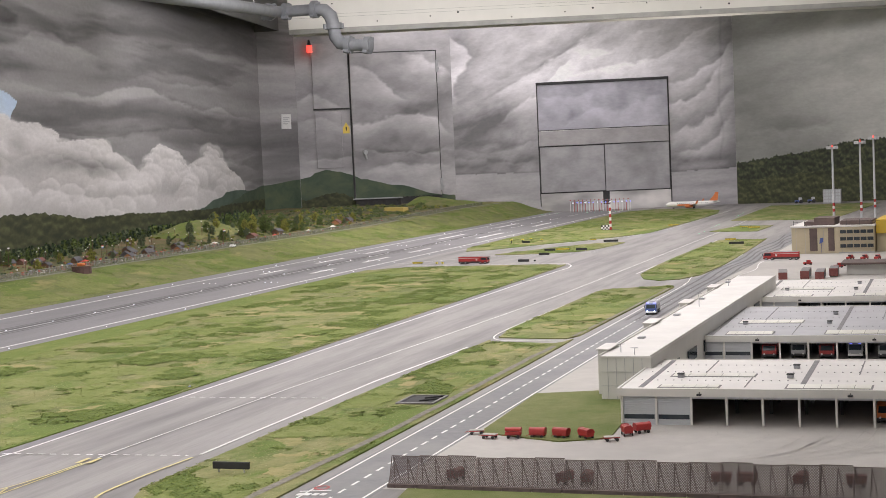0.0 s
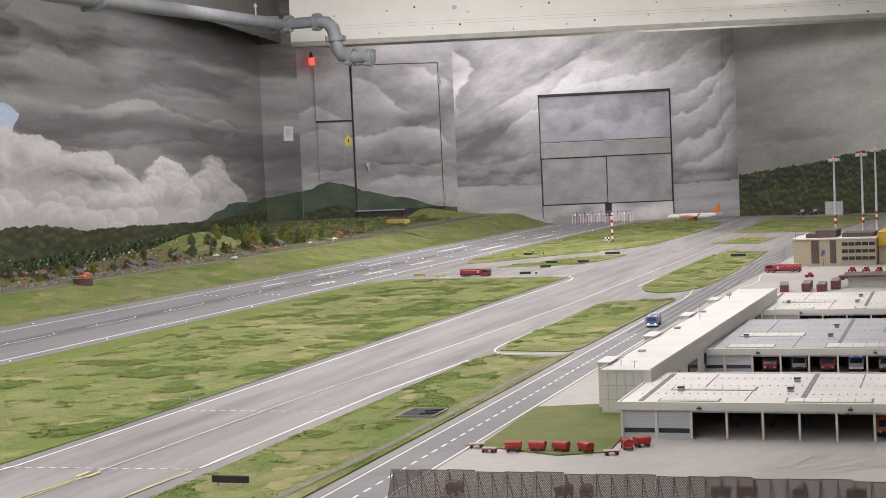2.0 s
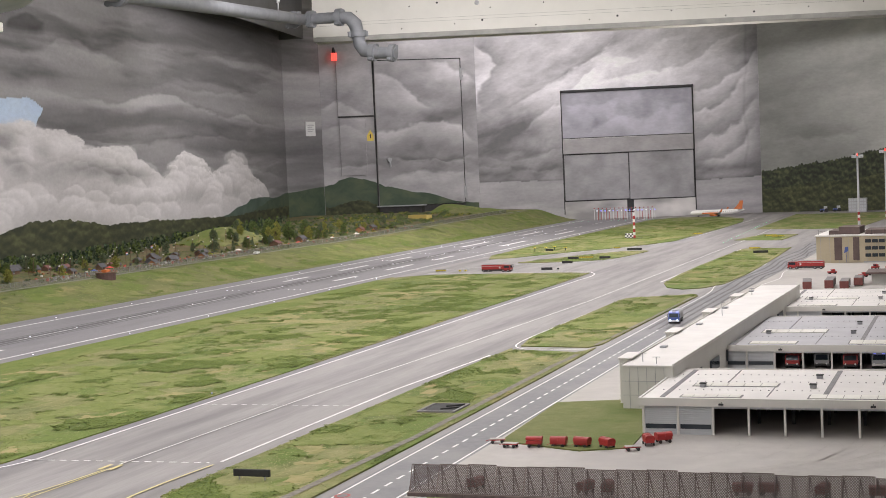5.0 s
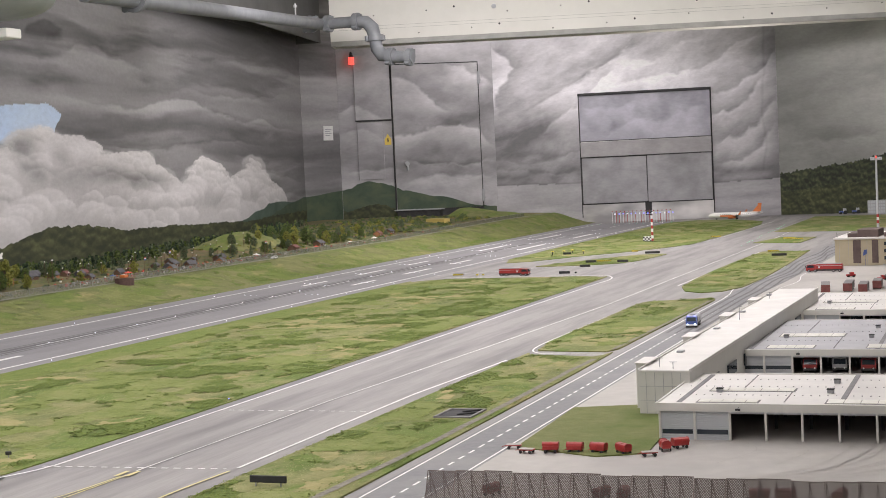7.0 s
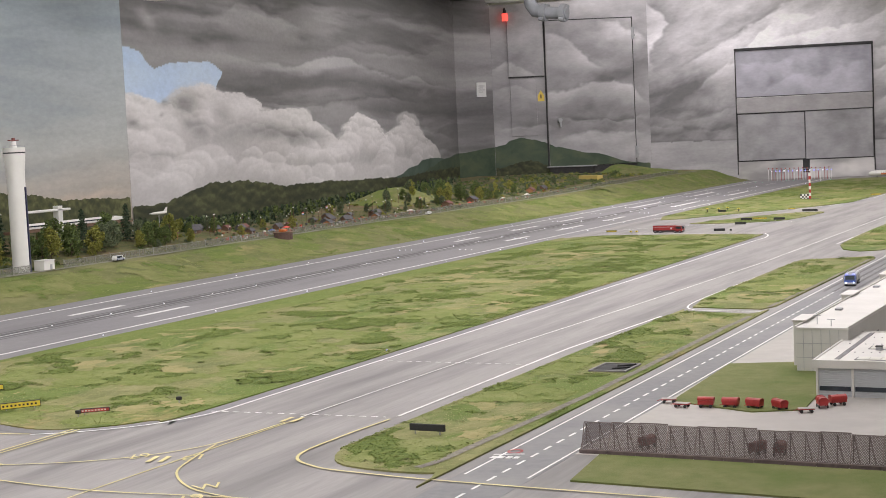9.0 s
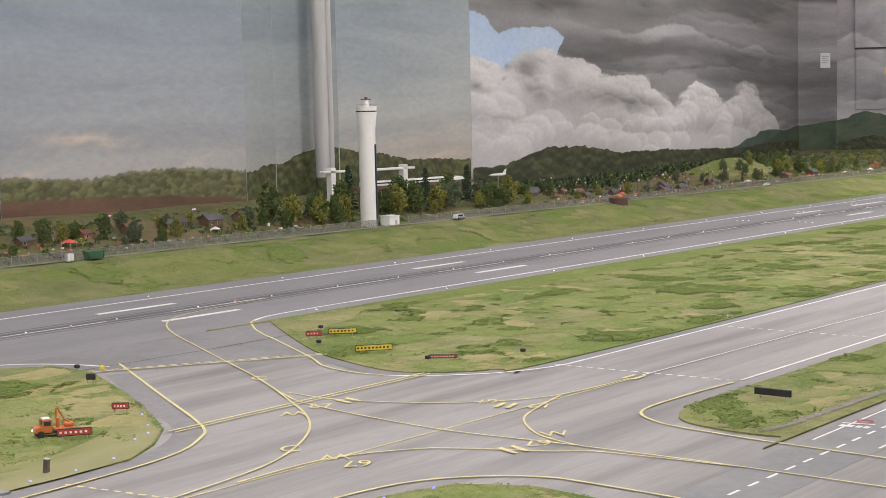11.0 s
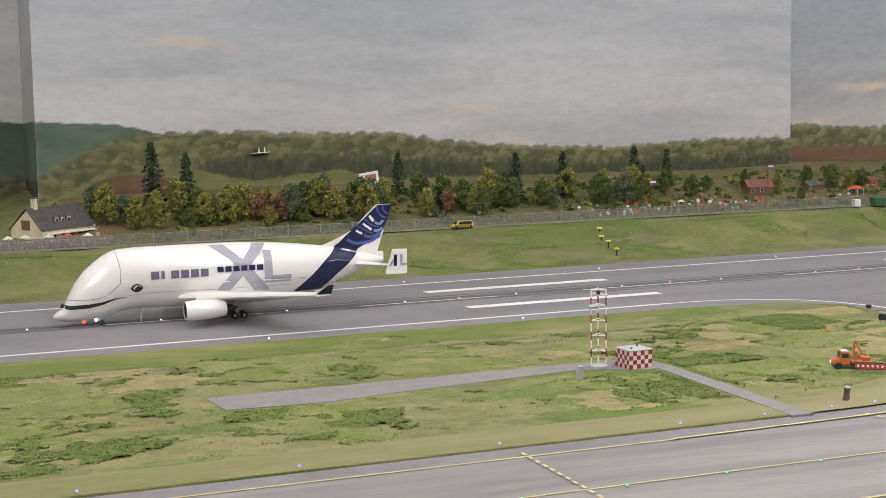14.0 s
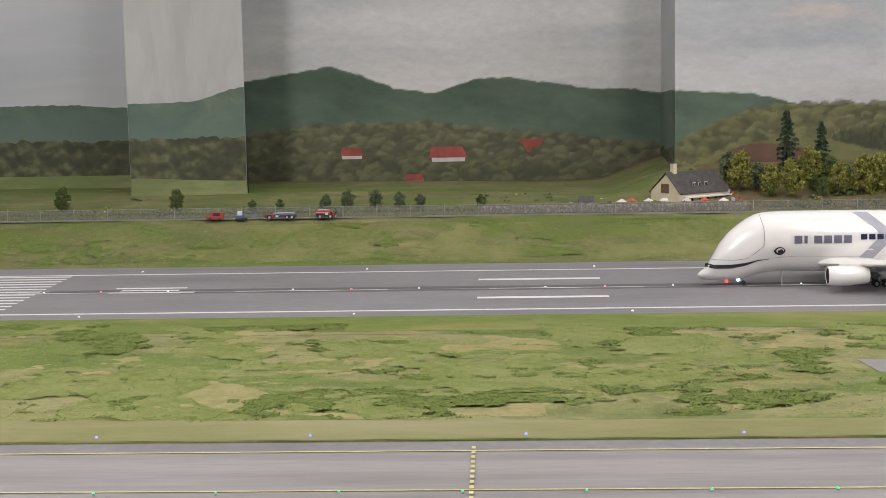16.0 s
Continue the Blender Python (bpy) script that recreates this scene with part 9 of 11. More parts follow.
box(bm, -0.002, 0.402, 0.03, 0.4, 0.085, 0.15, 0.001)
part("upper_storey", bm, M["yellow_box"], store, "yellow upper storey")
kiosk = thing("kiosk", pose(0.06, 5.75, 0), "small kiosk with a dark overhanging roof", "kiosk")
bm = bmesh.new()
box(bm, -0.08, 0.3, -0.06, 0.06, 0, 0.04)
part("wall", bm, M["hangar_wall"], kiosk)
bm = bmesh.new()
box(bm, -0.10, 0.32, -0.09, 0.09, 0.04, 0.048, 0.001)
part("roof", bm, M["brown_roof"], kiosk)


def light_mast(x, y, h, label):
    ob = thing("light_mast", pose(x, y, 0), label, "light mast", "apron light masts")
    for k, (z0, z1, mm) in enumerate(((0, 0.16, "pipe"), (0.16, 0.175, "red"), (0.175, 0.19, "white"), (0.19, 0.205, "red"), (0.205, h, "pipe"))):
        bm = bmesh.new()
        cyl(bm, (0, 0, z0), (0, 0, z1), 0.0075 - 0.006 * z0, 0.0075 - 0.006 * z1, n=10)
        part("pole", bm, M[mm], ob)
    bm = bmesh.new()
    cyl(bm, (0, 0, h), (0, 0, h + 0.006), 0.026, n=12)
    hd = part("lamp_ring", bm, M["grey"], ob)
    for k in range(6):
        a = math.pi / 3 * k
        bm = bmesh.new()
        box(bm, 0.024 * math.cos(a) - 0.005, 0.024 * math.cos(a) + 0.005, 0.024 * math.sin(a) - 0.004, 0.024 * math.sin(a) + 0.004, h - 0.004, h + 0.012, 0.001)
        part("lamp", bm, M["pipe"], hd)
    bm = bmesh.new()
    cyl(bm, (0, 0, h + 0.006), (0, 0, h + 0.018), 0.003, n=8)
    part("beacon", bm, M["red_glow"], hd, "glowing red beacon")
    return ob


light_mast(-0.205, 7.6, 0.485, "tall white light mast with red bands")
light_mast(-0.068, 7.6, 0.505, "tall white light mast with red bands")
light_mast(-0.018, 7.95, 0.525, "tall white light mast with red bands")

# ---- the far end: airliner, marker mast, approach lights, tractors ----
liner = thing("airliner", pose(-1.77, 12.6, 0, 0, 0, 182), "small white and orange airliner with an orange tail", "aeroplane")
bm = bmesh.new()
prof = [(-0.235, 0.003, 0.036), (-0.228, 0.012, 0.036), (-0.21, 0.020, 0.038), (-0.17, 0.0235, 0.040), (0.10, 0.0235, 0.040), (0.16, 0.018, 0.045), (0.21, 0.009, 0.051), (0.235, 0.003, 0.054)]
loft(bm, [[(x, r * math.cos(t), z + r * math.sin(t)) for t in [2 * math.pi * i / 18 for i in range(18)]] for x, r, z in [(-x, r, z) for x, r, z in prof]])
bmesh.ops.recalc_face_normals(bm, faces=bm.faces)
lh = part("fuselage", bm, M["hull"], liner, smooth=60)
bm = bmesh.new()
box(bm, -0.01, 0.13, 0.0205, 0.0245, 0.026, 0.040, 0.001)
part("livery_band", bm, M["orange"], lh, "orange livery band")
bm = bmesh.new()
box(bm, -0.01, 0.13, -0.0245, -0.0205, 0.026, 0.040, 0.001)
part("livery_band", bm, M["orange"], lh, "orange livery band")
bm = bmesh.new()
pts = [(-0.14, 0.06), (-0.19, 0.115), (-0.195, 0.135), (-0.225, 0.135), (-0.215, 0.062)]
loft(bm, [[(x, y, z) for x, z in pts] for y in (-0.003, 0.003)])
bmesh.ops.recalc_face_normals(bm, faces=bm.faces)
part("tail_fin", bm, M["orange"], liner, "orange tail fin")
for s in (-1, 1):
    bm = bmesh.new()
    loft(bm, [[(0.06, s * 0.015, 0.026), (-0.02, s * 0.015, 0.026), (-0.02, s * 0.015, 0.031), (0.04, s * 0.015, 0.032)], [(-0.045, s * 0.20, 0.045), (-0.065, s * 0.20, 0.045), (-0.065, s * 0.20, 0.047), (-0.05, s * 0.20, 0.047)]])
    bmesh.ops.recalc_face_normals(bm, faces=bm.faces)
    part("wing", bm, M["hull"], liner)
    bm = bmesh.new()
    loft(bm, [[(-0.045, s * 0.2, 0.046), (-0.065, s * 0.2, 0.046), (-0.063, s * 0.202, 0.046)], [(-0.065, s * 0.208, 0.075), (-0.075, s * 0.208, 0.075), (-0.073, s * 0.209, 0.075)]])
    bmesh.ops.recalc_face_normals(bm, faces=bm.faces)
    part("winglet", bm, M["orange"], liner, "orange winglet")
    bm = bmesh.new()
    loft(bm, [[(x, s * 0.068 + r * math.cos(t), 0.023 + r * math.sin(t)) for t in [2 * math.pi * i / 14 for i in range(14)]] for x, r in ((0.055, 0.012), (0.04, 0.0145), (0.0, 0.012), (-0.01, 0.008))])
    bmesh.ops.recalc_face_normals(bm, faces=bm.faces)
    part("engine", bm, M["orange"], liner, "orange engine", smooth=50)
    bm = bmesh.new()
    loft(bm, [[(-0.17, s * 0.01, 0.056), (-0.21, s * 0.01, 0.056), (-0.21, s * 0.01, 0.059)], [(-0.205, s * 0.07, 0.062), (-0.222, s * 0.07, 0.062), (-0.222, s * 0.07, 0.064)]])
    bmesh.ops.recalc_face_normals(bm, faces=bm.faces)
    part("tailplane", bm, M["hull"], liner)
    bm = bmesh.new()
    cyl(bm, (-0.01, s * 0.028, 0.007), (-0.01, s * 0.026, 0.03), 0.002, n=6)
    cyl(bm, (-0.01, s * 0.024, 0.0065), (-0.01, s * 0.032, 0.0065), 0.0065, n=12)
    part("main_wheel", bm, M["black"], liner)
bm = bmesh.new()
cyl(bm, (0.165, 0, 0.006), (0.165, 0, 0.025), 0.0018, n=6)
cyl(bm, (0.165, -0.004, 0.005), (0.165, 0.004, 0.005), 0.005, n=12)
part("nose_wheel", bm, M["black"], liner)
bm = bmesh.new()
for s in (-1, 1):
    for k in range(16):
        box(bm, -0.13 + 0.017 * k, -0.125 + 0.017 * k, s * 0.0233 - 0.0006, s * 0.0233 + 0.0006, 0.044, 0.049)
part("cabin_window", bm, M["glass"], lh)


def checker_sides(ob, sx, sy, h, n, m2, name="checker", rows=4, z0=0.0):
    for (ax, ay, dx, dy, ln) in ((-sx, -sy, 1, 0, 2 * sx), (sx, -sy, 0, 1, 2 * sy), (sx, sy, -1, 0, 2 * sx), (-sx, sy, 0, -1, 2 * sy)):
        c = max(2, round(ln / (h / rows)))
        for i in range(c):
            for j in range(rows):
                if (i + j) % 2:
                    continue
                bm = bmesh.new()
                a, b = ln * i / c, ln * (i + 1) / c
                nx, ny = dy * 0.0004, -dx * 0.0004
                v = [bm.verts.new((ax + dx * t + nx, ay + dy * t + ny, z0 + h * q / rows)) for t, q in ((a, j), (b, j), (b, j + 1), (a, j + 1))]
                bm.faces.new(v)
                part(name, bm, m2, ob)


mk = thing("marker_mast", pose(-1.775, 9.36, 0), "red and white banded marker mast on a dark foot", "mast")
for k in range(8):
    bm = bmesh.new()
    cyl(bm, (0, 0, 0.002 + 0.0215 * k), (0, 0, 0.0235 + 0.0215 * k), 0.0075, n=10)
    part("band", bm, M["red"] if k % 2 == 0 else M["white"], mk)
bm = bmesh.new()
box(bm, -0.05, 0.05, -0.02, 0.02, 0.0, 0.006, 0.001)
part("foot", bm, M["black"], mk)
hut2 = thing("checker_hut", pose(-1.82, 9.42, 0), "small red and white chequered equipment hut", "hut")
bm = bmesh.new()
box(bm, -0.028, 0.028, -0.02, 0.02, 0, 0.034)
bdy = part("body", bm, M["white"], hut2)
checker_sides(bdy, 0.028, 0.02, 0.034, 4, M["black"], rows=3)
arr = thing("approach_light_array", pose(-2.59, 12.58, 0), "red and white approach light frame with lamps", "light array")
for r, (y, z) in enumerate(((0.0, 0.10), (0.10, 0.075))):
    bm = bmesh.new()
    cyl(bm, (-0.28 + 0.05 * r, y, z), (0.26, y, z), 0.0025, n=6)
    bar = part("bar", bm, M["pipe"], arr)
    for k in range(15):
        x = -0.27 + 0.0375 * k
        bm = bmesh.new()
        cyl(bm, (x, y, 0.0), (x, y, z), 0.002, n=6)
        part("post", bm, M["red"] if k % 2 else M["white"], arr)
        bm = bmesh.new()
        cyl(bm, (x, y - 0.004, z + 0.004), (x, y + 0.004, z + 0.004), 0.005, n=8)
        part("lamp", bm, M["red"] if r == 0 else M["blue_lamp"] if k % 3 else M["white_glow"], arr)
for x, y in ((-0.905, 12.95), (-0.80, 13.0)):
    tr = thing("tractor", pose(x, y, 0, 0, 0, 20), "small blue tractor standing on far grass", "tractor", "tractors")
    bm = bmesh.new()
    box(bm, -0.03, 0.005, -0.012, 0.012, 0.012, 0.028, 0.002)
    part("bonnet", bm, M["fin_blue"], tr)
    bm = bmesh.new()
    box(bm, 0.005, 0.03, -0.014, 0.014, 0.014, 0.05, 0.002)
    part("cab", bm, M["pipe"], tr)
    for wx, r in ((-0.02, 0.010), (0.02, 0.016)):
        for s in (-1, 1):
            bm = bmesh.new()
            cyl(bm, (wx, s * 0.013, r), (wx, s * 0.02, r), r, n=14)
            part("wheel", bm, M["black"], tr)
gl = thing("glass_hall", pose(-0.6, 12.75, 0), "small grey gridded hall by the far wood", "building")
bm = bmesh.new()
box(bm, -0.075, 0.075, -0.05, 0.05, 0, 0.118, 0.001)
g0 = part("wall", bm, M["grey"], gl)
for k in range(7):
    for r in range(4):
        bm = bmesh.new()
        box(bm, -0.068 + 0.02 * k, -0.052 + 0.02 * k, -0.052, -0.05, 0.012 + 0.027 * r, 0.032 + 0.027 * r)
        part("pane", bm, M["shutter"], g0)

# ---- the fence along the bank ----
perim = thing("perimeter_fence", None, "long grey mesh fence on posts along the bank", "fence")
M["wire"] = bpy.data.materials.new("grey_wire_mesh")
M["wire"].use_nodes = True
nt = M["wire"].node_tree
bs = nt.nodes["Principled BSDF"]
bs.inputs["Base Color"].default_value = (0.18, 0.18, 0.155, 1)
bs.inputs["Roughness"].default_value = 0.7
tc, nz, mr = nt.nodes.new("ShaderNodeTexCoord"), nt.nodes.new("ShaderNodeTexNoise"), nt.nodes.new("ShaderNodeMapRange")
nz.inputs["Scale"].default_value = 160
nt.links.new(tc.outputs["Object"], nz.inputs["Vector"])
mr.inputs["From Min"].default_value, mr.inputs["From Max"].default_value, mr.inputs["To Min"].default_value, mr.inputs["To Max"].default_value = 0.35, 0.65, 0.40, 0.75
nt.links.new(nz.outputs["Fac"], mr.inputs["Value"])
nt.links.new(mr.outputs[0], bs.inputs["Alpha"])
FX, FZ = -3.50, 0.079
fence_z = lambda y: FZ + 0.03 * max(0.0, min(1.0, (y - 9.0) / 2.5))
post_me = panel_me = None
bm = bmesh.new()
cyl(bm, (0, 0, -0.004), (0, 0, 0.030), 0.0012, n=6)
cyl(bm, (0, 0, 0.030), (-0.005, 0, 0.034), 0.0010, n=5)
post_me = mesh_of("post", bm, M["fence"])
bm = bmesh.new()
v = [bm.verts.new(p) for p in ((0, 0, 0.0), (0, 0.093, 0.0), (0, 0.093, 0.0285), (0, 0, 0.0285))]
bm.faces.new(v)
panel_me = mesh_of("mesh_panel", bm, M["wire"])
bm = bmesh.new()
cyl(bm, (0, 0, 0.0288), (0, 0.093, 0.0288), 0.0007, n=5)
rail_me = mesh_of("top_rail", bm, M["fence"])
for k in range(150):
    y = -1.95 + 0.093 * k
    for nm, me in (("post", post_me), ("mesh_panel", panel_me), ("top_rail", rail_me)):
        if nm != "post" and 3.93 < y < 4.12:
            continue
        ob = new(nm, me)
        ob.parent = perim
        ob.location = (FX, y, fence_z(y))
bm = bmesh.new()
grid = []
for k in range(100):
    y = -3 + 15.5 * k / 99
    grid.append([bm.verts.new((x + 0.004 * noise.noise((y * 4, x, 0)), y, fence_z(y) - 0.079 + z)) for x, z in ((-3.492, 0.0815), (-3.478, 0.0812), (-3.462, 0.0800))])
for a, b in zip(grid, grid[1:]):
    for i in range(2):
        bm.faces.new((a[i], a[i + 1], b[i + 1], b[i]))
bmesh.ops.recalc_face_normals(bm, faces=bm.faces)
M["patrol"] = mat("patrol_track", (0.17, 0.165, 0.13), (0.24, 0.23, 0.19), 50, 0.9, 0.3, c3=(0.16, 0.18, 0.08), scale3=7)
solid("patrol_track", bm, M["patrol"], "pale patrol track in front of the fence", "track", kind="structure")

# ---- trees ----
M["bark"] = mat("bark", (0.09, 0.065, 0.045), (0.14, 0.10, 0.07), 90, 0.9)


def leaf_mat(name, dark, light):
    return island_mat(name, dark, light)


LEAF = {"fir": leaf_mat("fir_needles", (0.014, 0.030, 0.016), (0.065, 0.10, 0.05)), "green": leaf_mat("green_leaves", (0.030, 0.055, 0.015), (0.17, 0.22, 0.06)), "yellow": leaf_mat("yellow_green_leaves", (0.085, 0.10, 0.016), (0.38, 0.37, 0.08)),
        "red": leaf_mat("reddish_leaves", (0.12, 0.05, 0.03), (0.36, 0.19, 0.11)), "dull": leaf_mat("grey_green_leaves", (0.045, 0.065, 0.035), (0.19, 0.23, 0.12))}


def clumps(pts, size, seed):
    """Many small leaf flakes round given centres."""
    r = np.random.default_rng(seed)
    n = len(pts)
    pts = np.asarray(pts, float)
    v = np.zeros((n, 4, 3), np.float32)
    a = r.normal(size=(n, 3))
    a /= np.linalg.norm(a, axis=1)[:, None]
    b = np.cross(a, r.normal(size=(n, 3)))
    b /= np.linalg.norm(b, axis=1)[:, None]
    s = size * r.uniform(0.6, 1.5, n)[:, None]
    for k, (u, w) in enumerate(((-1, -0.5), (0.6, -0.9), (1, 0.6), (-0.5, 1))):
        v[:, k] = pts + a * s * u + b * s * w
    return v.reshape(-1, 3), [(4 * i, 4 * i + 1, 4 * i + 2, 4 * i + 3) for i in range(n)]


def tree(kind, h, seed):
    """Trunk with limbs, and a crown of small leaf flakes with gaps."""
    r = random.Random(seed)
    bm = bmesh.new()
    tube(bm, [(0, 0, -0.01), (0.002 * r.uniform(-1, 1), 0, h * 0.3), (0.003 * r.uniform(-1, 1), 0.003 * r.uniform(-1, 1), h * (0.95 if kind == "fir" else 0.7))], [h * 0.022, h * 0.016, h * 0.004], 6)
    cs = []
    if kind == "fir":
        levels = 13
        for k in range(levels):
            t = k / levels
            z, rad = h * (0.10 + 0.88 * t), h * 0.21 * (1 - t) ** 0.8 * r.uniform(0.75, 1.15) + 0.002
            for j in range(7):
                a = 2 * math.pi * (j + r.random()) / 7
                q = rad * r.uniform(0.65, 1.1)
                for m in range(8):
                    u = (m + 0.6) / 8
                    cs.append((math.cos(a) * q * u + r.gauss(0, h * 0.006), math.sin(a) * q * u + r.gauss(0, h * 0.006), z - h * 0.035 * u + r.gauss(0, h * 0.008)))
        size = h * 0.023
    else:
        blobs = []
        for k in range(17):
            a, t = 2.4 * k + r.uniform(-0.5, 0.5), (k + r.random()) / 17
            rad = h * 0.27 * math.sin(math.pi * (0.2 + 0.72 * t)) ** 0.8 * r.uniform(0.55, 1.1)
            c = Vector((math.cos(a) * rad, math.sin(a) * rad, h * (0.2 + 0.72 * t)))
            blobs.append((c, h * r.uniform(0.10, 0.16) * (1.1 - 0.35 * t)))
            tube(bm, [(0, 0, h * (0.1 + 0.4 * t)), tuple(c * 0.5 + Vector((0, 0, h * (0.05 + 0.2 * t)))), tuple(c)], [h * 0.012, h * 0.008, h * 0.003], 4)
        for c, rad in blobs:
            for m in range(95):
                d = Vector((r.gauss(0, 1), r.gauss(0, 1), r.gauss(0, 1))).normalized() * rad * r.uniform(0.4, 1.12)
                cs.append(tuple(c + d))
        size = h * 0.0235
    trunk = mesh_of("trunk", bm, M["bark"])
    v, f = clumps(cs, size, seed)
    me = bpy.data.meshes.new("crown")
    me.from_pydata(v.tolist(), [], f)
    return trunk, me


PROTO = {}
for kind in ("fir", "leaf"):
    PROTO[kind] = [tree(kind, 0.1, 31 + 7 * k + (0 if kind == "fir" else 100)) for k in range(4)]
CROWN = {}


def plant(kind, x, y, h, hue, z=None):
    i = random.Random(int(x * 9973 + y * 7919)).randrange(4)
    trunk, crown = PROTO["fir" if kind == "fir" else "leaf"][i]
    key = (kind == "fir", i, hue)
    if key not in CROWN:
        me = crown.copy()
        me.materials.append(LEAF[hue])
        CROWN[key] = me
    z = village_z(x, y) if z is None else z
    words = {"fir": "slender dark green fir tree", "green": "leafy dark green garden tree", "yellow": "yellow-green leafy garden tree", "red": "russet autumn-leaved garden tree", "dull": "grey-green bushy garden tree"}[hue]
    ob = thing("tree", pose(x, y, z - 0.002, 0, 0, (x * 7000 + y * 3000) % 360), words + " behind the airport fence", "tree", "garden trees")
    ob.scale = (h / 0.1,) * 3
    for nm, me in (("trunk", trunk), ("crown", CROWN[key])):
        p = new(nm, me)
        p.parent = ob
    return ob


TREES = [("fir", -3.84, 0.345, 0.215, "fir"), ("fir", -3.82, 0.44, 0.185, "fir"), ("fir", -3.9, 1.12, 0.15, "fir"), ("fir", -3.76, 1.46, 0.17, "fir"), ("fir", -3.8, 1.64, 0.16, "fir"), ("fir", -3.86, 1.93, 0.15, "fir"), ("fir", -3.84, 2.04, 0.14, "fir"),
         ("fir", -3.78, 4.14, 0.20, "fir"), ("fir", -3.82, 4.68, 0.16, "fir"), ("fir", -3.80, 4.95, 0.18, "fir"), ("fir", -3.8, 1.93, 0.10, "fir"), ("fir", -3.78, 4.78, 0.13, "fir"),
         ("leaf", -3.72, 0.19, 0.10, "yellow"), ("leaf", -3.66, 0.33, 0.075, "yellow"), ("leaf", -3.67, 0.27, 0.05, "green"), ("leaf", -3.68, 0.46, 0.08, "yellow"), ("leaf", -3.68, 0.52, 0.085, "yellow"), ("leaf", -3.66, 0.41, 0.05, "green"),
         ("leaf", -3.70, 0.62, 0.075, "red"), ("leaf", -3.68, 0.68, 0.07, "red"), ("leaf", -3.64, 0.64, 0.05, "yellow"), ("leaf", -3.66, 0.74, 0.055, "green"), ("leaf", -3.72, 0.80, 0.09, "green"), ("leaf", -3.66, 0.84, 0.08, "yellow"), ("leaf", -3.68, 0.92, 0.10, "green"), ("leaf", -3.70, 0.98, 0.075, "dull"),
         ("leaf", -3.66, 1.12, 0.07, "yellow"), ("leaf", -3.68, 1.2, 0.06, "red"), ("leaf", -3.70, 1.26, 0.08, "green"), ("leaf", -3.66, 1.3, 0.07, "yellow"), ("leaf", -3.74, 1.36, 0.10, "yellow"), ("leaf", -3.70, 1.42, 0.08, "green"), ("leaf", -3.66, 1.54, 0.06, "dull"), ("leaf", -3.72, 1.74, 0.09, "yellow"), ("leaf", -3.68, 1.84, 0.06, "green"),
         ("leaf", -3.74, 2.62, 0.085, "green"), ("leaf", -3.72, 2.85, 0.09, "green"), ("leaf", -3.64, 2.92, 0.08, "dull"), ("leaf", -3.62, 3.02, 0.06, "green"), ("leaf", -3.66, 3.12, 0.07, "yellow"), ("leaf", -3.70, 3.5, 0.08, "dull"), ("leaf", -3.66, 3.66, 0.075, "green"), ("leaf", -3.72, 3.74, 0.10, "yellow"),
         ("leaf", -3.64, 3.82, 0.12, "yellow"), ("leaf", -3.62, 3.90, 0.09, "green"), ("leaf", -3.66, 3.98, 0.11, "yellow"), ("leaf", -3.70, 4.22, 0.10, "green"), ("leaf", -3.66, 4.30, 0.13, "yellow"), ("leaf", -3.66, 4.42, 0.10, "green"), ("leaf", -3.62, 4.50, 0.06, "yellow"), ("leaf", -3.70, 4.58, 0.08, "dull"), ("leaf", -3.66, 4.86, 0.08, "yellow"), ("leaf", -3.66, 5.04, 0.09, "green"), ("leaf", -3.64, 5.2, 0.07, "yellow"),
         ("leaf", -3.66, -1.42, 0.07, "green"), ("leaf", -3.62, -0.72, 0.05, "dull"), ("leaf", -3.64, -0.78, 0.055, "dull"), ("leaf", -3.66, -0.85, 0.06, "dull"), ("leaf", -3.66, -0.93, 0.06, "dull"), ("leaf", -3.64, -0.99, 0.05, "dull"), ("leaf", -3.64, -1.12, 0.04, "green"), ("leaf", -3.64, -1.2, 0.04, "green"), ("leaf", -3.64, -0.55, 0.045, "green"), ("leaf", -3.66, -1.75, 0.08, "green")]
for kind, x, y, h, hue in TREES:
    plant(kind, x, y, h * (1.22 if kind == "leaf" and 0.1 < y < 2.2 else 1.0), hue)
trnd = random.Random(77)
for k in range(46):
    y = 5.3 + trnd.random() * 5.0
    x = -3.62 - trnd.random() * 0.35 - max(0, (y - 7)) * 0.05
    plant("leaf" if trnd.random() < 0.85 else "fir", x, y, trnd.uniform(0.035, 0.075), trnd.choice(("green", "green", "yellow", "dull", "dull", "yellow")))
for k in range(22):
    y = 7.6 + trnd.random() * 1.3
    plant("leaf", -3.70 - trnd.random() * 0.5, y, trnd.uniform(0.06, 0.125), trnd.choice(("yellow", "yellow", "green", "green", "dull")))
for lo, hi, n, big in ((0.10, 1.05, 18, 0.12), (1.1, 2.1, 16, 0.115), (3.62, 5.25, 20, 0.15), (2.2, 3.6, 11, 0.075)):
    for k in range(n):
        y = lo + (hi - lo) * (k + trnd.uniform(0.1, 0.9)) / n
        if y < 0.16:
            y = 0.17
        plant("leaf", -3.64 - 0.16 * trnd.random(), y, big * trnd.uniform(0.65, 1.0), trnd.choice(("yellow", "yellow", "green", "green", "dull", "yellow") if y < 2.3 else ("green", "green", "yellow", "dull")))
for k in range(30):
    y = 0.22 + trnd.random() * 5.0
    plant("leaf", -3.60 - trnd.random() * 0.3, y, trnd.uniform(0.03, 0.05), trnd.choice(("green", "dull", "yellow", "green")))
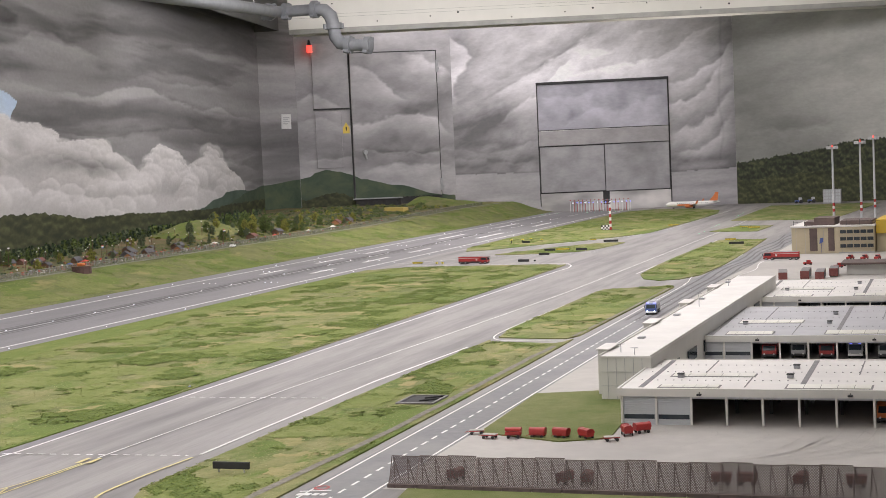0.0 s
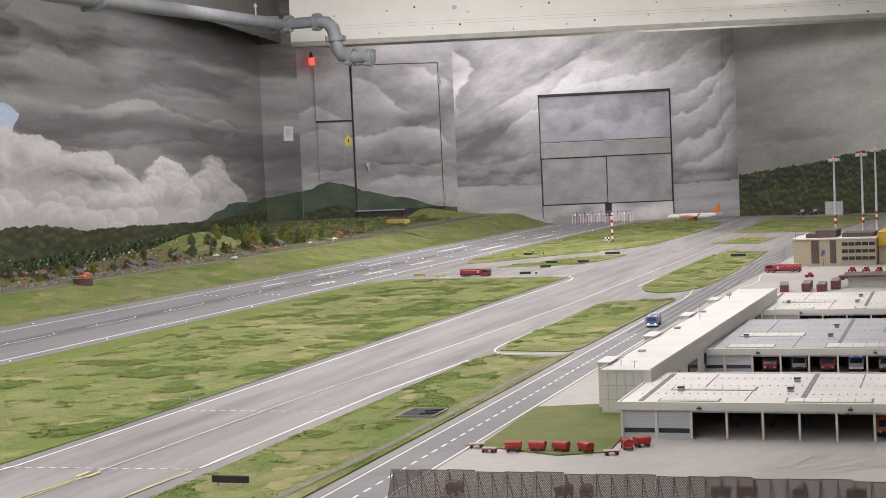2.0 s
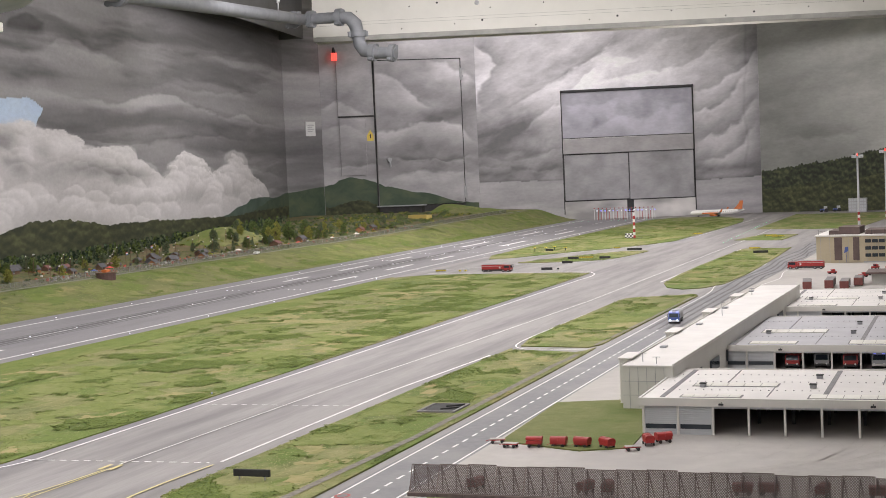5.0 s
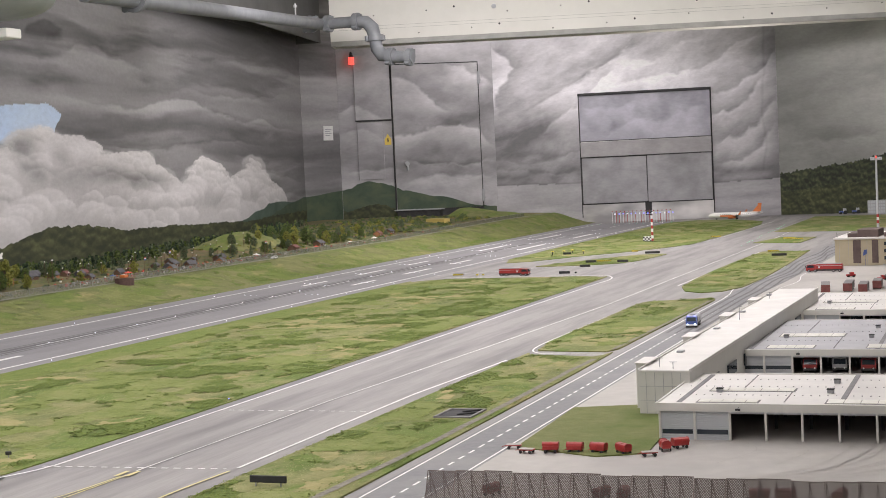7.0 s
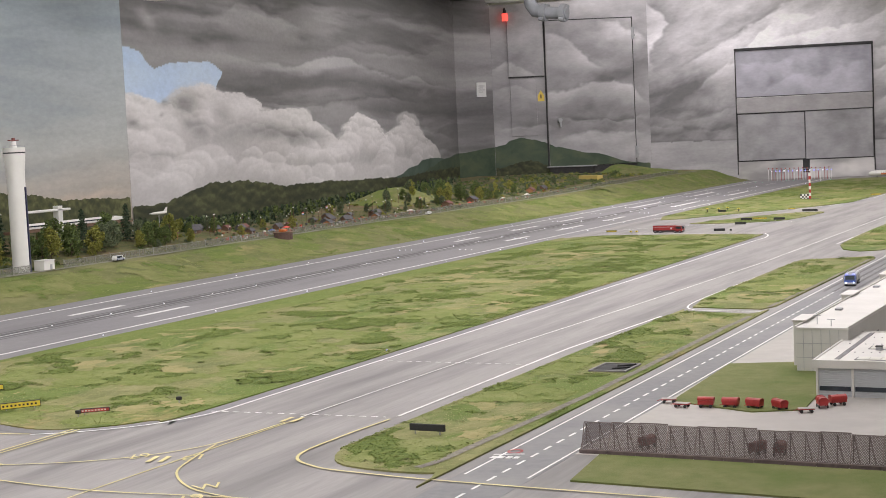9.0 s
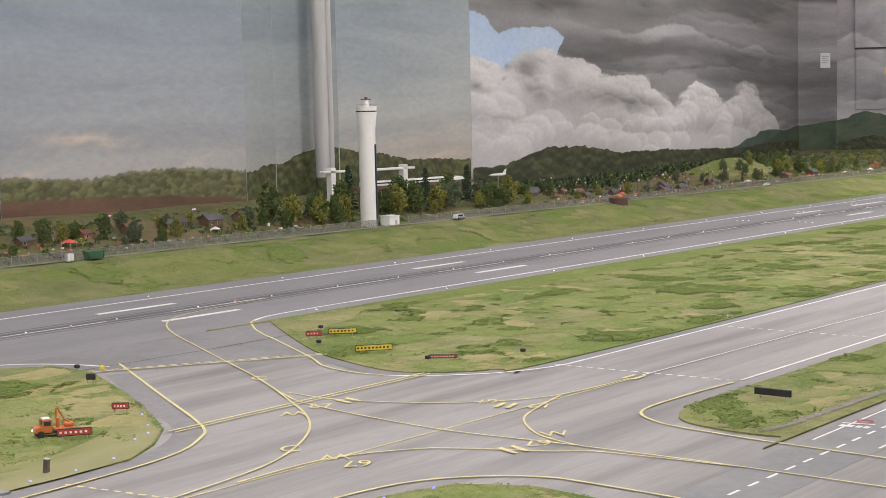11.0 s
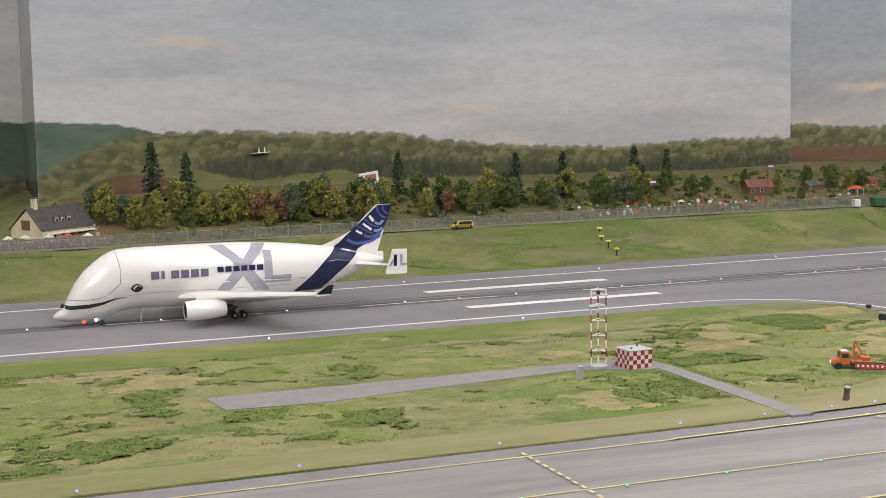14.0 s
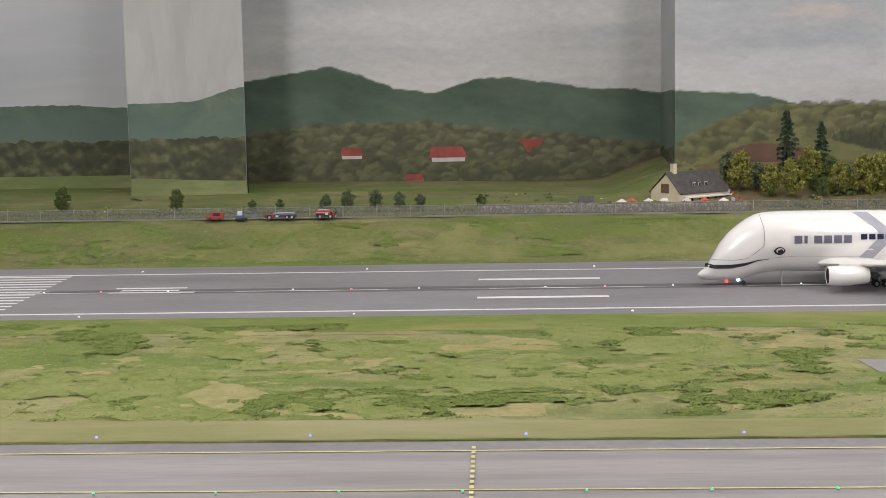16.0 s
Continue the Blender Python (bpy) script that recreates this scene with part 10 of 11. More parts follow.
# low shrubs, too many to count
for hue, n, seed in (("green", 760, 9), ("dull", 560, 19), ("yellow", 330, 29)):
    cs = []
    r = random.Random(seed)
    for k in range(n):
        y = -1.7 + r.random() * 12.5 if k % 2 else 0.25 + r.random() * 4.0
        x = -3.545 - r.random() * 0.42
        if k % 7 == 0:
            x, y = -3.72 - 0.55 * r.random(), 7.55 + 0.95 * r.random()
        if k % 3 == 1:
            x, y = -3.75 - 1.2 * r.random(), 9.0 + 2.9 * r.random()
        if -0.3 < y < 0.3 and x > -3.75:
            continue
        rad, z = r.uniform(0.006, 0.019) * (1.6 if y > 9 else 1.0), max(village_z(x, y), hill_z(x, y) if y > 9.9 else 0.0)
        for m in range(46):
            d = Vector((r.gauss(0, 1), r.gauss(0, 1), abs(r.gauss(0, 0.7)))).normalized() * rad * r.uniform(0.4, 1)
            cs.append((x + d.x, y + d.y, z + d.z * 0.9))
    v, f = clumps(cs, 0.0034, seed)
    me = bpy.data.meshes.new("shrubs")
    me.from_pydata(v.tolist(), [], f)
    me.materials.append(LEAF[hue])
    tagged(new("shrubs", me), "low %s garden shrubs behind the fence" % {"green": "dark green", "dull": "grey-green", "yellow": "yellow-green"}[hue], "shrub", kind="stuff")
# the wood behind the gardens, thousands of small crowns
for hue, n, seed, sz in (("fir", 240, 5, 0.0062), ("green", 200, 6, 0.0060), ("dull", 120, 7, 0.0060)):
    r = random.Random(seed)
    cs = []
    for k in range(n):
        y = 5.35 + 5.3 * r.random() ** 1.1
        wall_x = -4.1 - 1.25 * (y - 5.37) / 6.13
        x = wall_x + 0.04 + 0.22 * r.random() ** 1.5
        if x > -4.15 and 7.0 < y < 8.0 and r.random() < 0.8:
            continue
        hgt, z = r.uniform(0.03, 0.065), village_z(x, y)
        for m in range(30):
            t = r.random()
            a, rad = r.uniform(0, 6.28), hgt * 0.36 * (1.05 - t) * r.uniform(0.4, 1.0)
            cs.append((x + math.cos(a) * rad, y + math.sin(a) * rad, z + hgt * t))
    v, f = clumps(cs, sz, seed)
    me = bpy.data.meshes.new("far_wood")
    me.from_pydata(v.tolist(), [], f)
    me.materials.append(LEAF[hue])
    tagged(new("far_wood", me), "dense dark model wood behind the gardens", "wood", kind="stuff")
sx, sy = np.random.default_rng(8).uniform(-4.02, -3.57, 22000), np.random.default_rng(9).uniform(-1.9, 9, 22000)
blades("wild_grass", sx, sy, np.array([village_z(a, b) for a, b in zip(sx, sy)]), 0.007, 0.0016, M["dark_blade"], "rough grass between the garden plots")

# ---- cottages ----
M["brick_wall"] = mat("orange_brown_boards", (0.30, 0.13, 0.06), (0.36, 0.17, 0.08), 60, 0.8)
M["rubble"] = mat("pale_rubble_stone", (0.33, 0.29, 0.26), (0.50, 0.46, 0.43), 90, 0.9, per_object=0.25)
M["slate"] = mat("slate_roof", (0.065, 0.063, 0.068), (0.11, 0.105, 0.11), 60, 0.7, 0.3)
M["tile"] = mat("red_brown_roof", (0.15, 0.062, 0.05), (0.20, 0.085, 0.07), 60, 0.7, 0.3)
M["cream"] = mat("cream_render", (0.62, 0.56, 0.38), (0.68, 0.62, 0.44), 30, 0.8)
M["timber"] = mat("dark_timber", (0.12, 0.07, 0.045), (0.18, 0.11, 0.07), 50, 0.8, stretch=(1, 1, 6))
M["awning_red"] = mat("red_awning", (0.62, 0.10, 0.07), (0.55, 0.09, 0.06), 40, 0.7)
M["canvas"] = mat("white_canvas", (0.74, 0.72, 0.68), (0.68, 0.66, 0.62), 40, 0.8)


def cottage(x, y, w, d, h, rise, wall, roof, label, ang=0, z=None, hip=0.0, name="cottage", category="house"):
    z = village_z(x, y) if z is None else z
    ob = thing(name, pose(x, y, z - 0.004, 0, 0, ang), label, category, "village houses")
    bm = bmesh.new()
    box(bm, -d / 2, d / 2, -w / 2, w / 2, 0, h + 0.004)
    for s in (-1, 1):
        bm.faces.new([bm.verts.new(p) for p in ((-d / 2, s * w / 2 * (1 - hip * 0.0), h + 0.004), (d / 2, s * w / 2, h + 0.004), (0, s * (w / 2 - hip * w * 0.25), h + rise))])
    bmesh.ops.recalc_face_normals(bm, faces=bm.faces)
    part("wall", bm, wall, ob)
    o, t = 0.004, 0.0022
    for s in (-1, 1):
        bm = bmesh.new()
        e = d / 2 + o
        zz = h + 0.004 - o * rise / (d / 2)
        wr = w / 2 + o - hip * w * 0.22
        a = [(s * e, -w / 2 - o, zz), (s * e, w / 2 + o, zz), (0, wr, h + rise + 0.003), (0, -wr, h + rise + 0.003)]
        lo = [bm.verts.new(p) for p in a]
        hi = [bm.verts.new((p[0], p[1], p[2] + t)) for p in a]
        bm.faces.new(lo)
        bm.faces.new(hi)
        for i in range(4):
            bm.faces.new((lo[i], lo[(i + 1) % 4], hi[(i + 1) % 4], hi[i]))
        bmesh.ops.recalc_face_normals(bm, faces=bm.faces)
        part("roof", bm, roof, ob)
    for k in range(max(1, int(w / 0.03))):
        wn = thing("window", None)
        wn.parent = ob
        yy = -w / 2 + 0.015 + k * 0.03
        bm = bmesh.new()
        box(bm, d / 2 - 0.0004, d / 2 + 0.0012, yy - 0.005, yy + 0.005, h * 0.4, h * 0.4 + 0.011)
        part("frame", bm, M["pale"], wn)
        bm = bmesh.new()
        box(bm, d / 2 + 0.0012, d / 2 + 0.0016, yy - 0.004, yy + 0.004, h * 0.4 + 0.001, h * 0.4 + 0.010)
        part("pane", bm, M["glass"], wn)
    return ob


M["inn_roof"] = mat("weathered_dark_roof", (0.055, 0.05, 0.048), (0.095, 0.085, 0.08), 70, 0.8, 0.4)
inn = cottage(-3.70, 0.045, 0.19, 0.12, 0.034, 0.055, M["cream"], M["inn_roof"], "cream inn with a steep dark roof and dormers", 36, 0.088, hip=0.08, name="inn")
bm = bmesh.new()
box(bm, -0.008, 0.006, -0.070, -0.056, 0.03, 0.118, 0.001)
ch = part("chimney", bm, M["cream"], inn, "tall cream chimney")
bm = bmesh.new()
box(bm, -0.010, 0.008, -0.072, -0.054, 0.118, 0.122, 0.0006)
part("chimney_cap", bm, M["slate"], ch)
for k in range(3):
    dm = thing("dormer", None)
    dm.parent = inn
    y = -0.025 + 0.022 * k
    bm = bmesh.new()
    box(bm, 0.024, 0.042, y - 0.007, y + 0.007, 0.050, 0.068, 0.0006)
    part("cheek", bm, M["slate"], dm)
    bm = bmesh.new()
    box(bm, 0.042, 0.0432, y - 0.0055, y + 0.0055, 0.052, 0.065)
    part("frame", bm, M["pale"], dm)
    bm = bmesh.new()
    for j in (-1, 1):
        box(bm, 0.0432, 0.0436, y + j * 0.0026 - 0.002, y + j * 0.0026 + 0.002, 0.0535, 0.0635)
    part("pane", bm, M["glass"], dm)
bm = bmesh.new()
box(bm, -0.016, 0.016, -0.0975, -0.0955, 0.036, 0.062, 0.0008)
part("balcony_window", bm, M["timber"], inn, "dark balcony window")
bm = bmesh.new()
box(bm, 0.055, 0.075, -0.08, 0.09, 0.024, 0.028, 0.0006)
part("awning", bm, M["canvas"], inn, "pale terrace awning")
for k, (x, y) in enumerate(((-3.60, -0.13), (-3.585, -0.085), (-3.60, -0.04), (-3.585, 0.02), (-3.59, 0.07), (-3.57, 0.12), (-3.575, -0.16))):
    um = thing("parasol", pose(x, y, 0.084), "small white terrace parasol by the inn", "parasol", "terrace parasols")
    bm = bmesh.new()
    cyl(bm, (0, 0, 0), (0, 0, 0.026), 0.0007, n=5)
    part("pole", bm, M["timber"], um)
    bm = bmesh.new()
    cyl(bm, (0, 0, 0.020), (0, 0, 0.028), 0.015, 0.001, n=8)
    part("canopy", bm, M["canvas"] if k % 4 else M["awning_red"], um)
tw_ = thing("terrace_wall", pose(-3.522, -0.19, 0.080), "low pale rubble wall along the inn terrace", "wall")
srnd = random.Random(4)
bm = bmesh.new()
box(bm, -0.003, 0.003, -0.36, 0.36, -0.004, 0.022)
part("core", bm, M["rubble"], tw_)
for k in range(80):
    for q in range(2):
        bm = bmesh.new()
        y, z = -0.358 + 0.009 * k + 0.004 * q, 0.001 + 0.011 * q
        box(bm, 0.001, 0.0045 + srnd.random() * 0.0015, y, y + 0.0082, z, z + 0.0100, 0.0008)
        part("stone", bm, M["rubble"], tw_)
kio = cottage(-3.62, -0.255, 0.035, 0.035, 0.02, 0.012, M["pale"], M["slate"], "tiny white garden pavilion with a slate roof", 0, 0.084, name="pavilion", category="pavilion")
for k, (x, y, w, d, h, rise, wall, roof, label) in enumerate((
        (-3.72, 2.315, 0.085, 0.06, 0.022, 0.022, "timber", "tile", "timber cottage with a red-brown roof"),
        (-3.74, 2.54, 0.05, 0.04, 0.016, 0.012, "timber", "slate", "small timber garden shed with a dark roof"),
        (-3.74, 2.78, 0.04, 0.035, 0.018, 0.012, "brick_wall", "tile", "small orange-brown garden shed with tile roof"),
        (-3.74, 2.98, 0.055, 0.05, 0.022, 0.018, "timber", "tile", "timber cottage with a red-brown roof"),
        (-3.78, 3.2, 0.12, 0.05, 0.018, 0.014, "timber", "slate", "long timber shed with a slate roof"),
        (-3.76, 3.37, 0.07, 0.055, 0.024, 0.02, "timber", "slate", "timber cottage with a grey slate roof"),
        (-3.78, 3.55, 0.07, 0.055, 0.022, 0.018, "timber", "slate", "timber cottage with a grey slate roof"),
        (-3.78, 5.23, 0.06, 0.05, 0.024, 0.02, "brick_wall", "tile", "brick cottage with a red roof"),
        (-3.80, 1.86, 0.06, 0.04, 0.014, 0.010, "slate", "slate", "low grey garden shed with a flat roof"),
        (-3.66, 1.30, 0.03, 0.025, 0.022, 0.004, "pale", "pale", "small white garden hut with a flat roof"),
        (-3.72, 6.55, 0.07, 0.05, 0.022, 0.018, "timber", "slate", "timber cottage with a grey slate roof"),
        (-3.72, 7.05, 0.06, 0.05, 0.02, 0.016, "timber", "slate", "timber cottage with a grey slate roof"),
        (-3.68, 7.9, 0.07, 0.05, 0.022, 0.016, "timber", "tile", "timber cottage with a red-brown roof"),
        (-3.70, 8.3, 0.06, 0.05, 0.022, 0.018, "timber", "slate", "timber cottage with a grey slate roof"),
        (-3.72, 9.3, 0.07, 0.05, 0.022, 0.018, "brick_wall", "tile", "brick cottage with a red roof"),
        (-3.80, 9.7, 0.06, 0.05, 0.022, 0.018, "timber", "slate", "timber cottage with a grey slate roof"))):
    cottage(x, y, w, d, h, rise, M[wall], M[roof], label, (k * 37) % 25 - 12)
vr = random.Random(58)
for k in range(20):
    y = 5.45 + 1.75 * k / 20 + vr.uniform(0, 0.05)
    roof_, wall_ = vr.choice((("slate", "timber"), ("slate", "timber"), ("slate", "slate"), ("slate", "brick_wall"), ("timber", "timber"), ("tile", "timber")))
    cottage(-3.60 - 0.30 * vr.random(), y, vr.uniform(0.032, 0.058), vr.uniform(0.03, 0.042), 0.015, vr.uniform(0.012, 0.018), M[wall_], M[roof_], "small garden shed with a dark slate roof" if roof_ == "slate" else "small garden shed with a brown roof", vr.uniform(-15, 15))
for k in range(44):
    y = 5.45 + 2.6 * k / 44 + vr.uniform(-0.08, 0.08)
    x = -3.58 - 0.4 * vr.random()
    h = vr.uniform(0.03, 0.10)
    lamp_ = thing("garden_lamp", pose(x, y, village_z(x, y)), "thin garden lamp post with a white head", "street lamp", "garden lamps")
    bm = bmesh.new()
    cyl(bm, (0, 0, -0.004), (0, 0, h), 0.0011, n=6)
    part("post", bm, M["timber"], lamp_)
    bm = bmesh.new()
    cyl(bm, (0, 0, h), (0, 0, h + 0.005), 0.0035, 0.002, n=8)
    part("head", bm, M["canvas"], lamp_)
# tents, stalls, flag poles
for k, (x, y, w, mm) in enumerate(((-3.63, 2.41, 0.022, "orange"), (-3.66, 2.66, 0.035, "awning_red"), (-3.66, 3.30, 0.03, "canvas"), (-3.64, 6.0, 0.03, "awning_red"), (-3.62, 7.3, 0.03, "canvas"), (-3.63, 5.85, 0.025, "fin_blue"), (-3.60, 8.05, 0.03, "awning_red"), (-3.62, 8.6, 0.025, "canvas"), (-3.64, 1.98, 0.02, "canvas"), (-3.62, 9.0, 0.03, "canvas"))):
    z = village_z(x, y)
    tent = thing("garden_tent", pose(x, y, z, 0, 0, 20 * k), "small garden tent with a pointed roof" if k % 3 else "small garden stall with a red awning", "tent", "garden tents")
    bm = bmesh.new()
    for sx_ in (-1, 1):
        for sy_ in (-1, 1):
            cyl(bm, (sx_ * w / 2, sy_ * w / 2, -0.003), (sx_ * w / 2, sy_ * w / 2, w * 0.55), 0.0008, n=5)
    part("frame", bm, M["pale"], tent)
    bm = bmesh.new()
    q = [bm.verts.new((a * w * 0.58, b * w * 0.58, w * 0.52)) for a, b in ((-1, -1), (1, -1), (1, 1), (-1, 1))]
    t = bm.verts.new((0, 0, w * 0.85))
    for i in range(4):
        bm.faces.new((q[i], q[(i + 1) % 4], t))
    part("canopy", bm, M[mm], tent)
for x, y, h in ((-3.70, 2.34, 0.10), (-3.72, 2.86, 0.085), (-3.74, 3.26, 0.08), (-3.66, 6.42, 0.10), (-3.64, 6.15, 0.085), (-3.72, 7.6, 0.08), (-3.7, 1.9, 0.07)):
    fp_ = thing("flag_pole", pose(x, y, village_z(x, y)), "thin flag pole with a striped flag in a garden", "flag pole", "flag poles")
    bm = bmesh.new()
    cyl(bm, (0, 0, -0.003), (0, 0, h), 0.0011, n=6)
    part("pole", bm, M["timber"], fp_)
    for j, mm in enumerate(("fin_blue", "canvas", "red")):
        bm = bmesh.new()
        box(bm, -0.0003, 0.0003, 0.001, 0.022, h - 0.016 + 0.005 * j, h - 0.011 + 0.005 * j)
        part("flag", bm, M[mm], fp_)
# garden furniture and bits of colour, too small to tell apart
bm = bmesh.new()
r = random.Random(21)
for k in range(620):
    y = r.choice((r.uniform(-0.35, 0.2), r.uniform(2.0, 3.7), r.uniform(1.6, 2.3), r.uniform(5.4, 10.2), r.uniform(5.4, 7.4), r.uniform(5.4, 7.4)))
    x = -3.57 - abs(r.gauss(0, 0.08))
    z, s = village_z(x, y), r.uniform(0.0015, 0.005)
    box(bm, x - s, x + s, y - s, y + s, z - 0.002, z + s * r.uniform(1, 3), mi=r.randrange(6))
tagged(new("garden_clutter", mesh_of("garden_clutter", bm, [M["canvas"], M["awning_red"], M["brick_wall"], M["timber"], M["slate"], M["grey"]])), "small coloured garden furniture and crates", "clutter", kind="stuff")

# ---- control tower ----
M["tower_white"] = mat("white_concrete", (0.70, 0.69, 0.66), (0.75, 0.74, 0.71), 16, 0.6)
tower = thing("control_tower", pose(-3.545, 4.005, 0.079), "round white radar tower with a blue service strip", "tower")
TS = lambda prof, n=28: [[(r_ * math.cos(t), r_ * math.sin(t), z) for t in [2 * math.pi * i / n for i in range(n)]] for z, r_ in prof]
bm = bmesh.new()
loft(bm, TS([(0, 0.034), (0.36, 0.0335)]))
part("shaft", bm, M["tower_white"], tower, smooth=60)
bm = bmesh.new()
loft(bm, TS([(0.36, 0.0335), (0.385, 0.034), (0.445, 0.0405), (0.452, 0.041)]))
part("flared_head", bm, M["tower_white"], tower, smooth=60)
bm = bmesh.new()
loft(bm, TS([(0.452, 0.040), (0.457, 0.040)]))
part("window_band", bm, M["gap"], tower, "dark window band")
bm = bmesh.new()
loft(bm, TS([(0.457, 0.041), (0.470, 0.041), (0.472, 0.0415), (0.474, 0.0415)]))
part("gallery", bm, M["tower_white"], tower, smooth=40)
for k in range(14):
    a = 2 * math.pi * k / 14
    bm = bmesh.new()
    cyl(bm, (0.04 * math.cos(a), 0.04 * math.sin(a), 0.474), (0.04 * math.cos(a), 0.04 * math.sin(a), 0.482), 0.0007, n=4)
    part("rail_post", bm, M["grey"], tower)
bm = bmesh.new()
tube(bm, [(0.04 * math.cos(t), 0.04 * math.sin(t), 0.482) for t in [2 * math.pi * i / 28 for i in range(29)]], 0.0007, 4)
part("rail", bm, M["grey"], tower)
bm = bmesh.new()
cyl(bm, (0, 0, 0.474), (0, 0, 0.498), 0.012, 0.009, n=14)
part("radar_base", bm, M["tower_white"], tower)
bm = bmesh.new()
box(bm, -0.006, 0.006, -0.025, 0.025, 0.500, 0.504, 0.001)
box(bm, -0.004, 0.004, -0.006, 0.006, 0.496, 0.511, 0.001)
part("radar", bm, M["maroon"], tower, "dark red radar bar")
bm = bmesh.new()
a0 = radians(12)
loft(bm, [[(r_ * math.cos(a), r_ * math.sin(a), z) for r_, a in ((0.0335, a0 + 0.25), (0.038, a0 + 0.22), (0.038, a0 + 0.0), (0.038, a0 - 0.0), (0.0335, a0 - 0.03))] for z in (0.0, 0.325)])
bmesh.ops.recalc_face_normals(bm, faces=bm.faces)
part("service_strip", bm, M["navy"], tower, "navy vertical service strip")
bm = bmesh.new()
box(bm, -0.0425, -0.040, -0.003, 0.003, 0.43, 0.436)
part("lamp", bm, M["gap"], tower)
an = thing("tower_annex", pose(-3.515, 4.095, 0.079), "small white annex hut beside the tower", "hut")
bm = bmesh.new()
box(bm, -0.025, 0.025, -0.03, 0.03, 0, 0.038, 0.001)
part("wall", bm, M["tower_white"], an)
bm = bmesh.new()
box(bm, 0.025, 0.0262, 0.004, 0.015, 0, 0.022)
part("door", bm, M["grey"], an)
bm = bmesh.new()
box(bm, -0.027, 0.027, -0.032, 0.032, 0.038, 0.040)
part("roof", bm, M["pale"], an)

# ---- the train viaduct behind the trees ----
via = thing("viaduct", None, "white elevated railway beam on slim piers", "viaduct")
for y0, y1, z in ((4.125, 4.29, 0.281), (4.37, 4.708, 0.279)):
    bm = bmesh.new()
    box(bm, -3.93, -3.90, y0, y1, z, z + 0.010, 0.002)
    part("beam", bm, M["tower_white"], via)
for y, z in ((4.18, 0.281), (4.642, 0.279)):
    bm = bmesh.new()
    box(bm, -3.93, -3.90, y - 0.014, y + 0.014, village_z(-3.915, y) - 0.01, z + 0.022, 0.001)
    part("pier", bm, M["tower_white"], via)
trn = thing("train", pose(-3.93, 4.72, 0.212), "white streamlined train on the low line", "train")
bm = bmesh.new()
loft(bm, [[(x * s, y, z * s + (1 - s) * 0.006) for x, z in ((-0.012, 0), (0.012, 0), (0.0135, 0.011), (0.009, 0.022), (-0.009, 0.022), (-0.0135, 0.011))] for y, s in ((-0.34, 1), (0.26, 1), (0.32, 0.85), (0.36, 0.5), (0.375, 0.15))])
bmesh.ops.recalc_face_normals(bm, faces=bm.faces)
part("body", bm, M["tower_white"], trn, smooth=40)
bm = bmesh.new()
box(bm, 0.0118, 0.0142, -0.33, 0.27, 0.009, 0.014)
part("window_band", bm, M["glass"], trn)
bm = bmesh.new()
box(bm, -0.016, 0.016, -0.38, 0.42, -0.014, -0.001)
part("trackbed", bm, M["timber"], trn, "brown trackbed")
for k in range(6):
    bm = bmesh.new()
    box(bm, -0.004, 0.004, -0.34 + 0.14 * k, -0.33 + 0.14 * k, -0.10, -0.012)
    part("trestle", bm, M["timber"], trn)
pl = thing("toy_jet", pose(-3.85, 5.25, 0.153), "small white jet plane on a stand among gardens", "aeroplane")
bm = bmesh.new()
loft(bm, [[(r_ * math.cos(t), y, 0.075 + r_ * math.sin(t)) for t in [2 * math.pi * i / 10 for i in range(10)]] for y, r_ in ((-0.07, 0.001), (-0.04, 0.006), (0.03, 0.007), (0.06, 0.003))])
part("fuselage", bm, M["tower_white"], pl, smooth=50)
bm = bmesh.new()
loft(bm, [[(0, 0.03, 0.078), (0, 0.06, 0.078), (0.001, 0.05, 0.078)], [(0, 0.055, 0.10), (0, 0.068, 0.10), (0.001, 0.062, 0.10)]])
part("fin", bm, M["tower_white"], pl)
bm = bmesh.new()
cyl(bm, (0, 0, -0.05), (0, 0, 0.07), 0.0015, n=6)
part("stand", bm, M["grey"], pl)

# ---- the board, the platform with figures' stand, patrol vehicles ----
bb = thing("billboard", pose(-3.86, 1.02, village_z(-3.86, 1.02), 0, 0, 0), "tilted white billboard with a red panel on posts", "billboard")
bm = bmesh.new()
box(bm, -0.002, 0.002, -0.031, 0.031, 0.045, 0.083, 0.0006, m=pose(0, 0, 0, 8, 0, 0))
bp_ = part("panel", bm, M["paper"], bb)
for y0, y1, z0, z1 in ((-0.014, 0.022, 0.056, 0.075), (-0.025, -0.016, 0.058, 0.068)):
    bm = bmesh.new()
    box(bm, 0.002, 0.003, y0, y1, z0, z1, m=pose(0, 0, 0, 8, 0, 0))
    part("print_bar", bm, M["brick_wall"], bp_, "brownish red printed area")
for y in (-0.02, 0.02):
    bm = bmesh.new()
    cyl(bm, (-0.003, y, -0.004), (-0.003, y, 0.05), 0.0012, n=5)
    part("post", bm, M["timber"], bb)
pf = thing("display_ledge", pose(-4.055, 0.72, 0.289), "small white ledge pinned to the painted wall", "shelf")
bm = bmesh.new()
box(bm, -0.012, 0.012, -0.032, 0.032, -0.002, 0.0, 0.0006, m=pose(0, 0, 0, 2, 0, 0))
part("deck", bm, M["pale"], pf)
for y in (-0.02, 0.02):
    bm = bmesh.new()
    cyl(bm, (-0.02, y, -0.006), (0.004, y, -0.002), 0.0008, n=5)
    part("pin", bm, M["grey"], pf)
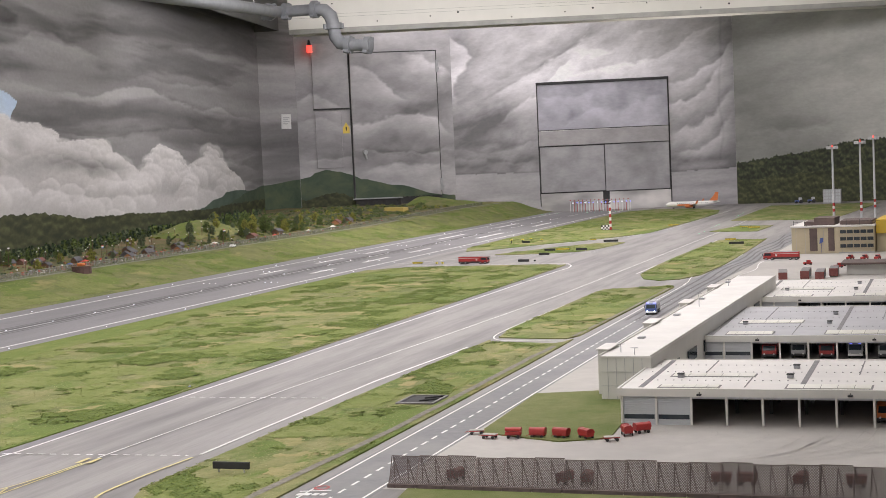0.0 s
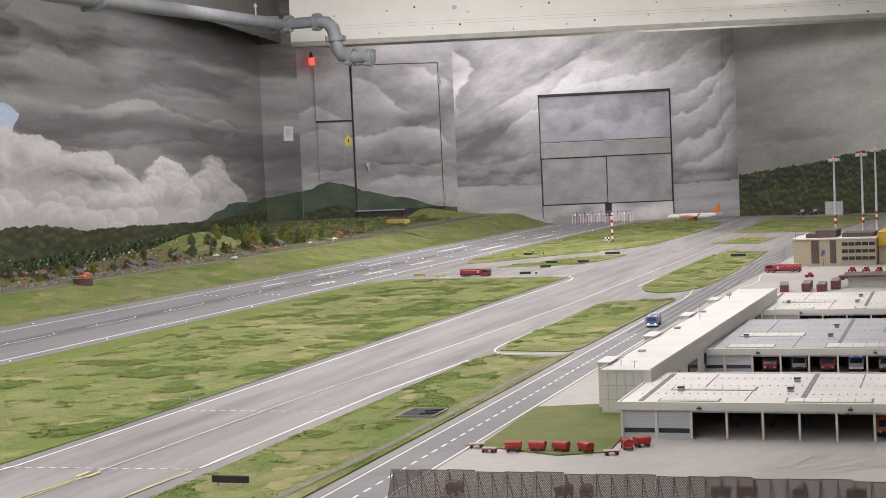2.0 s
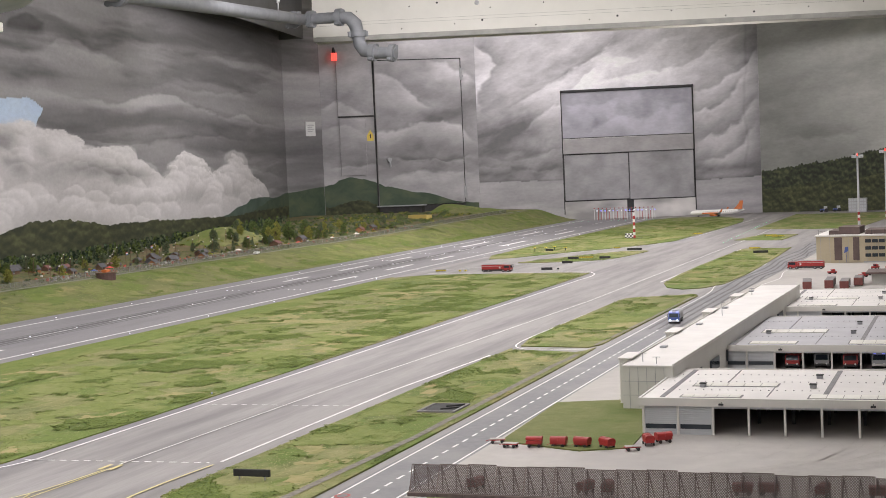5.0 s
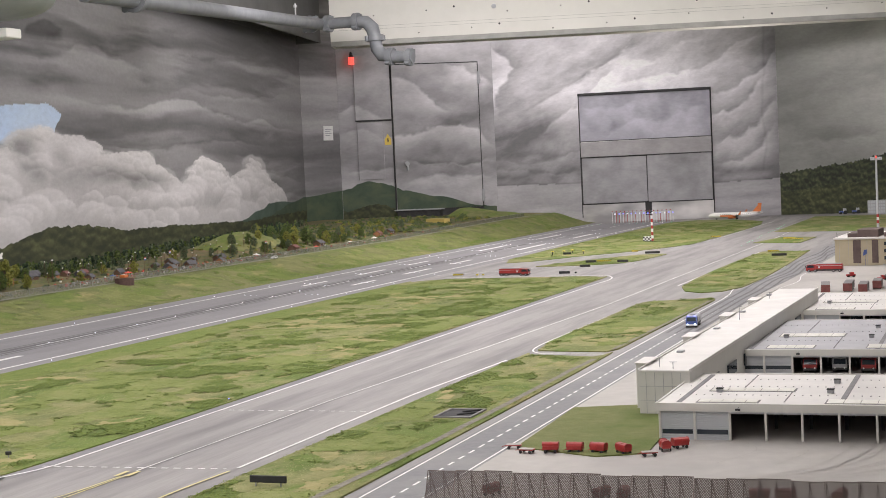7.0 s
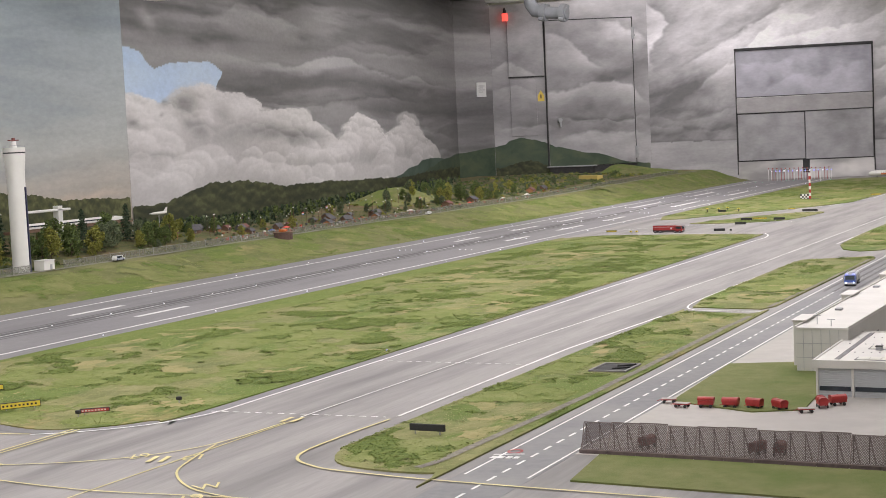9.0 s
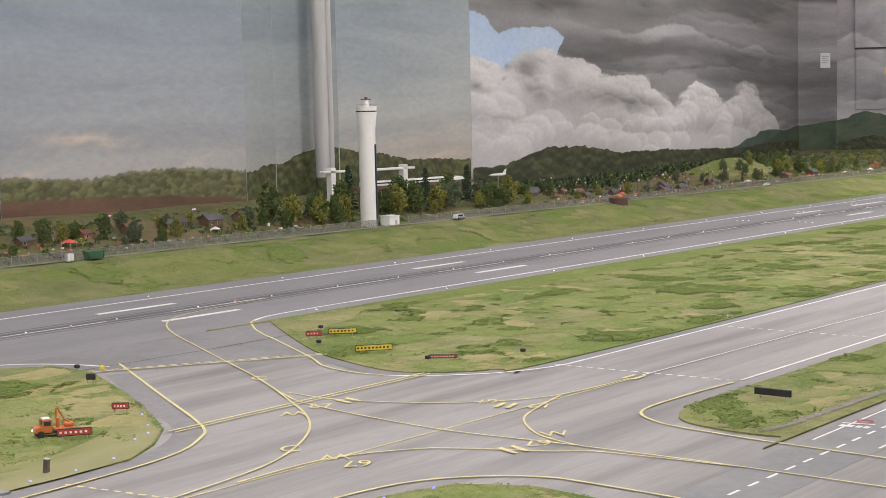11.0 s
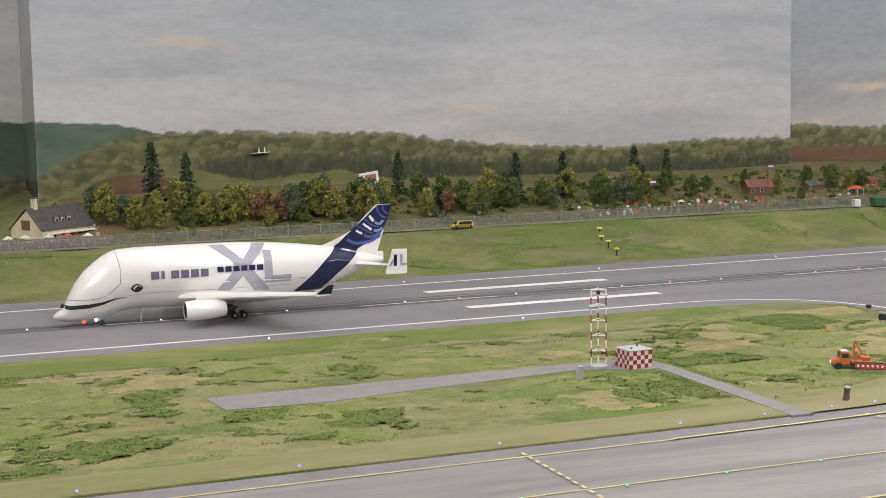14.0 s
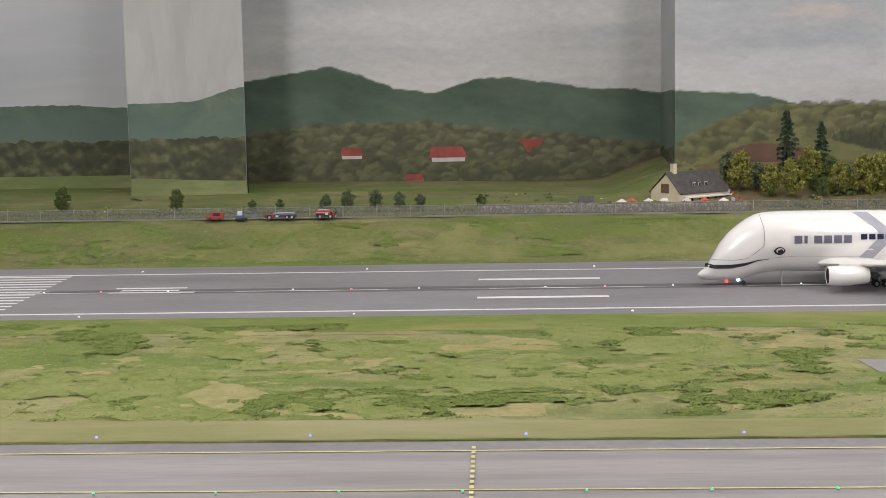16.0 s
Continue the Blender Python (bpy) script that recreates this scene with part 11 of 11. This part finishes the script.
for k, (y, mm) in enumerate(((-0.024, "timber"), (-0.017, "black"), (-0.011, "black"), (-0.003, "pale"), (0.003, "black"), (0.015, "canvas"))):
    bm = bmesh.new()
    cyl(bm, (0, 0, 0), (0, 0, 0.012), 0.0026, 0.0018, n=8)
    cyl(bm, (0, 0, 0.012), (0, 0, 0.016), 0.0015, 0.0012, n=8)
    solid("figurine", bm, M[mm], "tiny plain figurine standing on the wall ledge", "figurine", group="ledge figurines").matrix_world = pose(-4.055, 0.72 + y, 0.289 + 0.03 * 0.035 * (1 if y > 0 else -1) * abs(y) / 0.03)


def car(m, body, label, length=0.05, van=False, stripes=None, group="patrol cars"):
    ob = thing("car", m, label, "car", group)
    L, w, r = length / 2, 0.0105, 0.0042
    hh = 0.022 if van else 0.017
    prof = [(-L, r), (-L, 0.0105), (-L + 0.010, 0.012), (-L + (0.014 if van else 0.018), hh), (L - 0.006, hh), (L, 0.012), (L, r)]
    bm = bmesh.new()
    loft(bm, [[(x, y * k, z) for x, z in prof] for y, k in ((-w, 1), (w, 1))])
    bmesh.ops.recalc_face_normals(bm, faces=bm.faces)
    bmesh.ops.bevel(bm, geom=list(bm.edges), offset=0.0008, segments=1, affect="EDGES")
    bdy_ = part("body", bm, body, ob)
    bm = bmesh.new()
    for s in (-1, 1):
        box(bm, -L + 0.018, L - 0.008, s * w - 0.0004, s * w + 0.0004, 0.0125, hh - 0.0015)
    part("side_window", bm, M["glass"], bdy_)
    bm = bmesh.new()
    bm.faces.new([bm.verts.new(p) for p in ((-L + 0.0098, -w * 0.85, 0.0126), (-L + 0.0098, w * 0.85, 0.0126), (-L + 0.0136 if van else -L + 0.0172, w * 0.8, hh - 0.001), (-L + 0.0136 if van else -L + 0.0172, -w * 0.8, hh - 0.001))])
    part("windscreen", bm, M["glass"], bdy_)
    if stripes:
        for k in range(7):
            bm = bmesh.new()
            x0 = -L + 0.004 + k * (length - 0.012) / 7
            for s in (-1, 1):
                bm.faces.new([bm.verts.new((x0 + q, s * (w + 0.0006), z)) for q, z in ((0, 0.0055), (0.0035, 0.0055), (0.0065, 0.0115), (0.003, 0.0115))])
            bm.faces.new([bm.verts.new((x0 + q, y, hh + 0.0004)) for q, y in ((0, -w * 0.8), (0.003, -w * 0.8), (0.003, w * 0.8), (0, w * 0.8))])
            part("stripe", bm, stripes, bdy_, "dark warning stripe")
    for x in (-L + 0.010, L - 0.010):
        for s in (-1, 1):
            bm = bmesh.new()
            cyl(bm, (x, s * (w - 0.002), r), (x, s * (w + 0.0004), r), r, n=12)
            part("wheel", bm, M["black"], ob)
    return ob


TRK = 0.080
car(pose(-3.455, 1.155, TRK, 0, 0, 93), M["yellow_box"], "yellow and black striped follow-me van on the track", 0.066, True, M["black"])
car(pose(-3.455, 4.46, TRK, 0, 0, -88), M["pale"], "white patrol car with blue sides on the track", 0.06, True, M["fin_blue"])
car(pose(-3.455, 7.2, TRK, 0, 0, 92), M["pale"], "small white patrol car on the track", 0.05)
car(pose(-3.45, -1.27, TRK, 0, 0, 92), M["red"], "small red delivery van on the track", 0.045, True, group="works vehicles")
truck(pose(-3.455, -0.97, TRK, 0, 0, -90), M["red"], 0.052, "small red tipper lorry on the track", "truck", 2, width=0.022, height=0.022, group="works vehicles")
flatb = truck(pose(-3.45, -1.09, TRK, 0, 0, 90), M["fin_blue"], 0.085, "blue low-loader lorry with a red load", "truck", 3, width=0.022, height=0.016, cab=M["red"], group="works vehicles")
dg = thing("mini_digger", pose(-3.45, -1.20, TRK, 0, 0, 90), "small blue and white digger with a folded arm", "digger")
bm = bmesh.new()
box(bm, -0.014, 0.014, -0.010, 0.010, 0.0, 0.006, 0.001)
part("tracks", bm, M["black"], dg)
bm = bmesh.new()
box(bm, -0.012, 0.006, -0.008, 0.008, 0.006, 0.013, 0.001)
part("body", bm, M["fin_blue"], dg)
bm = bmesh.new()
box(bm, -0.008, 0.004, -0.007, 0.007, 0.013, 0.024, 0.001)
part("cab", bm, M["pale"], dg)
bm = bmesh.new()
tube(bm, [(0.005, 0, 0.012), (0.022, 0, 0.022), (0.038, 0, 0.017), (0.046, 0, 0.006)], 0.0016, 6)
part("arm", bm, M["fin_blue"], dg)
skip = thing("waste_skip", pose(-3.45, 2.60, TRK, 0, 0, 90), "dark green metal waste skip by the fence", "skip")
bm = bmesh.new()
loft(bm, [[(-0.030, -0.012, 0), (0.030, -0.012, 0), (0.030, 0.012, 0), (-0.030, 0.012, 0)], [(-0.033, -0.014, 0.026), (0.033, -0.014, 0.026), (0.033, 0.014, 0.026), (-0.033, 0.014, 0.026)]])
bmesh.ops.recalc_face_normals(bm, faces=bm.faces)
M["skip_green"] = mat("green_skip_paint", (0.04, 0.11, 0.05), (0.06, 0.14, 0.07), 40, 0.6)
part("tub", bm, M["skip_green"], skip)
for k in range(6):
    bm = bmesh.new()
    x = -0.027 + 0.0108 * k
    for s in (-1, 1):
        box(bm, x - 0.0007, x + 0.0007, s * 0.0135 - 0.0012, s * 0.0135 + 0.0012, 0.001, 0.025)
    part("rib", bm, M["skip_green"], skip)
cab_ = thing("switch_cabinet", pose(-3.45, 2.505, TRK), "grey electrical cabinet by the fence", "cabinet")
bm = bmesh.new()
box(bm, -0.008, 0.008, -0.012, 0.012, 0, 0.024, 0.001)
part("body", bm, M["pipe"], cab_)
for s in (-1, 1):
    bm = bmesh.new()
    box(bm, 0.008, 0.009, s * 0.006 - 0.005, s * 0.006 + 0.005, 0.003, 0.022)
    part("door", bm, M["pale"], cab_)
M["brick"] = mat("red_brown_brick", (0.085, 0.05, 0.045), (0.13, 0.075, 0.065), 120, 0.85)
ph = thing("brick_pump_house", pose(-3.44, 5.66, 0.066), "round red-brown brick pump house with an orange cover", "hut")
bm = bmesh.new()
loft(bm, TS([(0, 0.045), (0.034, 0.045)], 16))
part("wall", bm, M["brick"], ph)
bm = bmesh.new()
loft(bm, TS([(0.034, 0.048), (0.037, 0.048)], 16))
part("rim", bm, M["timber"], ph)
bm = bmesh.new()
box(bm, -0.012, 0.016, -0.022, 0.010, 0.037, 0.050, 0.003)
part("cover", bm, M["orange"], ph, "orange cover on top")
tun = thing("tunnel_mouth", None, "dark road tunnel mouth below the painted door", "tunnel")
bm = bmesh.new()
box(bm, -4.74, -4.33, 12.12, 12.2, 0.0, 0.195)
part("opening", bm, M["gap"], tun, "black tunnel opening")
bm = bmesh.new()
box(bm, -4.76, -4.31, 12.10, 12.2, 0.195, 0.205, 0.002)
part("lintel", bm, M["grey"], tun)
yh = thing("shuttle_hut", pose(-3.92, 11.0, 0.10, 0, 0, 60), "small yellow building with dark openings by the tunnel", "building")
bm = bmesh.new()
box(bm, -0.03, 0.03, -0.12, 0.12, 0.0, 0.05, 0.002)
part("wall", bm, mat("sand_yellow_render", (0.55, 0.42, 0.12), (0.48, 0.37, 0.13), 20, 0.7), yh)
for k in range(4):
    bm = bmesh.new()
    box(bm, 0.03, 0.0315, -0.10 + 0.055 * k, -0.07 + 0.055 * k, 0.006, 0.036)
    part("opening", bm, M["gap"], yh)

# ---- on the turf: mast, chequered hut, crane lorry, signs ----
lat = thing("lattice_mast", pose(-1.789, 0.735, 0.0034, 0, 0, 12), "red and white lattice mast with antenna arms", "mast")
bm = bmesh.new()
cyl(bm, (0, 0, 0), (0, 0, 0.005), 0.0165, 0.017, n=8)
part("foot", bm, M["pipe"], lat, "grey octagonal foot")
H_ = 0.131
legs = [(0.0145 * math.cos(a), 0.0145 * math.sin(a)) for a in (0.4, 0.4 + 2.094, 0.4 + 4.189)]
for (lx_, ly_) in legs:
    for k in range(9):
        bm = bmesh.new()
        cyl(bm, (lx_, ly_, 0.006 + H_ * k / 9), (lx_, ly_, 0.006 + H_ * (k + 1) / 9), 0.0011, n=6)
        part("leg", bm, M["red"] if k % 2 else M["white"], lat)
for k in range(5):
    z = 0.006 + H_ * (k + 0.95) / 5
    bm = bmesh.new()
    for i in range(3):
        cyl(bm, (*legs[i], z), (*legs[(i + 1) % 3], z), 0.0009, n=5)
    part("ring", bm, M["white"], lat)
bm = bmesh.new()
cyl(bm, (-0.02, 0.0, H_ - 0.004), (0.02, 0.006, H_ - 0.004), 0.0018, n=6)
part("arm", bm, M["white"], lat)
bm = bmesh.new()
cyl(bm, (0.0, -0.022, H_ - 0.024), (0.0, -0.004, H_ - 0.024), 0.004, n=8)
part("antenna", bm, M["pipe"], lat)
bm = bmesh.new()
box(bm, -0.0025, 0.0025, -0.0025, 0.0025, H_ - 0.004, H_ + 0.003, 0.0006)
part("aerial_box", bm, M["gap"], lat)
hut = thing("chequered_hut", pose(-1.777, 0.796, 0.0034, 0, 0, 3), "red and white chequered equipment hut with grey roof", "hut")
bm = bmesh.new()
box(bm, -0.0225, 0.0225, -0.0225, 0.0225, 0, 0.030)
hb = part("body", bm, M["white"], hut)
checker_sides(hb, 0.0225, 0.0225, 0.030, 4, M["red"], rows=4)
bm = bmesh.new()
box(bm, -0.0238, 0.0238, -0.0238, 0.0238, 0.030, 0.0325, 0.0012)
rf = part("roof", bm, M["pipe"], hut)
for x, y in ((-0.008, 0.012), (0.012, -0.012)):
    bm = bmesh.new()
    cyl(bm, (x, y, 0.0325), (x, y, 0.0355), 0.0014, n=8)
    part("roof_knob", bm, M["gap"], rf)
for x, y, h, s, label in ((-1.720, 0.664, 0.021, 0.008, "grey electrical box beside the path"), (-1.40, 0.955, 0.020, 0.007, "dark grey leaning cable post on turf")):
    bx_ = thing("cable_box", pose(x, y, 0.0026, 0, 6, 30), label, "box", "cable boxes")
    bm = bmesh.new()
    box(bm, -s / 2, s / 2, -s * 0.7, s * 0.7, 0, h, 0.0008)
    part("body", bm, M["pipe"] if s > 0.0075 else M["mesh_fence"], bx_)
    bm = bmesh.new()
    box(bm, -s / 2 - 0.0006, s / 2 + 0.0006, -s * 0.75, s * 0.75, h, h + 0.0012)
    part("lid", bm, M["grey"], bx_)
cl = thing("crane_lorry", pose(-1.603, 1.115, 0.0026, 0, 0, 66), "orange crane lorry with a folded crane", "truck")
bm = bmesh.new()
box(bm, -0.036, 0.036, -0.011, 0.011, 0.007, 0.012, 0.001)
part("chassis", bm, M["black"], cl)
bm = bmesh.new()
loft(bm, [[(x, y, z) for x, z in ((-0.037, 0.010), (-0.037, 0.019), (-0.025, 0.021), (-0.023, 0.034), (-0.006, 0.034), (-0.006, 0.010))] for y in (-0.0135, 0.0135)])
bmesh.ops.recalc_face_normals(bm, faces=bm.faces)
cbx = part("cab", bm, M["orange"], cl)
bm = bmesh.new()
for s in (-1, 1):
    box(bm, -0.021, -0.008, s * 0.0135 - 0.0003, s * 0.0135 + 0.0003, 0.023, 0.0315)
box(bm, -0.0246, -0.0236, -0.0115, 0.0115, 0.023, 0.0325)
part("window", bm, M["glass"], cbx)
bm = bmesh.new()
box(bm, -0.022, -0.007, -0.010, 0.010, 0.034, 0.0365, 0.001)
part("roof_lamps", bm, M["pale"], cbx)
bm = bmesh.new()
box(bm, 0.0, 0.038, -0.013, 0.013, 0.012, 0.016, 0.001)
part("deck", bm, M["orange"], cl)
bm = bmesh.new()
cyl(bm, (0.008, 0, 0.016), (0.008, 0, 0.034), 0.004, n=8)
tube(bm, [(0.004, 0, 0.030), (0.006, 0.002, 0.050), (0.008, 0.002, 0.053)], 0.0022, 6)
tube(bm, [(0.008, 0.002, 0.053), (0.020, 0.001, 0.03), (0.030, 0, 0.024)], 0.0018, 6)
part("crane", bm, M["orange"], cl, "folded orange crane arm")
bm = bmesh.new()
box(bm, 0.018, 0.037, -0.008, 0.010, 0.016, 0.024, 0.002)
part("engine_box", bm, M["orange"], cl)
for x in (-0.027, 0.012, 0.028):
    for s in (-1, 1):
        bm = bmesh.new()
        cyl(bm, (x, s * 0.009, 0.0072), (x, s * 0.0142, 0.0072), 0.0072, n=14)
        part("wheel", bm, M["black"], cl)
bm = bmesh.new()
cyl(bm, (-0.0375, 0.009, 0.013), (-0.0385, 0.009, 0.013), 0.0022, n=8)
part("headlamp", bm, M["blue_glow"], cl, "bright headlamp")


cl.scale = (0.86, 0.86, 0.86)


def ground_sign(x, y, ang, w, h, face, label, bars=0, barcol="red", z=0.0026, tilt=0, foot=0.006):
    ob = thing("guidance_sign", pose(x, y, z, 0, 0, ang), label, "sign", "guidance signs")
    bm = bmesh.new()
    box(bm, -w / 2, w / 2, -0.0025, 0.0025, foot, foot + h, 0.0006)
    c = part("case", bm, M["black"], ob)
    bm = bmesh.new()
    for s in (-1, 1):
        box(bm, -w / 2 + 0.001, w / 2 - 0.001, s * 0.0026 - 0.0003, s * 0.0026 + 0.0003, foot + 0.0012, foot + h - 0.0012)
    part("face", bm, face, c)
    for k in range(bars):
        bm = bmesh.new()
        x0 = -w / 2 + 0.004 + k * (w - 0.008) / bars
        for s in (-1, 1):
            box(bm, x0, x0 + (w - 0.008) / bars * 0.5, s * 0.0031 - 0.0003, s * 0.0031 + 0.0003, foot + h * 0.36, foot + h * 0.64)
        part("text_bar", bm, M[barcol], c)
    for q in (-0.35, 0.35):
        bm = bmesh.new()
        box(bm, w * q - 0.001, w * q + 0.001, -0.001, 0.001, 0, foot)
        part("foot", bm, M["grey"], ob)
    return ob


M["sign_red"] = mat("red_sign_face", (0.48, 0.07, 0.05), (0.42, 0.06, 0.05), 60, 0.5)
M["sign_yellow"] = mat("yellow_sign_face", (0.74, 0.58, 0.06), (0.66, 0.52, 0.06), 60, 0.5)
ground_sign(-1.985, 2.10, 46, 0.036, 0.012, M["sign_red"], "small red guidance sign with pale lettering bars", 4, "white")
ground_sign(-1.955, 2.165, 46, 0.066, 0.012, M["sign_yellow"], "yellow guidance sign with dark lettering bars", 7, "black")
ground_sign(-1.722, 2.015, 50, 0.080, 0.013, M["sign_yellow"], "yellow guidance sign with dark lettering bars", 9, "black")
ground_sign(-1.537, 2.024, 38, 0.058, 0.008, M["sign_red"], "small red guidance sign with pale lettering bars", 8, "white", foot=0.004)
ground_sign(-1.668, 1.30, 40, 0.03, 0.011, M["sign_red"], "small red guidance sign with pale lettering bars", 4, "white")
ground_sign(-1.555, 1.12, 52, 0.055, 0.012, M["sign_red"], "small red guidance sign with pale lettering bars", 6, "white")
for x, y, ang, w in ((-0.785, 2.007, 1, 0.074), (-1.585, 6.60, 2, 0.085), (-1.655, 7.35, 5, 0.09), (-1.60, 7.03, 5, 0.085), (-1.48, 7.34, 5, 0.09), (-1.47, 8.0, 5, 0.13), (-2.0, 8.1, 10, 0.07), (-0.70, 7.55, 5, 0.12), (-0.66, 1.12, 66, 0.10), (-0.80, 0.97, 60, 0.075), (-1.957, 1.455, 30, 0.02)):
    ground_sign(x, y, ang, w * (0.64 if y > 3 else 0.92), 0.012, M["black"], "dark back of a guidance sign on turf", 0)
for x, y in ((-2.095, 1.525), (-2.04, 1.545), (-2.06, 2.2), (-1.9, 2.03), (-1.437, 2.165), (-2.0, 6.6), (-2.03, 6.6), (-1.535, 6.62), (-1.55, 1.99)):
    lp = thing("marker_lamp", pose(x, y, 0.0026), "small dark marker lamp on a stub post", "lamp", "marker lamps")
    bm = bmesh.new()
    cyl(bm, (0, 0, 0), (0, 0, 0.006), 0.0012, n=6)
    part("stub", bm, M["grey"], lp)
    bm = bmesh.new()
    box(bm, -0.005, 0.005, -0.004, 0.004, 0.006, 0.013, 0.001)
    part("case", bm, M["sign_yellow"] if int(y * 1000) % 3 == 0 else M["black"], lp)
for x, y, w in ((-2.137, 6.62, 0.07), (-1.60, 7.41, 0.1), (-1.40, 9.6, 0.09), (-0.86, 9.15, 0.1), (-0.80, 9.05, 0.1), (-0.78, 7.9, 0.08), (-1.62, 8.2, 0.05)):
    ground_sign(x, y, 5, w * 0.75, 0.009, M["sign_yellow"], "yellow guidance sign with dark lettering bars", 6, "black")
for k, (x, y, h) in enumerate(((-3.165, 1.497, 0.020), (-3.235, 1.508, 0.020), (-3.30, 1.52, 0.012), (-3.37, 1.55, 0.008), (-2.11, 8.17, 0.022), (-2.05, 8.2, 0.022), (-2.02, 8.28, 0.022), (-1.93, 8.2, 0.02))):
    z = 0 if x > -3.1 else float(np.interp(-x, [3.088, 3.13, 3.2, 3.3, 3.4, 3.46], [0, 0.004, 0.014, 0.038, 0.066, 0.078]))
    pp = thing("glide_lamp", pose(x, y, z), "yellow glide path lamp on a dark post", "lamp", "glide path lamps")
    bm = bmesh.new()
    cyl(bm, (0, 0, -0.002), (0, 0, h), 0.0022, n=8)
    part("post", bm, M["gap"], pp)
    bm = bmesh.new()
    cyl(bm, (0, 0, h), (0, 0, h + 0.004), 0.0085, 0.0075, n=12)
    part("head", bm, M["sign_yellow"], pp)
pit = thing("cable_pit", pose(-0.705, 2.735, 0.003), "dark open cable pit framed in concrete", "pit")
for x0, x1, y0, y1 in ((-0.042, 0.042, -0.052, -0.047), (-0.042, 0.042, 0.047, 0.052), (-0.042, -0.037, -0.047, 0.047), (0.037, 0.042, -0.047, 0.047)):
    bm = bmesh.new()
    box(bm, x0, x1, y0, y1, 0, 0.003)
    part("rim", bm, M["path"], pit)
bm = bmesh.new()
box(bm, -0.037, 0.037, -0.047, 0.047, 0.0, 0.0008)
part("bottom", bm, M["gap"], pit, "dark pit bottom")
for y in (-0.02, 0.015):
    bm = bmesh.new()
    cyl(bm, (0.0, y, 0.002), (0.036, y + 0.02, 0.0035), 0.002, n=6)
    part("cable", bm, M["black"], pit)
